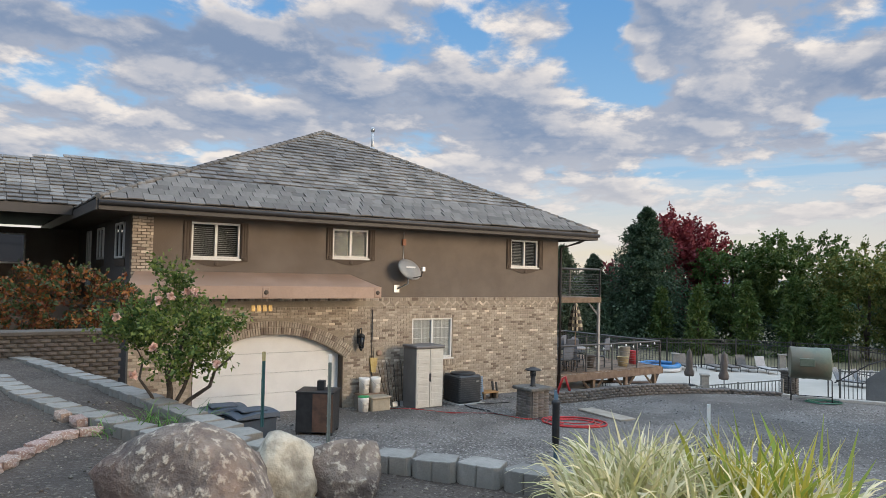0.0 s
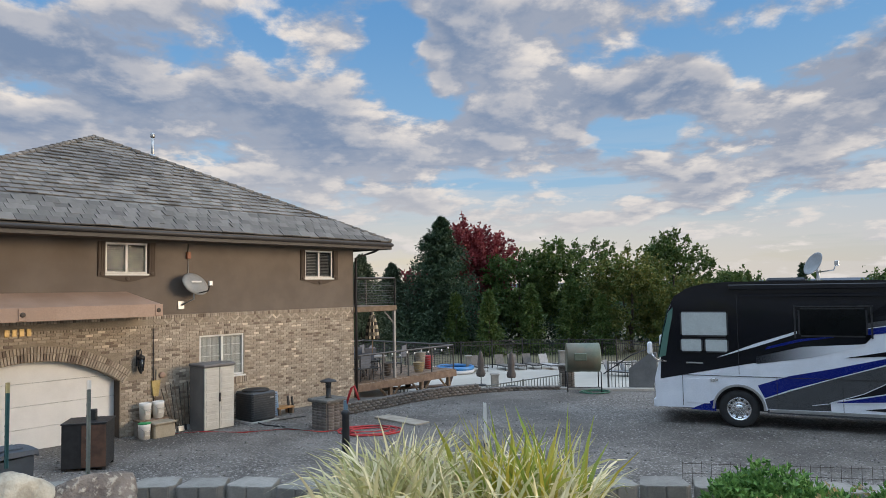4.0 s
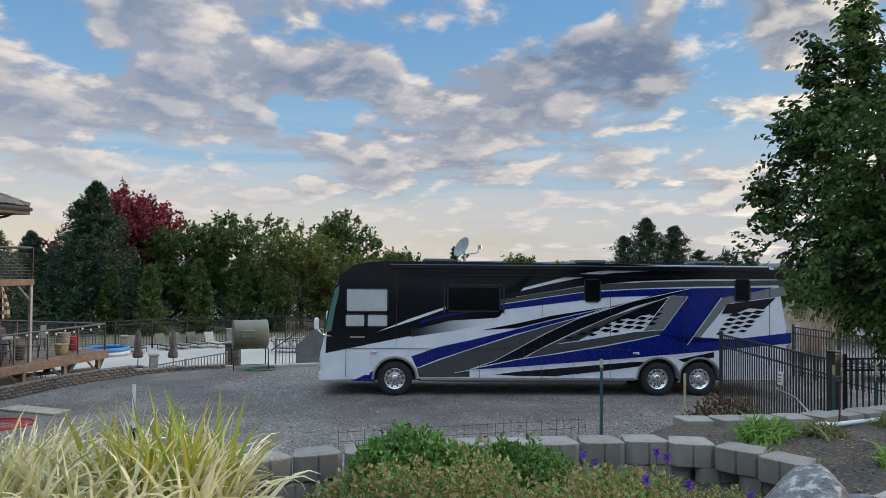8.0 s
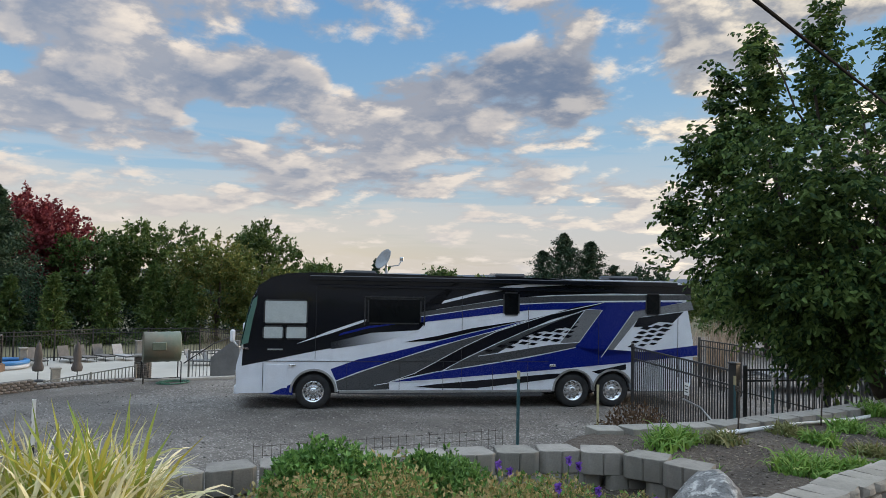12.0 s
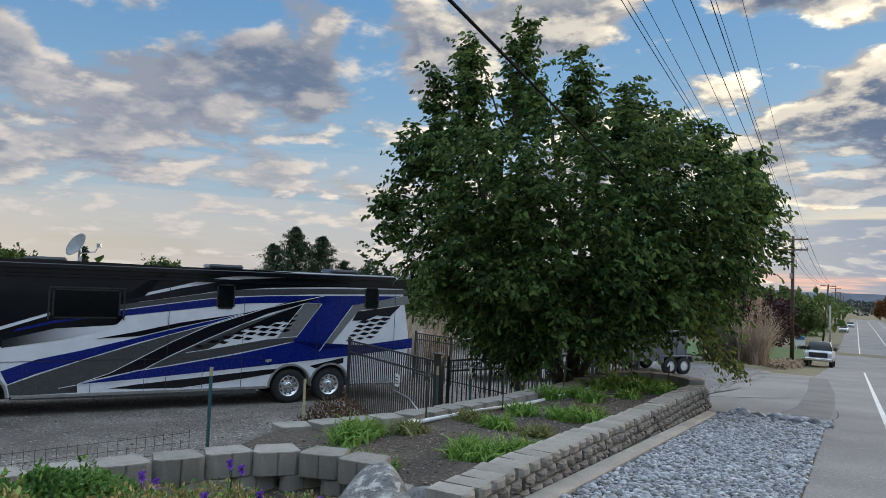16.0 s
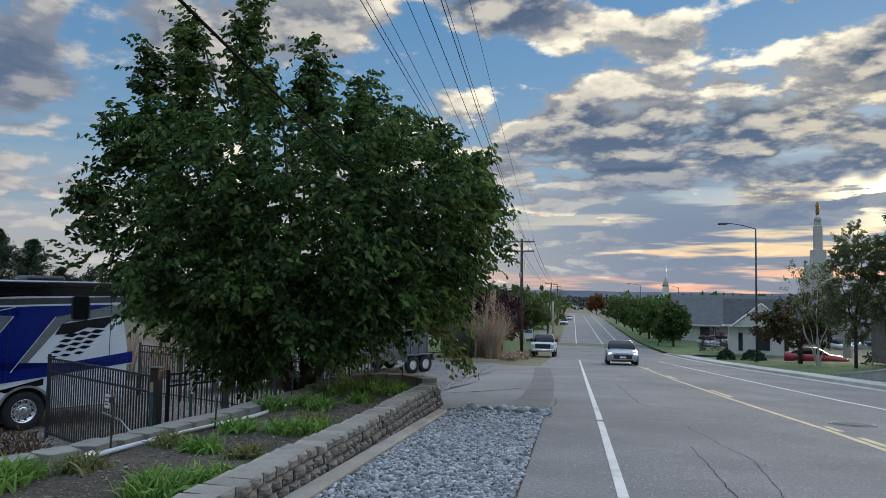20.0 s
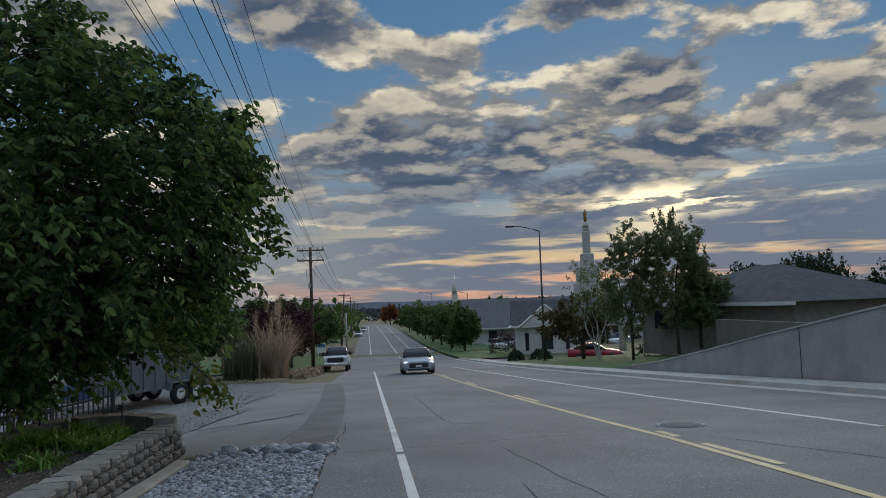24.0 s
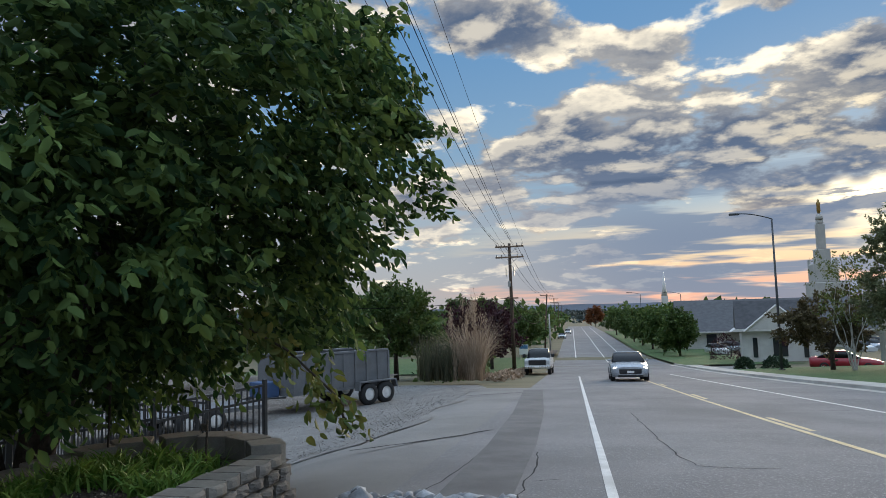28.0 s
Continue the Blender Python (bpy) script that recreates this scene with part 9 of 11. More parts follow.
part("blue_bar", boxed(-0.46, -0.045, 1.05, 0.46, -0.031, 1.45), surf("sign_blue", (0.06, 0.17, 0.30), (0.08, 0.2, 0.34), 4, 0.5, 0, 30), sg)
for s in (-0.35, 0.35):
    part("leg", boxed(s - 0.03, -0.03, -0.2, s + 0.03, 0.03, 0.4), M_WHITE, sg)
strip("earth_bank", lambda y: -8.0, lambda y: -3.2, 100, 112, M_SOIL, "bare brown earth bank by the road", "soil", 0.5, 5, 2, lambda x, y: road_z(y))

# far side: trees, houses, church, temple
birch = thing("birch_tree", pose(15.7, 52.3, road_z(52.3) + 0.1), "thin white-barked birch with sparse leaves", "tree", "street trees")
bb = bmesh.new()
limbs(bb, (0, 0, -0.2), [((-0.4, 0, 6.8), 1.0), ((-1.2, 0.2, 5.0), 0.6), ((1.0, 0.1, 5.2), 0.6), ((0.7, -0.3, 4.0), 0.5), ((-1.4, -0.2, 3.8), 0.5), ((0.3, 0.2, 6.0), 0.5), ((-0.9, 0.3, 6.2), 0.4)], 0.075, 5, 0.5)
part("trunk", bb, surf("birch_bark", (0.52, 0.50, 0.46), (0.66, 0.64, 0.60), 5, 0.8, 0.3, 20, stain=(0.2, 0.19, 0.17)), birch, "white bark")
pts, dirs = crown_points(33, 150, 22, (-0.4, 0, 5.0), (1.9, 1.7, 2.6), 0.3, (), 0.3, 0.7, 1.0, 0.15)
leaf_mesh("crown", pts, dirs, 0.15, 0.55, M_YGREEN, birch, 34, "sparse pale green leaves", 0.9, 0.2)
M_OLIVE = leafy("olive_leaf", (0.10, 0.125, 0.065), (0.22, 0.24, 0.125), 0.45)
broadleaf(15.2, 54.5, -2.8, 5.2, 5.4, leafy("dull_russet_leaf", (0.075, 0.062, 0.032), (0.135, 0.11, 0.055), 0.35), "small russet-leaved tree behind the birch", 81, 110, 24, 0.22)
broadleaf(16.0, 46.5, -2.0, 8.4, 3.9, M_OLIVE, "tall green street tree on the verge lawn", 82, 210, 30, 0.15, 0.10, 0.12, "street trees")
broadleaf(18.5, 45.5, -1.6, 8.8, 4.6, M_OLIVE, "tall green street tree on the verge lawn", 83, 270, 30, 0.15, 0.10, 0.08, "street trees")
broadleaf(20.4, 46.5, -1.4, 5.2, 3.4, M_OLIVE, "lower green street tree on the verge lawn", 84, 170, 26, 0.18, 0.12, 0.2, "street trees")
for i, (x, y, h, w) in enumerate(((11.6, 96, 5.6, 4.8), (11.0, 107, 5.8, 5.0), (10.6, 119, 6.0, 5.2), (10.2, 132, 6.2, 5.4), (9.9, 148, 6.6, 5.8), (9.4, 168, 6.8, 6.0), (8.8, 195, 7.2, 6.4))):
    broadleaf(x, y, road_z(y), h, w, M_GREEN, "rounded green street tree in a row", 85 + i, 120, 24, 0.36, group="street tree row")
broadleaf(6.0, 330, -7.5, 9, 8, M_RUST, "orange autumn tree at the far end of the road", 95, 80, 20, 0.6)
M_SHRUB = M_NEEDLE
for i, (x, y, h, w) in enumerate(((45, 86, 9.2, 8.0), (51, 80, 10.0, 9.0), (58, 77, 8.8, 9.0))):
    broadleaf(x, y, -4.0, h, w, M_NEEDLE, "dark tree beyond the far houses", 470 + i, 120, 24, 0.4, group="far trees")
for i, (x, y, w, h) in enumerate(((13.6, 61.2, 1.7, 0.85), (11.6, 61.6, 1.25, 0.8), (14.5, 84, 3.0, 2.6), (21.5, 54.0, 5.0, 1.5), (24.5, 50.5, 4.0, 1.5))):
    sb = thing("clipped_shrub", pose(x, y, road_z(y) + 0.05), "clipped dark green shrub", "shrub", "clipped shrubs")
    u = r5.standard_normal((900, 3))
    u /= np.linalg.norm(u, axis=1, keepdims=True)
    u[:, 2] = np.abs(u[:, 2])
    leaf_mesh("foliage", u * r5.uniform(0.8, 1.05, (900, 1)) * np.array([w / 2, w / 2, h]), u, 0.18, 0.7, M_PURPLE if i == 2 else M_SHRUB, sb, 200 + i, "", 0.7)


def gable_house(name, m, w, d, h, ridge, wall_m, roof_m, label, hip=False, over=0.5, group="houses"):
    t = thing(name, m, label, "house", group)
    part("wall", boxed(-w / 2, -d / 2, -0.6, w / 2, d / 2, h), wall_m, t)
    bm = bmesh.new()
    W, D = w / 2 + over, d / 2 + over
    lo = [bm.verts.new(p) for p in ((-W, -D, h), (W, -D, h), (W, D, h), (-W, D, h))]
    k = min(W, D) if hip else 0
    hi = [bm.verts.new((-W + k, 0, h + ridge)), bm.verts.new((W - k, 0, h + ridge))]
    for f in ((lo[0], lo[1], hi[1], hi[0]), (lo[2], lo[3], hi[0], hi[1]), (lo[1], lo[2], hi[1]), (lo[3], lo[0], hi[0]), (lo[3], lo[2], lo[1], lo[0])):
        bm.faces.new(f)
    part("roof", bm, roof_m, t)
    part("fascia", boxed(-W, -D - 0.03, h - 0.2, W, -D, h + 0.02), M_FRAME, t)
    return t


M_DKROOF = surf("dark_shingle", (0.055, 0.055, 0.06), (0.085, 0.085, 0.09), 1.5, 0.9, 0.5, 12)
M_CREAMW = surf("cream_siding", (0.60, 0.585, 0.55), (0.68, 0.665, 0.625), 1.5, 0.85, 0.2, 20)
M_BROWNW = surf("brown_brick_far", (0.23, 0.195, 0.175), (0.31, 0.265, 0.24), 2.5, 0.9, 0.4, 14)
hr = gable_house("brick_house", pose(26.6, 49.0, -1.8, 0, 0, -72), 13, 11, 2.9, 2.4, M_BROWNW, M_DKROOF, "low brown brick house with a dark hip roof", True, 0.6)
for xx in (-4.5, -2.6):
    part("window", boxed(xx, -6.06, 1.2, xx + 1.3, -6.0, 2.4, 0.02), M_GLASS, hr)
part("porch_column", boxed(-8.3, -6.3, -0.5, -7.9, -5.9, 3.0, 0.03), M_FRAME, hr, "white square porch column")
gable_house("brick_house", pose(36, 30, -0.6, 0, 0, -80), 14, 10, 2.6, 2.0, M_BROWNW, M_DKROOF, "low house roof behind the concrete wall", True)
pw = thing("block_garden_wall", pose(0, 0, 0), "tan block garden wall behind the concrete wall", "wall")
part("wall_run", boxed(19.2, 28, -1.2, 19.45, 42, 0.25), surf("tan_block_wall", (0.17, 0.145, 0.125), (0.21, 0.18, 0.155), 2, 0.9, 0.3, 20), pw, "tan garden wall")
ch = gable_house("chapel_house", pose(18.6, 80.5, -4.4, 0, 0, -10), 6.4, 7.5, 3.4, 2.6, M_CREAMW, M_DKROOF, "cream gabled building with a tall narrow window", False, 0.5)
for k, m2 in ((0, None),):
    bm = bmesh.new()
    tri = [bm.verts.new(p) for p in ((-2.6, -4.3, 3.4), (2.2, -4.3, 3.4), (-0.2, -4.3, 5.4))]
    bm.faces.new(tri)
    ex = bmesh.ops.extrude_face_region(bm, geom=list(bm.faces))
    for v in ex["geom"]:
        if isinstance(v, bmesh.types.BMVert):
            v.co.y += 0.4
    bmesh.ops.recalc_face_normals(bm, faces=list(bm.faces))
    part("gable", bm, M_CREAMW, ch, "cream gable")
for s in (-1, 1):
    part("bargeboard", tubed((-0.2, -4.4, 5.55), (-0.2 + s * 2.8, -4.4, 3.2), 0.10, 0.10, 4), M_FRAME, ch, "white bargeboard")
for x0, x1, z0, z1 in ((-0.6, 0.6, 0.9, 2.6), (-2.3, -1.9, 0.8, 2.6), (1.9, 2.3, 0.8, 2.6)):
    part("window", boxed(x0, -3.82, z0, x1, -3.76, z1, 0.02), M_GLASS, ch)
church = gable_house("church_hall", pose(35.6, 125, -6.0, 0, 0, -4), 40, 20, 3.4, 4.6, M_CREAMW, surf("grey_church_roof", (0.09, 0.09, 0.095), (0.12, 0.12, 0.125), 1.5, 0.9, 0.4, 10), "long cream church hall with a grey roof", False, 0.8)
for i in range(7):
    part("window", boxed(-17 + i * 5, -10.08, 0.8, -15.6 + i * 5, -10.0, 3.0, 0.03), M_GLASS, church)
part("portico_gable", prism([(-14, 3.4), (-7, 3.4), (-10.5, 5.6)], -13, -9.9), M_FRAME, church, "white portico gable")
sp = thing("church_spire", pose(44.0, 402.3, -8.0), "slim white church steeple", "steeple")
part("tower", boxed(-2.2, -2.2, -1, 2.2, 2.2, 9, 0.2), M_FRAME, sp)
part("belfry", boxed(-1.6, -1.6, 9.01, 1.6, 1.6, 14, 0.2), M_FRAME, sp)
part("spire", revolve([(1.7, 14.0), (0.9, 19), (0.05, 28)], 8), M_FRAME, sp)
tm = thing("temple_tower", pose(54.6, 181.6, -5.5), "stepped pale stone temple tower with a gilded figure", "tower")
M_STONE = surf("pale_temple_stone", (0.48, 0.465, 0.435), (0.55, 0.535, 0.50), 0.6, 0.8, 0.15, 12)
for k, (w, z0, z1) in enumerate(((6.2, -2, 11.0), (5.0, 11.01, 15.2), (2.9, 15.21, 18.6), (1.7, 18.61, 24.4), (1.35, 24.41, 25.4))):
    part("stage", boxed(-w / 2, -w / 2, z0, w / 2, w / 2, z1, 0.15), M_STONE, tm)
for s in (-1, 1):
    for q in (-1, 1):
        part("pilaster", boxed(s * 2.2 - 0.28, q * 2.2 - 0.28, 13.0, s * 2.2 + 0.28, q * 2.2 + 0.28, 16.4, 0.1), M_STONE, tm)
part("drum", revolve([(0.85, 25.4), (0.7, 26.3), (0.25, 26.8)], 12), M_STONE, tm)
part("gilded_figure", revolve([(0.25, 26.8), (0.45, 27.4), (0.38, 28.6), (0.50, 29.2), (0.22, 29.6), (0.26, 29.9), (0.05, 30.2)], 10), surf("gilding", (0.30, 0.19, 0.06), (0.42, 0.28, 0.1), 4, 0.35, 0.05, 20, metal=0.8), tm, "gilded figure, plain shape")
# parking yard by the church, a few far cars
for i in range(9):
    cr = thing("parked_car", pose(16.5 + i * 2.7, 100 + (i % 3) * 4, -4.9, 0, 0, 10), "far parked car by the church hall", "car", "far parked cars")
    part("body", loft([(-2.1, [(0.7, 0.3), (0.85, 0.6), (0.6, 0.75)]), (-1.0, [(0.88, 0.3), (0.9, 0.85), (0.6, 0.95)]), (2.0, [(0.85, 0.3), (0.88, 0.85), (0.6, 0.98)])]), [P_WHITE, P_CARSILVER, M_BLACK][i % 3], cr)
    part("cabin", loft([(-0.9, [(0.8, 0.9), (0.7, 0.95)]), (0.0, [(0.8, 0.9), (0.6, 1.45)]), (1.2, [(0.8, 0.9), (0.6, 1.45)]), (1.9, [(0.8, 0.9), (0.7, 0.98)])]), M_CARGLASS, cr)
bar_fence("yard_fence", (14.5, 92), (26, 97), -4.5, -4.6, 1.3, "grey bar fence by the church yard", 0.5, 2.4, M_FENCE2)
# far ridge of hills, the haze of the air put into their colour
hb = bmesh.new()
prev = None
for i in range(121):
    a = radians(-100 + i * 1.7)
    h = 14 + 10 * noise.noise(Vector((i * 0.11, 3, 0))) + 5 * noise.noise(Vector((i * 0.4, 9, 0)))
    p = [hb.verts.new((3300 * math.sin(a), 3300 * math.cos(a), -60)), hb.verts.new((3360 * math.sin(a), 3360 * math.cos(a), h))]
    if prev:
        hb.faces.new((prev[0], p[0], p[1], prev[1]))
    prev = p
tagged(part("backdrop_hills", hb, surf("haze_tinted_hill", (0.17, 0.19, 0.23), (0.21, 0.23, 0.27), 0.004, 1.0, 0, 0.02)), "hazy blue-grey hills on the horizon", "hills", "", "structure")

# ---- deck, pool terrace and lot edge ----
M_DECKRAIL = surf("dark_deck_rail", (0.085, 0.078, 0.072), (0.12, 0.11, 0.102), 4, 0.6, 0.1, 40)
deck = thing("deck", HOUSE, "timber deck with dark rails beside the house", "deck")
DZ = -1.42
DX, DY = 5.8, 5.5
BX = 2.24
M_GREYPOST = surf("weathered_grey_post", (0.30, 0.275, 0.25), (0.40, 0.37, 0.335), 4, 0.85, 0.3, 40)
for i in range(40):
    y0 = 0.02 + i * 0.137
    part("deck_board", boxed(0.06, y0, DZ - 0.035, DX, y0 + 0.131, DZ, 0.004), M_WOOD, deck)
part("rim_joist", boxed(0.06, -0.03, DZ - 0.30, DX, 0.015, DZ - 0.037, 0.004), M_WOOD, deck, "brown rim joist")
part("rim_joist", boxed(DX + 0.002, -0.03, DZ - 0.30, DX + 0.045, DY, DZ - 0.037, 0.004), M_WOOD, deck, "brown rim joist")
for x in (0.25, 2.0, 3.8, 5.5):
    for y in (0.15, 5.2):
        part("deck_post", boxed(x - 0.07, y - 0.07, POOL - 0.1, x + 0.07, y + 0.07, DZ - 0.04, 0.01), M_WOOD, deck)
    if x > 1:
        for s in (-1, 1):
            if 0 < x + s * 0.5 < DX:
                part("knee_brace", tubed((x, 0.15, DZ - 0.85), (x + s * 0.55, 0.15, DZ - 0.32), 0.05, 0.05, 4), M_WOOD, deck)


def deck_rail(parent, a, b, z, h=1.0, cables=9):
    a, b = Vector((*a, z)), Vector((*b, z))
    rr = new("deck_railing")
    rr.parent = parent
    d = b - a
    n = max(1, round(d.length / 1.5))
    for i in range(n + 1):
        p = a + d * (i / n)
        part("rail_post", boxed(p.x - 0.027, p.y - 0.027, z, p.x + 0.027, p.y + 0.027, z + h, 0.006), M_DECKRAIL, rr)
    part("top_rail", tubed(a + Vector((0, 0, h)), b + Vector((0, 0, h)), 0.034, 0.034, 4), M_DECKRAIL, rr)
    for i in range(cables):
        zz = 0.1 + i * 0.095
        part("rail_cable", tubed(a + Vector((0, 0, zz)), b + Vector((0, 0, zz)), 0.007, 0.007, 4), M_DECKRAIL, rr)


deck_rail(deck, (0.15, 0.06), (DX - 0.05, 0.06), DZ)
deck_rail(deck, (DX - 0.05, 0.06), (DX - 0.05, DY), DZ)
deck_rail(deck, (0.15, DY), (DX - 0.05, DY), DZ)
BZ0 = 1.36
part("balcony_floor", boxed(0.03, 0.03, BZ0 - 0.20, BX + 0.05, 5.0, BZ0, 0.01), M_WOOD, deck, "brown upper balcony floor")
deck_rail(deck, (0.15, 0.08), (BX, 0.08), BZ0, 1.05)
deck_rail(deck, (BX, 0.08), (BX, 4.9), BZ0, 1.05)
for y in (0.1, 4.8):
    part("balcony_post", boxed(BX - 0.08, y - 0.05, DZ + 0.002, BX + 0.02, y + 0.05, BZ0 - 0.201, 0.01), M_GREYPOST, deck, "pale weathered timber post")
part("knee_brace", tubed((BX - 0.04, 0.1, BZ0 - 0.70), (BX - 0.55, 0.1, BZ0 - 0.22), 0.035, 0.035, 4), M_GREYPOST, deck)
for i in range(9):
    part("string_bulb", revolve([(0.01, 0), (0.035, 0.03), (0.03, 0.06), (0.008, 0.09)], 8), M_WHITE, deck).location = (2.0 + i * 0.42, 0.02, DZ + 0.88 - 0.08 * math.sin(i * 1.57) ** 2)

# furniture on the deck
M_STRIPE_A = surf("cream_canvas", (0.45, 0.38, 0.26), (0.50, 0.43, 0.30), 5, 0.8, 0.1, 40)
M_STRIPE_B = surf("dark_canvas", (0.06, 0.05, 0.045), (0.08, 0.065, 0.055), 5, 0.8, 0.1, 40)
um = thing("deck_umbrella", HOUSE @ pose(2.5, 1.6, DZ), "closed cream and brown checked umbrella on the deck", "umbrella")
part("umbrella_pole", tubed((0, 0, 0), (0, 0, 2.35), 0.02, 0.02, 8), M_WOOD, um)
for k in range(10):
    t = 2 * math.pi * k / 10
    bm = bmesh.new()
    rows = []
    for i in range(9):
        z, r = 2.50 - 0.135 * i, 0.05 + 0.032 * i + 0.03 * math.sin(i * 0.5)
        rows.append([bm.verts.new((r * q * math.cos(t + a), r * q * math.sin(t + a), z)) for a, q in ((0, 0.86), (0.314, 1.08), (0.628, 0.86))])
    for i, (p, q) in enumerate(zip(rows, rows[1:])):
        for j in range(2):
            bm.faces.new((p[j], p[j + 1], q[j + 1], q[j])).material_index = (i + j) % 2
    part("canopy_panel", bm, [M_STRIPE_A, M_STRIPE_B], um)
tb_ = thing("patio_table", HOUSE @ pose(2.4, 1.6, DZ), "round patio table with a pale top on the deck", "table")
part("tabletop", revolve([(0.62, 0.70), (0.64, 0.72), (0.64, 0.74), (0.05, 0.745)], 24), M_GREYPOST, tb_, "pale grey top")
for k in range(4):
    t = math.pi / 2 * k + 0.4
    part("leg", tubed((0.45 * math.cos(t), 0.45 * math.sin(t), 0.01), (0.35 * math.cos(t), 0.35 * math.sin(t), 0.70), 0.018, 0.018, 6), M_BLACK, tb_)


M_SLINGB = surf("blue_grey_sling", (0.12, 0.13, 0.15), (0.17, 0.18, 0.205), 6, 0.8, 0.1, 40)


def patio_chair():
    c = thing("patio_chair", pose(0, 0, -50), "dark metal patio chair with a slatted back", "chair", "patio chairs")
    part("seat", boxed(-0.24, -0.24, 0.42, 0.24, 0.24, 0.45, 0.01), M_BLACK, c)
    part("backrest", boxed(-0.24, 0.21, 0.46, 0.24, 0.25, 0.95, 0.01), M_SLINGB, c)
    for x in (-0.22, 0.22):
        for y in (-0.22, 0.22):
            part("leg", tubed((x, y, 0), (x, y, 0.42), 0.014, 0.014, 6), M_BLACK, c)
        part("armrest", boxed(x - 0.02, -0.22, 0.64, x + 0.02, 0.22, 0.665, 0.006), M_BLACK, c)
    return c


chair = patio_chair()
first = True
for x, y, a in ((1.7, 1.0, 130), (1.8, 2.3, 50), (3.1, 2.3, -40), (3.1, 0.9, 220), (0.9, 0.6, 180), (4.3, 3.2, 30), (3.7, 2.6, 10), (4.9, 2.4, 200), (1.4, 0.5, 10), (0.6, 1.4, 70), (3.4, 3.6, 160), (4.2, 4.3, 200), (2.4, 3.0, 20)):
    m = HOUSE @ pose(x, y, DZ, 0, 0, a)
    if first:
        chair.matrix_basis = m
        first = False
    else:
        copy_thing(chair, m)


def planter(x, y, h, r, mat_p, label):
    p = thing("planter", HOUSE @ pose(x, y, DZ), label, "planter", "deck planters")
    part("pot", revolve([(r * 0.7, 0), (r * 0.9, h * 0.5), (r, h * 0.95), (r * 1.08, h), (r * 0.9, h * 0.98), (r * 0.8, h * 0.9)], 18), mat_p, p)


planter(4.1, 0.55, 0.40, 0.23, surf("straw_pot", (0.40, 0.30, 0.15), (0.48, 0.37, 0.2), 6, 0.85, 0.3, 30), "tan woven planter on the deck")
planter(4.6, 0.9, 0.75, 0.22, surf("stone_urn", (0.30, 0.26, 0.20), (0.36, 0.31, 0.25), 4, 0.85, 0.2, 30), "stone urn planter on the deck")
planter(5.2, 1.0, 0.55, 0.22, surf("red_pot", (0.42, 0.03, 0.04), (0.5, 0.05, 0.06), 4, 0.5, 0.05, 30), "glossy red pot on the deck")
planter(2.6, 0.9, 0.5, 0.2, surf("dark_pot", (0.08, 0.06, 0.05), (0.11, 0.09, 0.07), 4, 0.7, 0.1, 30), "dark pot on the deck")

# pool terrace
tagged(raw("pool_terrace", [(-41, -8, POOL + 0.01), (-25.9, -8, POOL + 0.01), (-25.9, 14.5, POOL + 0.01), (-30, 16, POOL + 0.01), (-41, 16, POOL + 0.01)], [(0, 1, 2, 3, 4)], surf("pale_pool_deck", (0.42, 0.39, 0.34), (0.50, 0.46, 0.40), 0.6, 0.85, 0.15, 30, stain=(0.36, 0.33, 0.28))), "pale concrete pool terrace", "pavement", "", "structure")
pool = thing("inflatable_pool", pose(-37.4, 3.3, POOL + 0.012) @ Matrix.Diagonal((0.72, 0.72, 0.8, 1)), "round blue and white inflatable pool on the terrace", "pool")
for k, (z, mm) in enumerate(((0.14, (0.55, 0.57, 0.6)), (0.36, (0.05, 0.20, 0.45)))):
    bm = bmesh.new()
    n, m2 = 28, 8
    rings = [[bm.verts.new(((1.3 + 0.14 * math.cos(b)) * math.cos(a), (1.3 + 0.14 * math.cos(b)) * math.sin(a), z + 0.13 * math.sin(b))) for b in [2 * math.pi * j / m2 for j in range(m2)]] for a in [2 * math.pi * i / n for i in range(n)]]
    for i in range(n):
        for j in range(m2):
            bm.faces.new((rings[i][j], rings[(i + 1) % n][j], rings[(i + 1) % n][(j + 1) % m2], rings[i][(j + 1) % m2])).smooth = True
    part("ring", bm, surf("vinyl_ring", mm, tuple(v * 1.1 for v in mm), 4, 0.4, 0, 30), pool)
part("water", revolve([(1.2, 0.20), (0.02, 0.21)], 28), glass_mat("pool_water", (0.05, 0.25, 0.35), 0.05), pool)


def lounger(m, fabric, label):
    c = thing("sun_lounger", m, label, "lounger", "sun loungers")
    part("frame", boxed(-0.27, -0.3, 0.20, 0.27, 0.85, 0.24, 0.01), M_BLACK, c)
    part("seat_sling", boxed(-0.25, -0.28, 0.245, 0.25, 0.82, 0.27, 0.006), fabric, c)
    bk = part("backrest", boxed(-0.26, 0.0, 0.0, 0.26, 0.55, 0.03, 0.006), fabric, c)
    bk.matrix_basis = pose(0, -0.28, 0.26, 112)
    for x in (-0.24, 0.24):
        for y in (-0.2, 0.78):
            part("leg", tubed((x, y, 0), (x, y, 0.20), 0.014, 0.014, 6), M_BLACK, c)


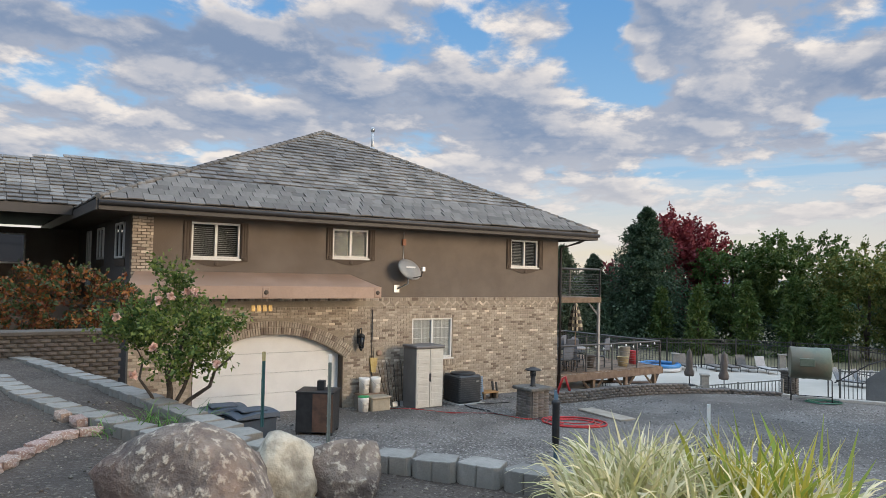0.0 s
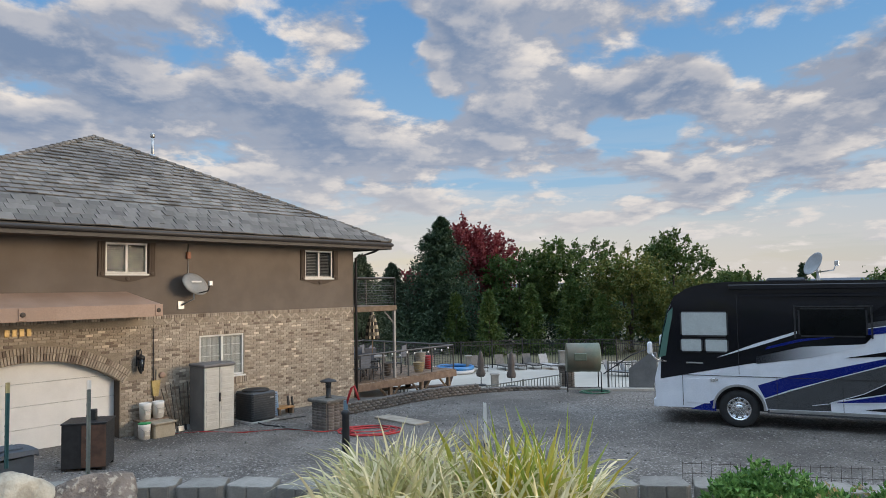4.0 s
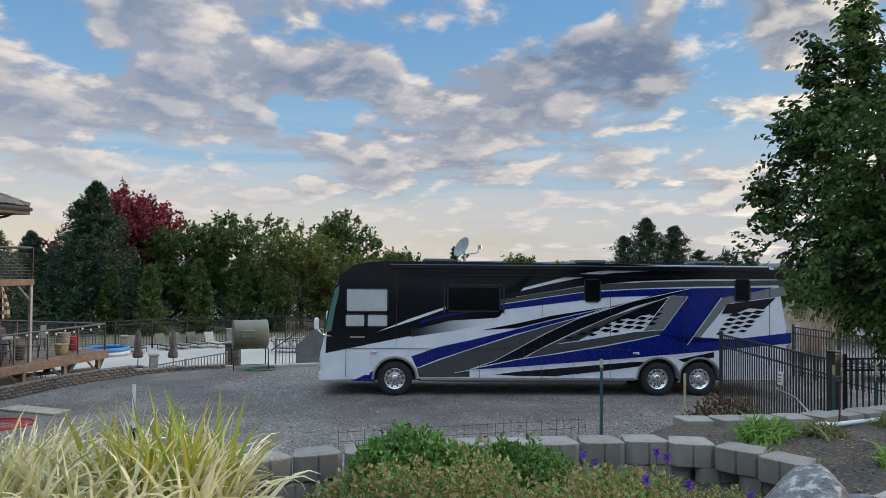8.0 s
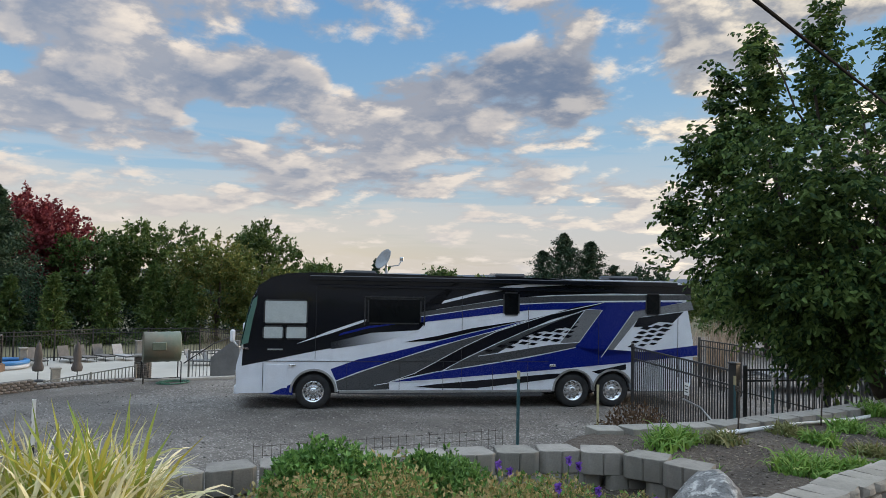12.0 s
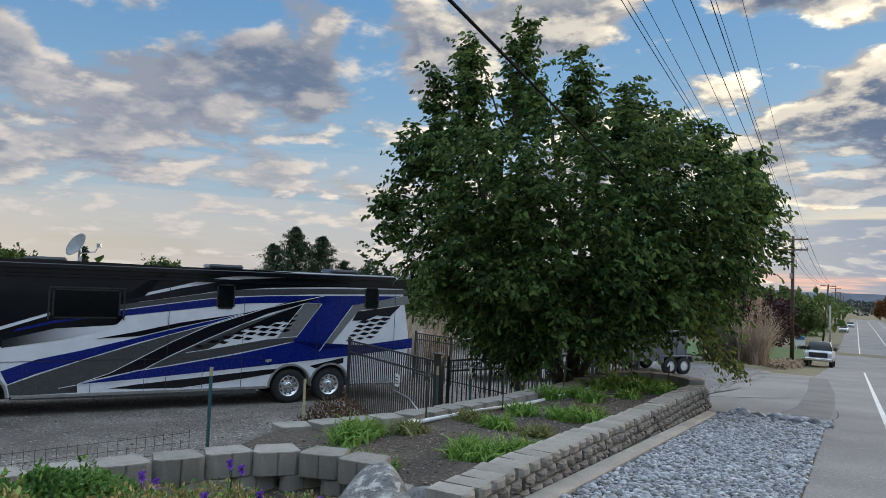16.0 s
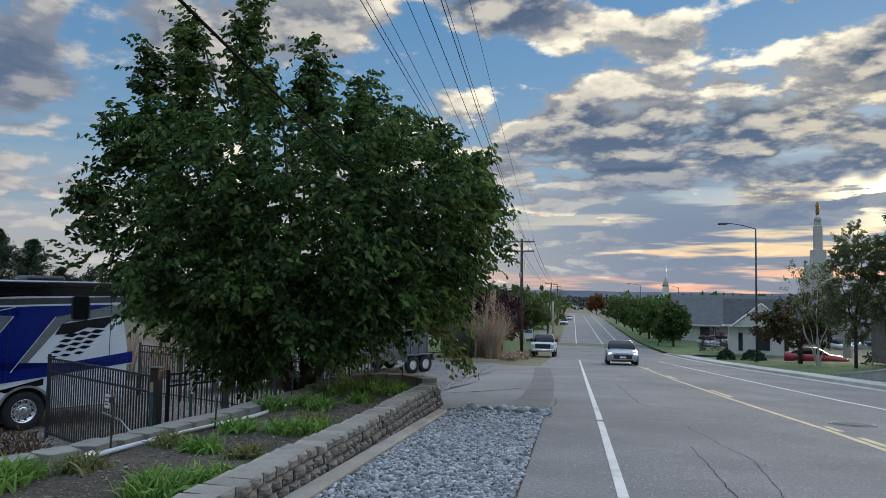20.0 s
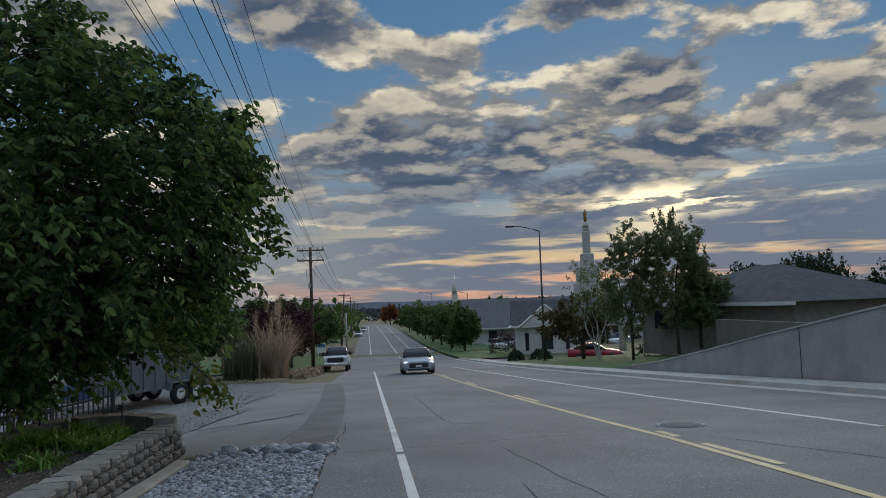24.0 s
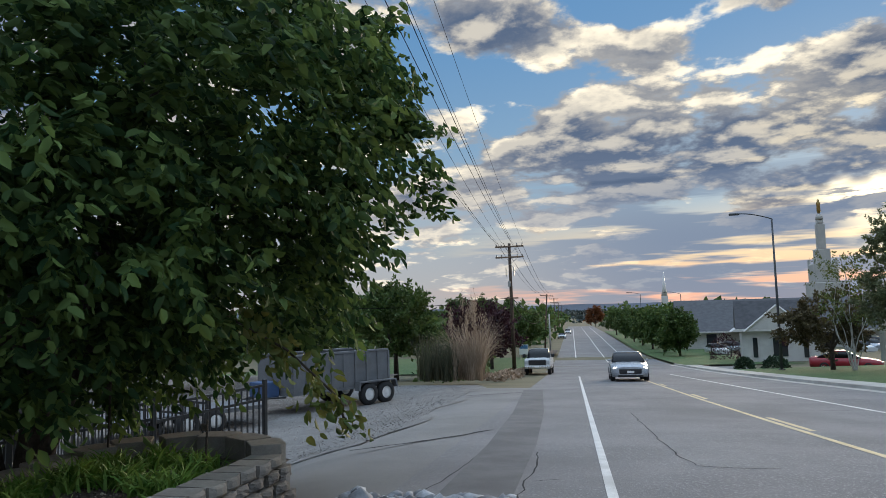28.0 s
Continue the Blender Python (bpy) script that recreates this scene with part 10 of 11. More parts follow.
SL_T = surf("taupe_sling", (0.13, 0.12, 0.11), (0.18, 0.165, 0.15), 6, 0.8, 0.1, 40)
SL_S = surf("grey_striped_sling", (0.20, 0.20, 0.20), (0.34, 0.33, 0.33), 12, 0.8, 0.1, 40)
SL_W = surf("white_sling", (0.36, 0.35, 0.34), (0.44, 0.42, 0.41), 6, 0.8, 0.1, 40)
for x, y, s in ((-38.5, 6.05, SL_T), (-38.6, 6.8, SL_T), (-38.7, 7.65, SL_T), (-38.3, 8.5, SL_W), (-38.2, 4.6, SL_T)):
    lounger(pose(x, y, POOL + 0.012, 0, 0, -72), s, "taupe sling sun lounger facing the pool" if s is SL_T else "white sling sun lounger facing the pool")
for x, y in ((-34.5, 11.0), (-34.2, 11.7), (-33.9, 12.3)):
    lounger(pose(x, y, POOL + 0.012, 0, 0, -40), SL_S, "grey striped sun lounger by the railing")
M_BROWNC = surf("brown_umbrella_cloth", (0.09, 0.075, 0.065), (0.12, 0.10, 0.09), 5, 0.85, 0.2, 40)
for x, y in ((-32.3, 3.95), (-31.6, 5.25)):
    u_ = thing("closed_umbrella", pose(x, y, POOL + 0.012), "closed brown patio umbrella on the terrace", "umbrella", "terrace umbrellas")
    part("umbrella_base", revolve([(0.26, 0), (0.26, 0.05), (0.05, 0.09)], 16), M_BLACK, u_)
    part("umbrella_pole", tubed((0, 0, 0.05), (0, 0, 1.65), 0.02, 0.02, 8), M_BLACK, u_)
    bm = revolve([(0.17, 0.42), (0.20, 0.55), (0.12, 0.80), (0.14, 1.0), (0.09, 1.45), (0.02, 1.60)], 10)
    for i, v in enumerate(bm.verts):
        k = 1.18 if i % 2 else 0.82
        v.co.x *= k
        v.co.y *= k
    part("folded_canopy", bm, M_BROWNC, u_)
for x, y, h in ((-37.9, 4.1, 0.85), (-38.9, 9.5, 0.9), (-31.8, 4.5, 0.6)):
    b_ = thing("stone_bollard", pose(x, y, POOL + 0.012), "short dark stone pedestal by the fence", "pedestal", "pedestals")
    part("shaft", boxed(-0.16, -0.16, 0, 0.16, 0.16, h - 0.08, 0.02), M_BLOCK, b_)
    part("cap", boxed(-0.2, -0.2, h - 0.079, 0.2, 0.2, h, 0.02), M_BLOCK, b_)
for i, (x, y) in enumerate(((-30.6, 0.2), (-30.9, 1.0), (-31.0, 2.0))):
    lounger(pose(x, y, POOL + 0.012, 0, 0, 200), surf("brown_sling", (0.10, 0.06, 0.04), (0.14, 0.09, 0.06), 6, 0.8, 0.1, 40), "brown chair beneath the deck")
# low brick kerb wall at the edge of the lot
edge_pts = [(-21.9, -1.9), (-23.0, -0.6), (-23.9, 0.25), (-24.9, 1.55), (-25.5, 2.9), (-25.75, 4.2), (-25.55, 5.9), (-25.0, 7.5), (-24.6, 9.4), (-24.9, 14.0)]
lw = thing("brick_kerb_wall", pose(0, 0, 0), "low curved brick kerb wall edging the lot", "wall", "", "structure")
kbm = [block_mesh("brick", 0.20, 0.24, 0.075, surf("kerb_brick", (0.115, 0.10, 0.088), (0.175, 0.155, 0.137), 4, 0.92, 0.4, 40, rand=0.22), 0.003, 70 + i, 0.0) for i in range(3)]
for c in range(5):
    for i, (p, ang) in enumerate(along_path(edge_pts[:7] if c < 3 else edge_pts[:5], 0.21)):
        q = p + Vector((math.cos(radians(ang)), math.sin(radians(ang)))) * 0.105 * (c % 2)
        piece("brick", kbm[(i + c) % 3], lw, pose(q.x, q.y, LOT - 0.10 + c * 0.085, 0, 0, ang))
cw = bmesh.new()
for a, b in zip(edge_pts[6:], edge_pts[7:]):
    d = Vector(b) - Vector(a)
    box(cw, 0, -0.12, LOT - 0.7, d.length, 0.12, LOT + 0.10, 0.01, pose(a[0], a[1], 0, 0, 0, math.degrees(math.atan2(d.y, d.x))))
tagged(part("concrete_kerb", cw, M_CONC), "pale concrete kerb at the lot's edge", "kerb", "", "structure")
rw = bmesh.new()
for a, b in zip(edge_pts, edge_pts[1:]):
    d = Vector(b) - Vector(a)
    box(rw, 0, 0.14, POOL - 0.1, d.length + 0.1, 0.34, LOT + 0.04, 0, pose(a[0], a[1], 0, 0, 0, math.degrees(math.atan2(d.y, d.x))))
tagged(part("terrace_wall", rw, M_CONC), "concrete wall holding up the lot above the terrace", "wall", "", "structure")

# barrel smoker on a stand
sm = thing("barrel_smoker", pose(-25.05, 6.65, LOT, 0, 0, 80), "green steel drum on a wire stand with a coiled hose", "drum")
P_DRUM = surf("olive_drum_paint", (0.11, 0.135, 0.095), (0.15, 0.175, 0.125), 2, 0.5, 0.1, 20, stain=(0.16, 0.11, 0.07))
bm = revolve([(0.50, -0.60), (0.53, -0.57), (0.515, -0.3), (0.53, -0.2), (0.515, -0.1), (0.515, 0.1), (0.53, 0.2), (0.515, 0.3), (0.53, 0.57), (0.50, 0.60), (0.02, 0.59)], 28)
part("drum_body", bm, P_DRUM, sm, "olive green drum").matrix_basis = pose(0, 0, 1.22, 0, 90)
for x in (-0.6, 0.6):
    part("stand_leg", pipe(bmesh.new(), [(x, -0.42, 0), (x, -0.42, 0.72), (x, 0.42, 0.72), (x, 0.42, 0)], 0.02, 6), M_BLACK, sm)
part("stand_bar", pipe(bmesh.new(), [(-0.6, -0.42, 0.2), (0.6, -0.42, 0.2)], 0.015, 6), M_BLACK, sm)
part("drum_hatch", boxed(-0.35, -0.56, 1.15, 0.1, -0.50, 1.42, 0.02), P_DRUM, sm)


def coil(name, x, y, z, r, turns, rad, mat_c, label, seed):
    """A loosely coiled hose lying on the ground."""
    rr = random.Random(seed)
    pts = []
    for i in range(turns * 16):
        a = 2 * math.pi * i / 16
        q = r * (1 + 0.25 * math.sin(a * 0.31 + seed) + rr.uniform(-0.04, 0.04))
        pts.append((x + q * math.cos(a) + 0.15 * math.sin(i * 0.05), y + q * 1.3 * math.sin(a), z + rad + 0.006 * (i // 16) + rr.uniform(0, 0.01)))
    t = thing(name, pose(0, 0, 0), label, "hose", "hoses")
    part("hose_run", pipe(bmesh.new(), pts, rad, 6), mat_c, t)
    return t


M_REDHOSE = surf("red_rubber", (0.42, 0.02, 0.02), (0.52, 0.04, 0.04), 6, 0.5, 0, 30)
M_GRNHOSE = surf("green_rubber", (0.03, 0.12, 0.07), (0.05, 0.16, 0.1), 6, 0.5, 0, 30)
coil("red_hose", -19.2, -1.0, lot_z(-19.2, -1.0) + 0.02, 0.55, 6, 0.016, M_REDHOSE, "coiled red hose on the gravel", 1)
coil("green_hose", -24.6, 6.9, LOT + 0.02, 0.35, 4, 0.016, M_GRNHOSE, "coiled green hose under the drum", 2)
rh = thing("red_hose", pose(0, 0, 0), "long red hose trailing across the gravel", "hose", "hoses")
part("hose_run", pipe(bmesh.new(), [(x, y, lot_z(x, y) + 0.04) for x, y in ((-19.6, -1.3), (-19.3, -2.3), (-19.9, -3.3), (-19.6, -4.4), (-19.9, -5.6), (-19.7, -6.6), (-20.0, -7.0))], 0.016, 6), M_REDHOSE, rh)
bh = thing("black_hose", pose(0, 0, 0), "black hose along the house wall", "hose", "hoses")
part("hose_run", pipe(bmesh.new(), [(x, y, lot_z(x, y) + 0.04) for x, y in ((-21.9, -3.0), (-21.4, -3.6), (-21.2, -4.4), (-20.6, -4.0), (-20.2, -3.4))], 0.02, 6), M_BLACK, bh)

# brick lamp pedestal by the house corner
ped = thing("lamp_pedestal", pose(-19.9, -2.15, lot_z(-19.9, -2.15), 0, 0, 135), "square brick pedestal with a small black lamp", "pedestal")
for c in range(10):
    for k in range(4):
        for j in range(3):
            piece("brick", kbm[(c + j + k) % 3], ped, pose(0, 0, 0.077 * c, 0, 0, 90 * k) @ pose(-0.20 + j * 0.20, -0.24, 0))
part("core", boxed(-0.25, -0.25, 0, 0.25, 0.25, 0.77), M_MORTAR, ped)
part("cap_slab", boxed(-0.42, -0.42, 0.771, 0.42, 0.42, 0.86, 0.02), M_SPLIT, ped)
part("lamp_stem", revolve([(0.10, 0.86), (0.07, 0.90), (0.07, 1.15)], 12), M_BLACK, ped)
part("lamp_glass", revolve([(0.085, 1.15), (0.085, 1.32)], 12), M_GLASS, ped)
part("lamp_hat", revolve([(0.24, 1.31), (0.22, 1.34), (0.04, 1.40)], 16), M_BLACK, ped)
bs = thing("board", pose(-20.6, -0.1, lot_z(-20.6, -0.1) + 0.02, 0, 0, 40), "pale loose board lying on gravel", "board")
part("plank", boxed(-0.9, -0.28, 0, 0.9, 0.28, 0.05, 0.01), surf("weathered_pale_board", (0.30, 0.255, 0.20), (0.40, 0.35, 0.28), 4, 0.85, 0.3, 40), bs)
# standpipe with a blue-capped bucket by the bed
st = thing("standpipe", pose(-11.7, -1.29, lot_z(-11.7, -1.29)), "black standpipe wrapped in dark plastic with a hose", "standpipe")
part("riser", tubed((0, 0, -0.1), (0, 0, 2.0), 0.035, 0.035, 8), surf("blue_grey_pipe", (0.05, 0.09, 0.12), (0.07, 0.12, 0.15), 5, 0.5, 0.1, 30), st)
part("sleeve", revolve([(0.05, 1.05), (0.065, 1.2), (0.06, 1.75), (0.08, 1.80), (0.04, 1.85)], 12), M_BLACK, st)
part("spout", pipe(bmesh.new(), [(0, 0, 1.9), (0.03, 0.1, 2.2), (0.02, 0.14, 2.24), (0.0, 0.22, 2.0)], 0.022, 6), M_REDHOSE, st)

# shed, air conditioner and yard clutter by the wall
shed = thing("storage_shed", HOUSE @ pose(-6.25, -0.86, lot_z(-20.7, -5.8)), "tall pale grey plastic storage shed against brick", "shed")
P_SHED = surf("grey_resin", (0.52, 0.49, 0.43), (0.60, 0.57, 0.50), 2, 0.6, 0.1, 40)
part("body", boxed(-0.48, -0.30, 0.0, 0.48, 0.40, 1.78, 0.015), surf("dark_resin", (0.15, 0.145, 0.14), (0.19, 0.185, 0.175), 2, 0.6, 0.1, 40), shed)
part("lid", boxed(-0.51, -0.38, 1.781, 0.51, 0.43, 1.86, 0.02), surf("dark_lid", (0.14, 0.135, 0.13), (0.18, 0.17, 0.165), 2, 0.6, 0.1, 40), shed)
for x0, x1 in ((-0.47, -0.005), (0.005, 0.47)):
    d_ = part("door", boxed(x0, -0.345, 0.05, x1, -0.303, 1.76, 0.012), P_SHED, shed)
    for k in range(8):
        part("groove_rib", boxed(x0 + 0.05, -0.356, 0.14 + k * 0.2, x1 - 0.05, -0.344, 0.27 + k * 0.2, 0.005), P_SHED, d_)
part("handle", boxed(-0.03, -0.385, 0.80, 0.03, -0.346, 1.05, 0.015), M_BLACK, shed)
ac = thing("air_conditioner", HOUSE @ pose(-4.80, -0.85, lot_z(-21, -4.6)), "dark grey outdoor air conditioning unit", "air conditioner")
part("pad", boxed(-0.5, -0.5, 0, 0.5, 0.5, 0.06, 0.01), M_CONC, ac)
part("body", boxed(-0.43, -0.43, 0.061, 0.43, 0.43, 0.90, 0.05), surf("charcoal_case", (0.045, 0.05, 0.055), (0.06, 0.066, 0.072), 3, 0.5, 0.05, 40), ac)
for k in range(11):
    part("louvre", boxed(-0.44, -0.445, 0.13 + k * 0.066, 0.44, 0.445, 0.145 + k * 0.066, 0.004), M_BLACK, ac)
part("fan_guard", revolve([(0.40, 0.90), (0.38, 0.95), (0.1, 0.99), (0.01, 0.99)], 24), M_BLACK, ac)
part("badge_bar", boxed(0.20, -0.447, 0.70, 0.32, -0.4335, 0.73), M_STEEL, ac)


def bucket(x, y, r, h, body, label, lid=None, z0=0.0):
    b_ = thing("bucket", HOUSE @ pose(x, y, lot_z(-19, -7.3) + z0), label, "bucket", "buckets")
    part("pail", revolve([(r * 0.86, 0), (r * 0.97, h * 0.8), (r, h * 0.82), (r, h), (r * 0.92, h), (r * 0.9, h * 0.9)], 18), body, b_)
    part("bail", pipe(bmesh.new(), [(-r, 0, h * 0.85), (-r * 0.6, -r, h * 0.6), (r * 0.6, -r, h * 0.6), (r, 0, h * 0.85)], 0.006, 5), M_STEEL, b_)
    part("label_bar", boxed(-r * 0.5, -r * 1.0, h * 0.3, r * 0.5, -r * 0.93, h * 0.55), M_STEEL, b_, "faded label bar")
    if lid:
        part("lid", revolve([(r * 1.05, h * 1.0), (r * 1.05, h * 1.06), (0.02, h * 1.07)], 18), lid, b_)


M_GREENLID = surf("green_lid", (0.03, 0.30, 0.10), (0.05, 0.36, 0.13), 4, 0.5, 0, 30)
bucket(-8.20, -0.75, 0.16, 0.42, M_WHITE, "white pail with a green rim by the garage", M_GREENLID)
bin_ = thing("storage_tote", HOUSE @ pose(-7.72, -0.72, lot_z(-19, -7.0)), "tan plastic storage tote below two pails", "tote")
part("tub", boxed(-0.30, -0.22, 0, 0.30, 0.22, 0.36, 0.03), surf("tan_plastic", (0.34, 0.29, 0.21), (0.40, 0.34, 0.25), 4, 0.6, 0.05, 30), bin_)
part("lid", boxed(-0.33, -0.25, 0.361, 0.33, 0.25, 0.42, 0.02), surf("tan_lid", (0.36, 0.31, 0.23), (0.42, 0.36, 0.27), 4, 0.6, 0.05, 30), bin_)
bucket(-7.95, -0.30, 0.16, 0.44, M_WHITE, "white pail behind the tote", None, 0.45)
bucket(-7.58, -0.30, 0.16, 0.44, M_WHITE, "white pail with a printed bar behind the tote", None, 0.45)
sp_ = thing("pail_shelf", HOUSE @ pose(-7.76, -0.28, lot_z(-19, -7.0)), "low plank shelf under two pails", "shelf")
part("plank", boxed(-0.42, -0.20, 0.40, 0.42, 0.20, 0.449, 0.01), M_WOOD, sp_)
for x in (-0.36, 0.36):
    part("support", boxed(x - 0.05, -0.18, 0, x + 0.05, 0.18, 0.40, 0.01), M_BLOCK, sp_)
for i in range(9):
    tl = thing("garden_tool", HOUSE @ pose(-7.25 + i * 0.085, -0.50 + 0.05 * (i % 3), lot_z(-19.6, -6.4), -14 + 3 * (i % 3), -9 + i * 2.2, 0), "long-handled garden tool leaning on the brick wall", "tool", "garden tools")
    part("handle", tubed((0, 0, 0.0), (0, 0, 1.25 + 0.06 * (i % 4)), 0.016, 0.014, 6), M_WOOD if i % 2 else M_BARK, tl)
    part("head", boxed(-0.09, -0.02, 0.0, 0.09, 0.02, 0.16, 0.01), [M_STEEL, M_BLACK, M_BARK][i % 3], tl)
br_ = thing("broom", HOUSE @ pose(-7.55, -0.10, lot_z(-19, -7) + 0.45, -4, 2, 0), "straw broom standing bristles up by the meter", "broom")
part("handle", tubed((0, 0, 0), (0, 0, 0.55), 0.014, 0.014, 6), M_WOOD, br_)
part("bristles", prism([(-0.07, 0.55), (0.07, 0.55), (0.13, 0.98), (-0.13, 0.98)], -0.03, 0.03), surf("straw", (0.48, 0.34, 0.12), (0.58, 0.43, 0.18), 9, 0.9, 0.4, 60), br_)
mt = thing("wall_meter", HOUSE @ pose(-7.35, -0.11, -0.30), "round gas meter dial on a tan wall plate", "meter")
part("plate", boxed(-0.16, 0.06, -0.18, 0.16, 0.095, 0.18, 0.01), surf("tan_plate", (0.36, 0.29, 0.2), (0.42, 0.34, 0.25), 4, 0.7, 0.05, 30), mt)
part("dial", revolve([(0.09, 0), (0.09, 0.05), (0.06, 0.07), (0.01, 0.07)], 16), M_AWNING, mt).matrix_basis = pose(0, 0.06, 0, 90)
cn = thing("wall_conduit", HOUSE @ pose(-7.58, -0.05, 0), "thin black conduit running down the brick wall", "conduit")
part("tube_run", tubed((0, 0.01, -1.4), (0, 0.01, 1.0), 0.014, 0.014, 6), M_BLACK, cn)
for i, (x, y, h) in enumerate(((-3.95, -0.7, 0.75), (-3.35, -0.6, 0.55), (-3.15, -0.55, 0.5))):
    s_ = thing("scrap_board", HOUSE @ pose(x, y, lot_z(-21.6, -3.8), -8, 0, 10 * i), ["blue and white board leaning by the air conditioner", "dark post offcut by the wall", "dark post offcut by the wall"][i], "board", "scrap boards")
    part("panel", boxed(-0.12 if i == 0 else -0.04, -0.02, 0, 0.12 if i == 0 else 0.04, 0.02, h, 0.006), [surf("blue_board", (0.12, 0.24, 0.40), (0.3, 0.38, 0.48), 5, 0.6, 0.05, 30), M_BLACK, M_BLACK][i], s_)
ob_ = thing("low_stool", HOUSE @ pose(-3.6, -0.6, lot_z(-21.6, -3.8)), "low orange-brown wooden stool by the wall", "stool")
part("top", boxed(-0.3, -0.2, 0.20, 0.3, 0.2, 0.25, 0.01), surf("orange_wood", (0.38, 0.2, 0.07), (0.45, 0.25, 0.1), 5, 0.6, 0.1, 30), ob_)
for x in (-0.25, 0.25):
    part("support", boxed(x - 0.03, -0.18, 0, x + 0.03, 0.18, 0.20, 0.005), M_WOOD, ob_)

# wheelie bins and the metal stove
M_BIN = surf("blue_grey_bin", (0.045, 0.058, 0.075), (0.06, 0.076, 0.095), 3, 0.55, 0.05, 30)
for i, (x, y, a) in enumerate(((-13.1, -8.05, 40), (-12.85, -7.3, 48))):
    w_ = thing("wheelie_bin", pose(x, y, lot_z(x, y), 0, 0, a), "blue-grey wheeled rubbish bin with a closed lid", "bin", "wheelie bins")
    part("tub", loft([(-0.36, [(0.30, 0.0), (0.36, 0.98), (0.05, 0.99)]), (0.40, [(0.30, 0.0), (0.36, 1.02), (0.05, 1.03)])], False), M_BIN, w_)
    part("lid", loft([(-0.42, [(0.40, 1.035), (0.40, 1.06), (0.10, 1.08)]), (0.0, [(0.40, 1.04), (0.38, 1.13), (0.10, 1.15)]), (0.46, [(0.40, 1.045), (0.38, 1.12), (0.10, 1.14)])], False), M_BIN, w_)
    part("lid_panel", boxed(-0.24, -0.25, 1.14, 0.24, 0.28, 1.165, 0.02), M_BIN, w_)
    part("handle_bar", tubed((-0.28, 0.50, 1.0), (0.28, 0.50, 1.0), 0.02, 0.02, 6), M_BIN, w_)
    for s in (-1, 1):
        part("wheel", revolve([(0.12, -0.03), (0.13, 0), (0.12, 0.03)], 14), M_RUBBER, w_).matrix_basis = pose(s * 0.33, 0.42, 0.13, 0, 90)
stv = thing("metal_stove", pose(-16.2, -7.15, lot_z(-16.2, -7.15), 0, 0, 98), "square black and rusty metal stove box with a short flue", "stove")
part("box_body", boxed(-0.45, -0.35, 0.08, 0.45, 0.45, 1.02, 0.012), M_BLACK, stv)
part("rusty_side", boxed(-0.05, -0.362, 0.10, 0.44, -0.3505, 1.0, 0.004), surf("rusty_sheet", (0.07, 0.04, 0.028), (0.13, 0.07, 0.045), 4, 0.8, 0.2, 30), stv, "rusty brown side plate")
part("lid_plate", boxed(-0.47, -0.37, 1.021, 0.47, 0.47, 1.05, 0.006), M_BLACK, stv)
part("flue", boxed(-0.02, -0.05, 1.051, 0.16, 0.13, 1.28, 0.01), M_BLACK, stv)
for x in (-0.4, 0.4):
    for y in (-0.3, 0.4):
        part("foot", boxed(x - 0.04, y - 0.04, 0, x + 0.04, y + 0.04, 0.08), M_BLACK, stv)

# rose bush, red-leaved shrub and brick terrace by the entrance
rose = thing("rose_bush", pose(-7.58, -5.94, 0.2), "leafy standard rose bush with pale pink blooms", "rose")
bm = bmesh.new()
limbs(bm, (0, 0, -0.1), [((0.0, 0.3, 1.1), 1.0), ((0.05, 0.95, 0.85), 0.7), ((0.0, 0.6, 1.2), 0.6), ((0.05, -0.35, 0.95), 0.5)], 0.055, 8, 0.6)
part("stem", bm, M_BARK, rose, "dark woody stems")
pts, dirs = crown_points(55, 210, 24, (0, 0.15, 1.05), (0.52, 0.72, 0.50), 0.3, (((0, -0.55, 1.0), (0.32, 0.40, 0.30), 0.28), ((0, 0.10, 1.68), (0.22, 0.28, 0.30), 0.18), ((0, 0.75, 1.3), (0.2, 0.36, 0.2), 0.12), ((0, -0.45, 0.5), (0.25, 0.25, 0.35), 0.14)), 0.3, 0.30, 0.2, 0.22)
leaf_mesh("foliage", pts, dirs, 0.062, 0.62, leafy("rose_leaf", (0.04, 0.085, 0.02), (0.20, 0.25, 0.06), 0.3), rose, 56, "small green rose leaves", 0.9)
M_BLOOM = surf("pink_petal", (0.62, 0.38, 0.30), (0.72, 0.50, 0.42), 20, 0.7, 0, 40)
for i, (y, z) in enumerate(((0.55, 1.62), (0.35, 1.55), (0.2, 1.5), (-0.35, 1.3), (0.15, 0.95), (0.65, 1.6), (-0.1, 0.62), (0.95, 0.8))):
    p = np.array([[0.42, y, z]] * 26)
    leaf_mesh("bloom", p, np.tile([0.3, 0, 0.3], (26, 1)), 0.06, 0.9, M_BLOOM, rose, 600 + i, "pale pink bloom", 1.2)
grow = thing("weedy_growth", pose(-6.55, -5.2, 0.3), "straggly green growth between block walls", "plant")
blades("stem_growth", grow, [((prng.uniform(-0.5, 0.5), prng.uniform(-0.7, 0.7), 0), 14) for _ in range(14)], (0.15, 0.42), (0.006, 0.014), (0.7, 1.9), M_GERAN, 58, 4)
rb = thing("red_leaved_shrub", pose(-12.8, -11.8, 0.75), "rounded shrub turning red and orange in autumn", "shrub")
pts, dirs = crown_points(66, 200, 24, (0, 0, 0.5), (1.2, 2.1, 0.85), 0.4, (), 0.3, 0.35, -0.2, 0.5)
leaf_mesh("foliage", pts, dirs, 0.10, 0.7, leafy("red_orange_leaf", (0.12, 0.035, 0.018), (0.30, 0.125, 0.035), 0.25), rb, 67, "orange-red leaves", 0.8)
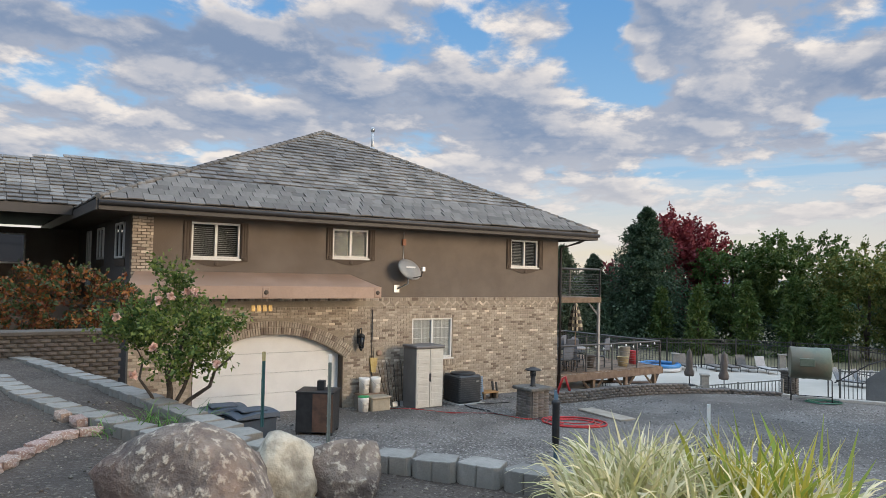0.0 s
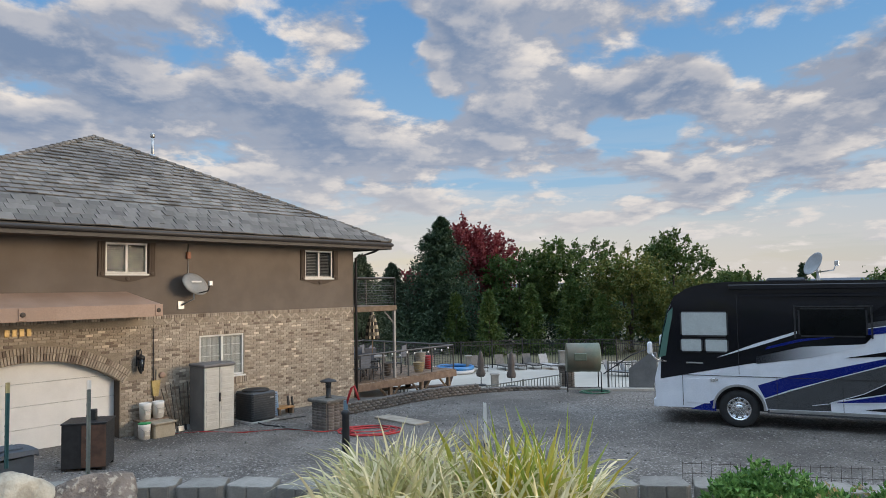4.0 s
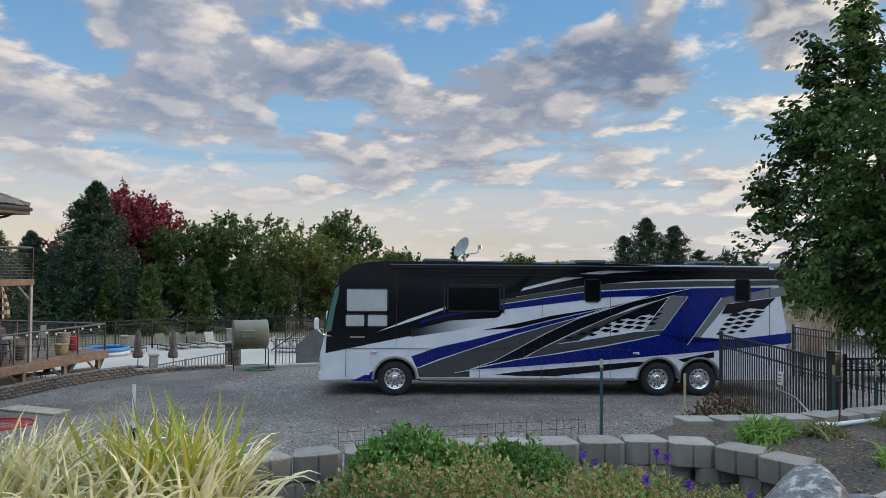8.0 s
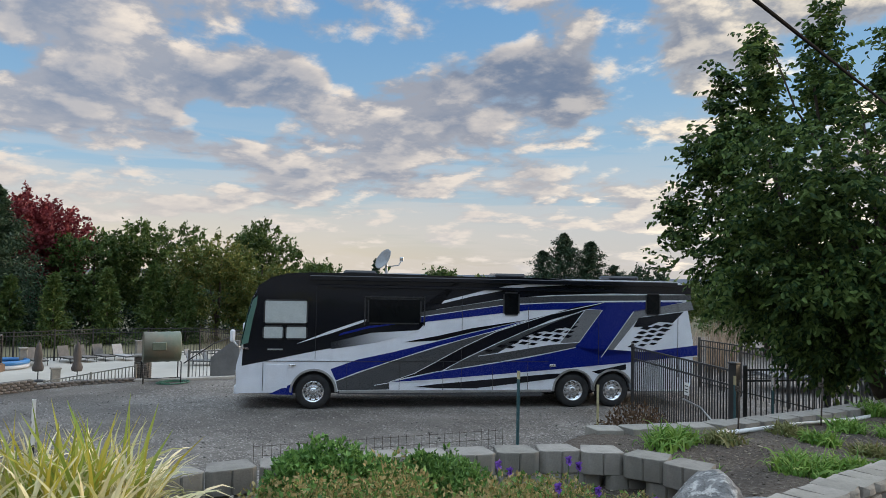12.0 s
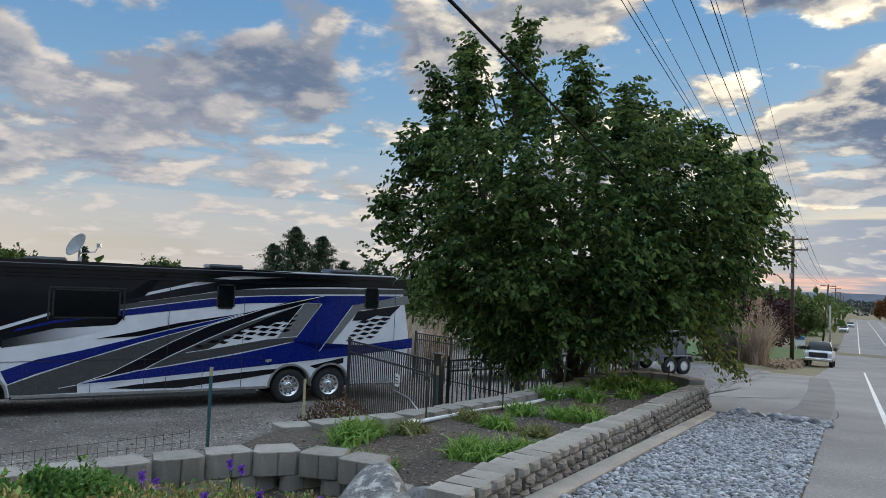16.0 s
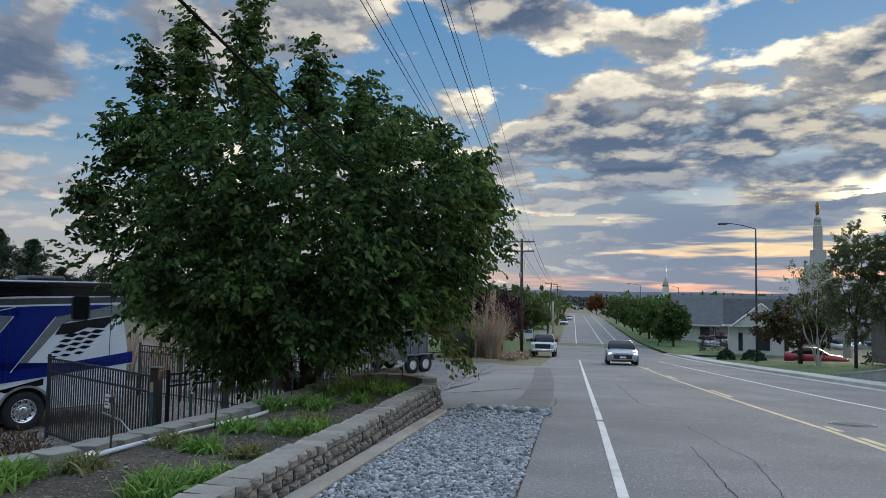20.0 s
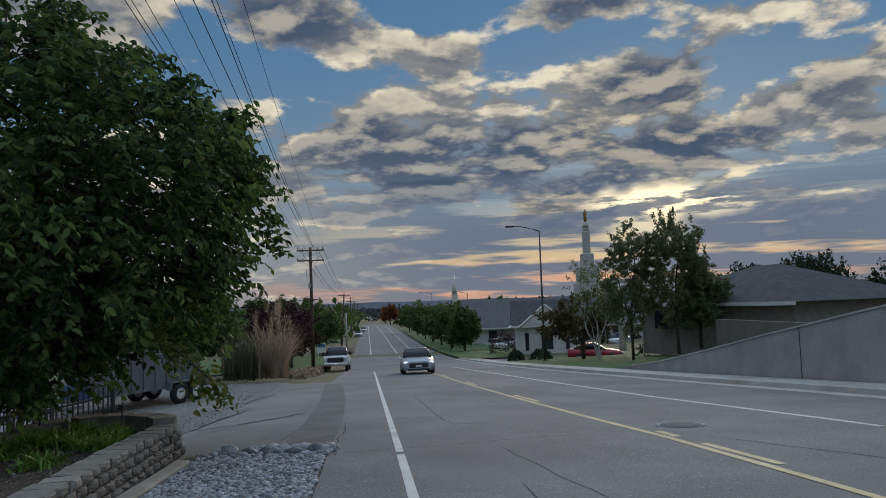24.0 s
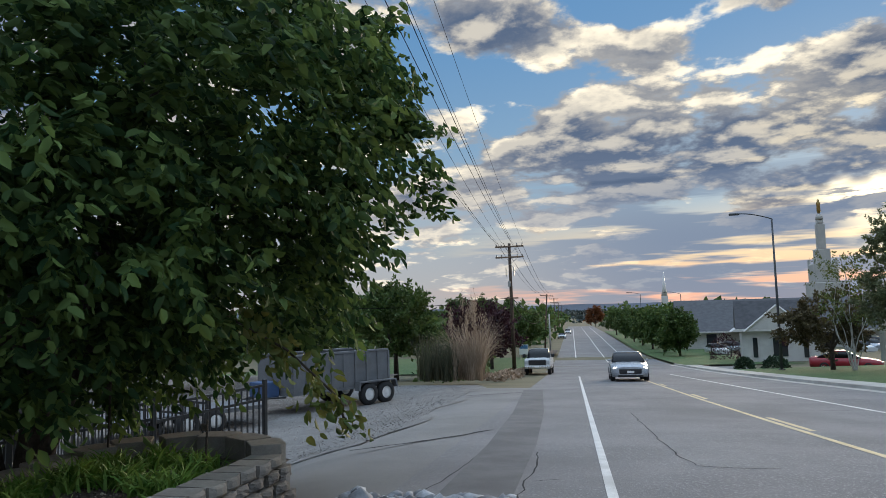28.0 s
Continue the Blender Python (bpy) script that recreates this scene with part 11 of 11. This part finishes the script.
leaf_mesh("foliage", pts[::2] + 0.05, dirs[::2], 0.10, 0.7, leafy("dull_green_leaf", (0.03, 0.05, 0.015), (0.06, 0.08, 0.03), 0.25), rb, 68, "dull green leaves", 0.8)
M_TBRICK = surf("terrace_mortar", (0.095, 0.078, 0.062), (0.12, 0.10, 0.08), 5, 0.95, 0.4, 40)
bt = thing("entrance_terrace_wall", pose(-6.96, -14.6, 0, 0, 0, 132), "brick terrace wall below the entrance shrubs", "wall", "", "structure")
part("wall_core", boxed(-0.2, 0.02, -2.0, 7.0, 0.5, 0.85), M_TBRICK, bt)
tbm = [block_mesh("brick", 0.20, 0.10, 0.066, surf("terrace_brick", (0.085, 0.068, 0.054), (0.125, 0.102, 0.082), 4, 0.92, 0.4, 40, rand=0.25), 0.004, 90 + i, 0.0) for i in range(3)]
for c in range(12):
    for i in range(34):
        piece("brick", tbm[(i + c) % 3], bt, pose(-0.1 + i * 0.21 + 0.105 * (c % 2), 0.03, -0.05 + c * 0.077))
part("coping", boxed(-0.2, -0.06, 0.851, 7.0, 0.55, 0.92, 0.01), M_TBRICK, bt)

# wing wall and pillar by the terrace steps
ww = thing("step_wing_wall", pose(-25.25, 8.45, LOT, 0, 0, 62), "grey concrete wing wall beside the terrace steps", "wall")
part("wall_slab", prism([(0.0, -0.7), (1.0, -0.7), (1.0, 1.35), (0.75, 1.35), (0.0, 0.75)], -0.12, 0.12, 0.012), surf("wing_wall_concrete", (0.15, 0.148, 0.142), (0.20, 0.197, 0.19), 2, 0.9, 0.3, 30, stain=(0.12, 0.118, 0.112)), ww)
part("handrail", pipe(bmesh.new(), [(-0.9, -0.2, 0.55), (0.1, -0.2, 1.25), (1.0, -0.2, 1.62)], 0.022, 8), M_FENCE2, ww)
pl = thing("brick_pillar", pose(-26.55, 6.45, LOT - 0.4, 0, 0, 62), "short brick pillar at the end of the terrace railing", "pillar")
for c in range(14):
    for k in range(4):
        for j in range(2):
            piece("brick", kbm[(c + j + k) % 3], pl, pose(0, 0, 0.082 * c, 0, 0, 90 * k) @ pose(-0.10 + j * 0.205, -0.14, 0))
part("core", boxed(-0.15, -0.15, 0, 0.15, 0.15, 1.14), M_MORTAR, pl)
part("cap_slab", boxed(-0.32, -0.32, 1.15, 0.32, 0.32, 1.22, 0.015), M_SPLIT, pl)
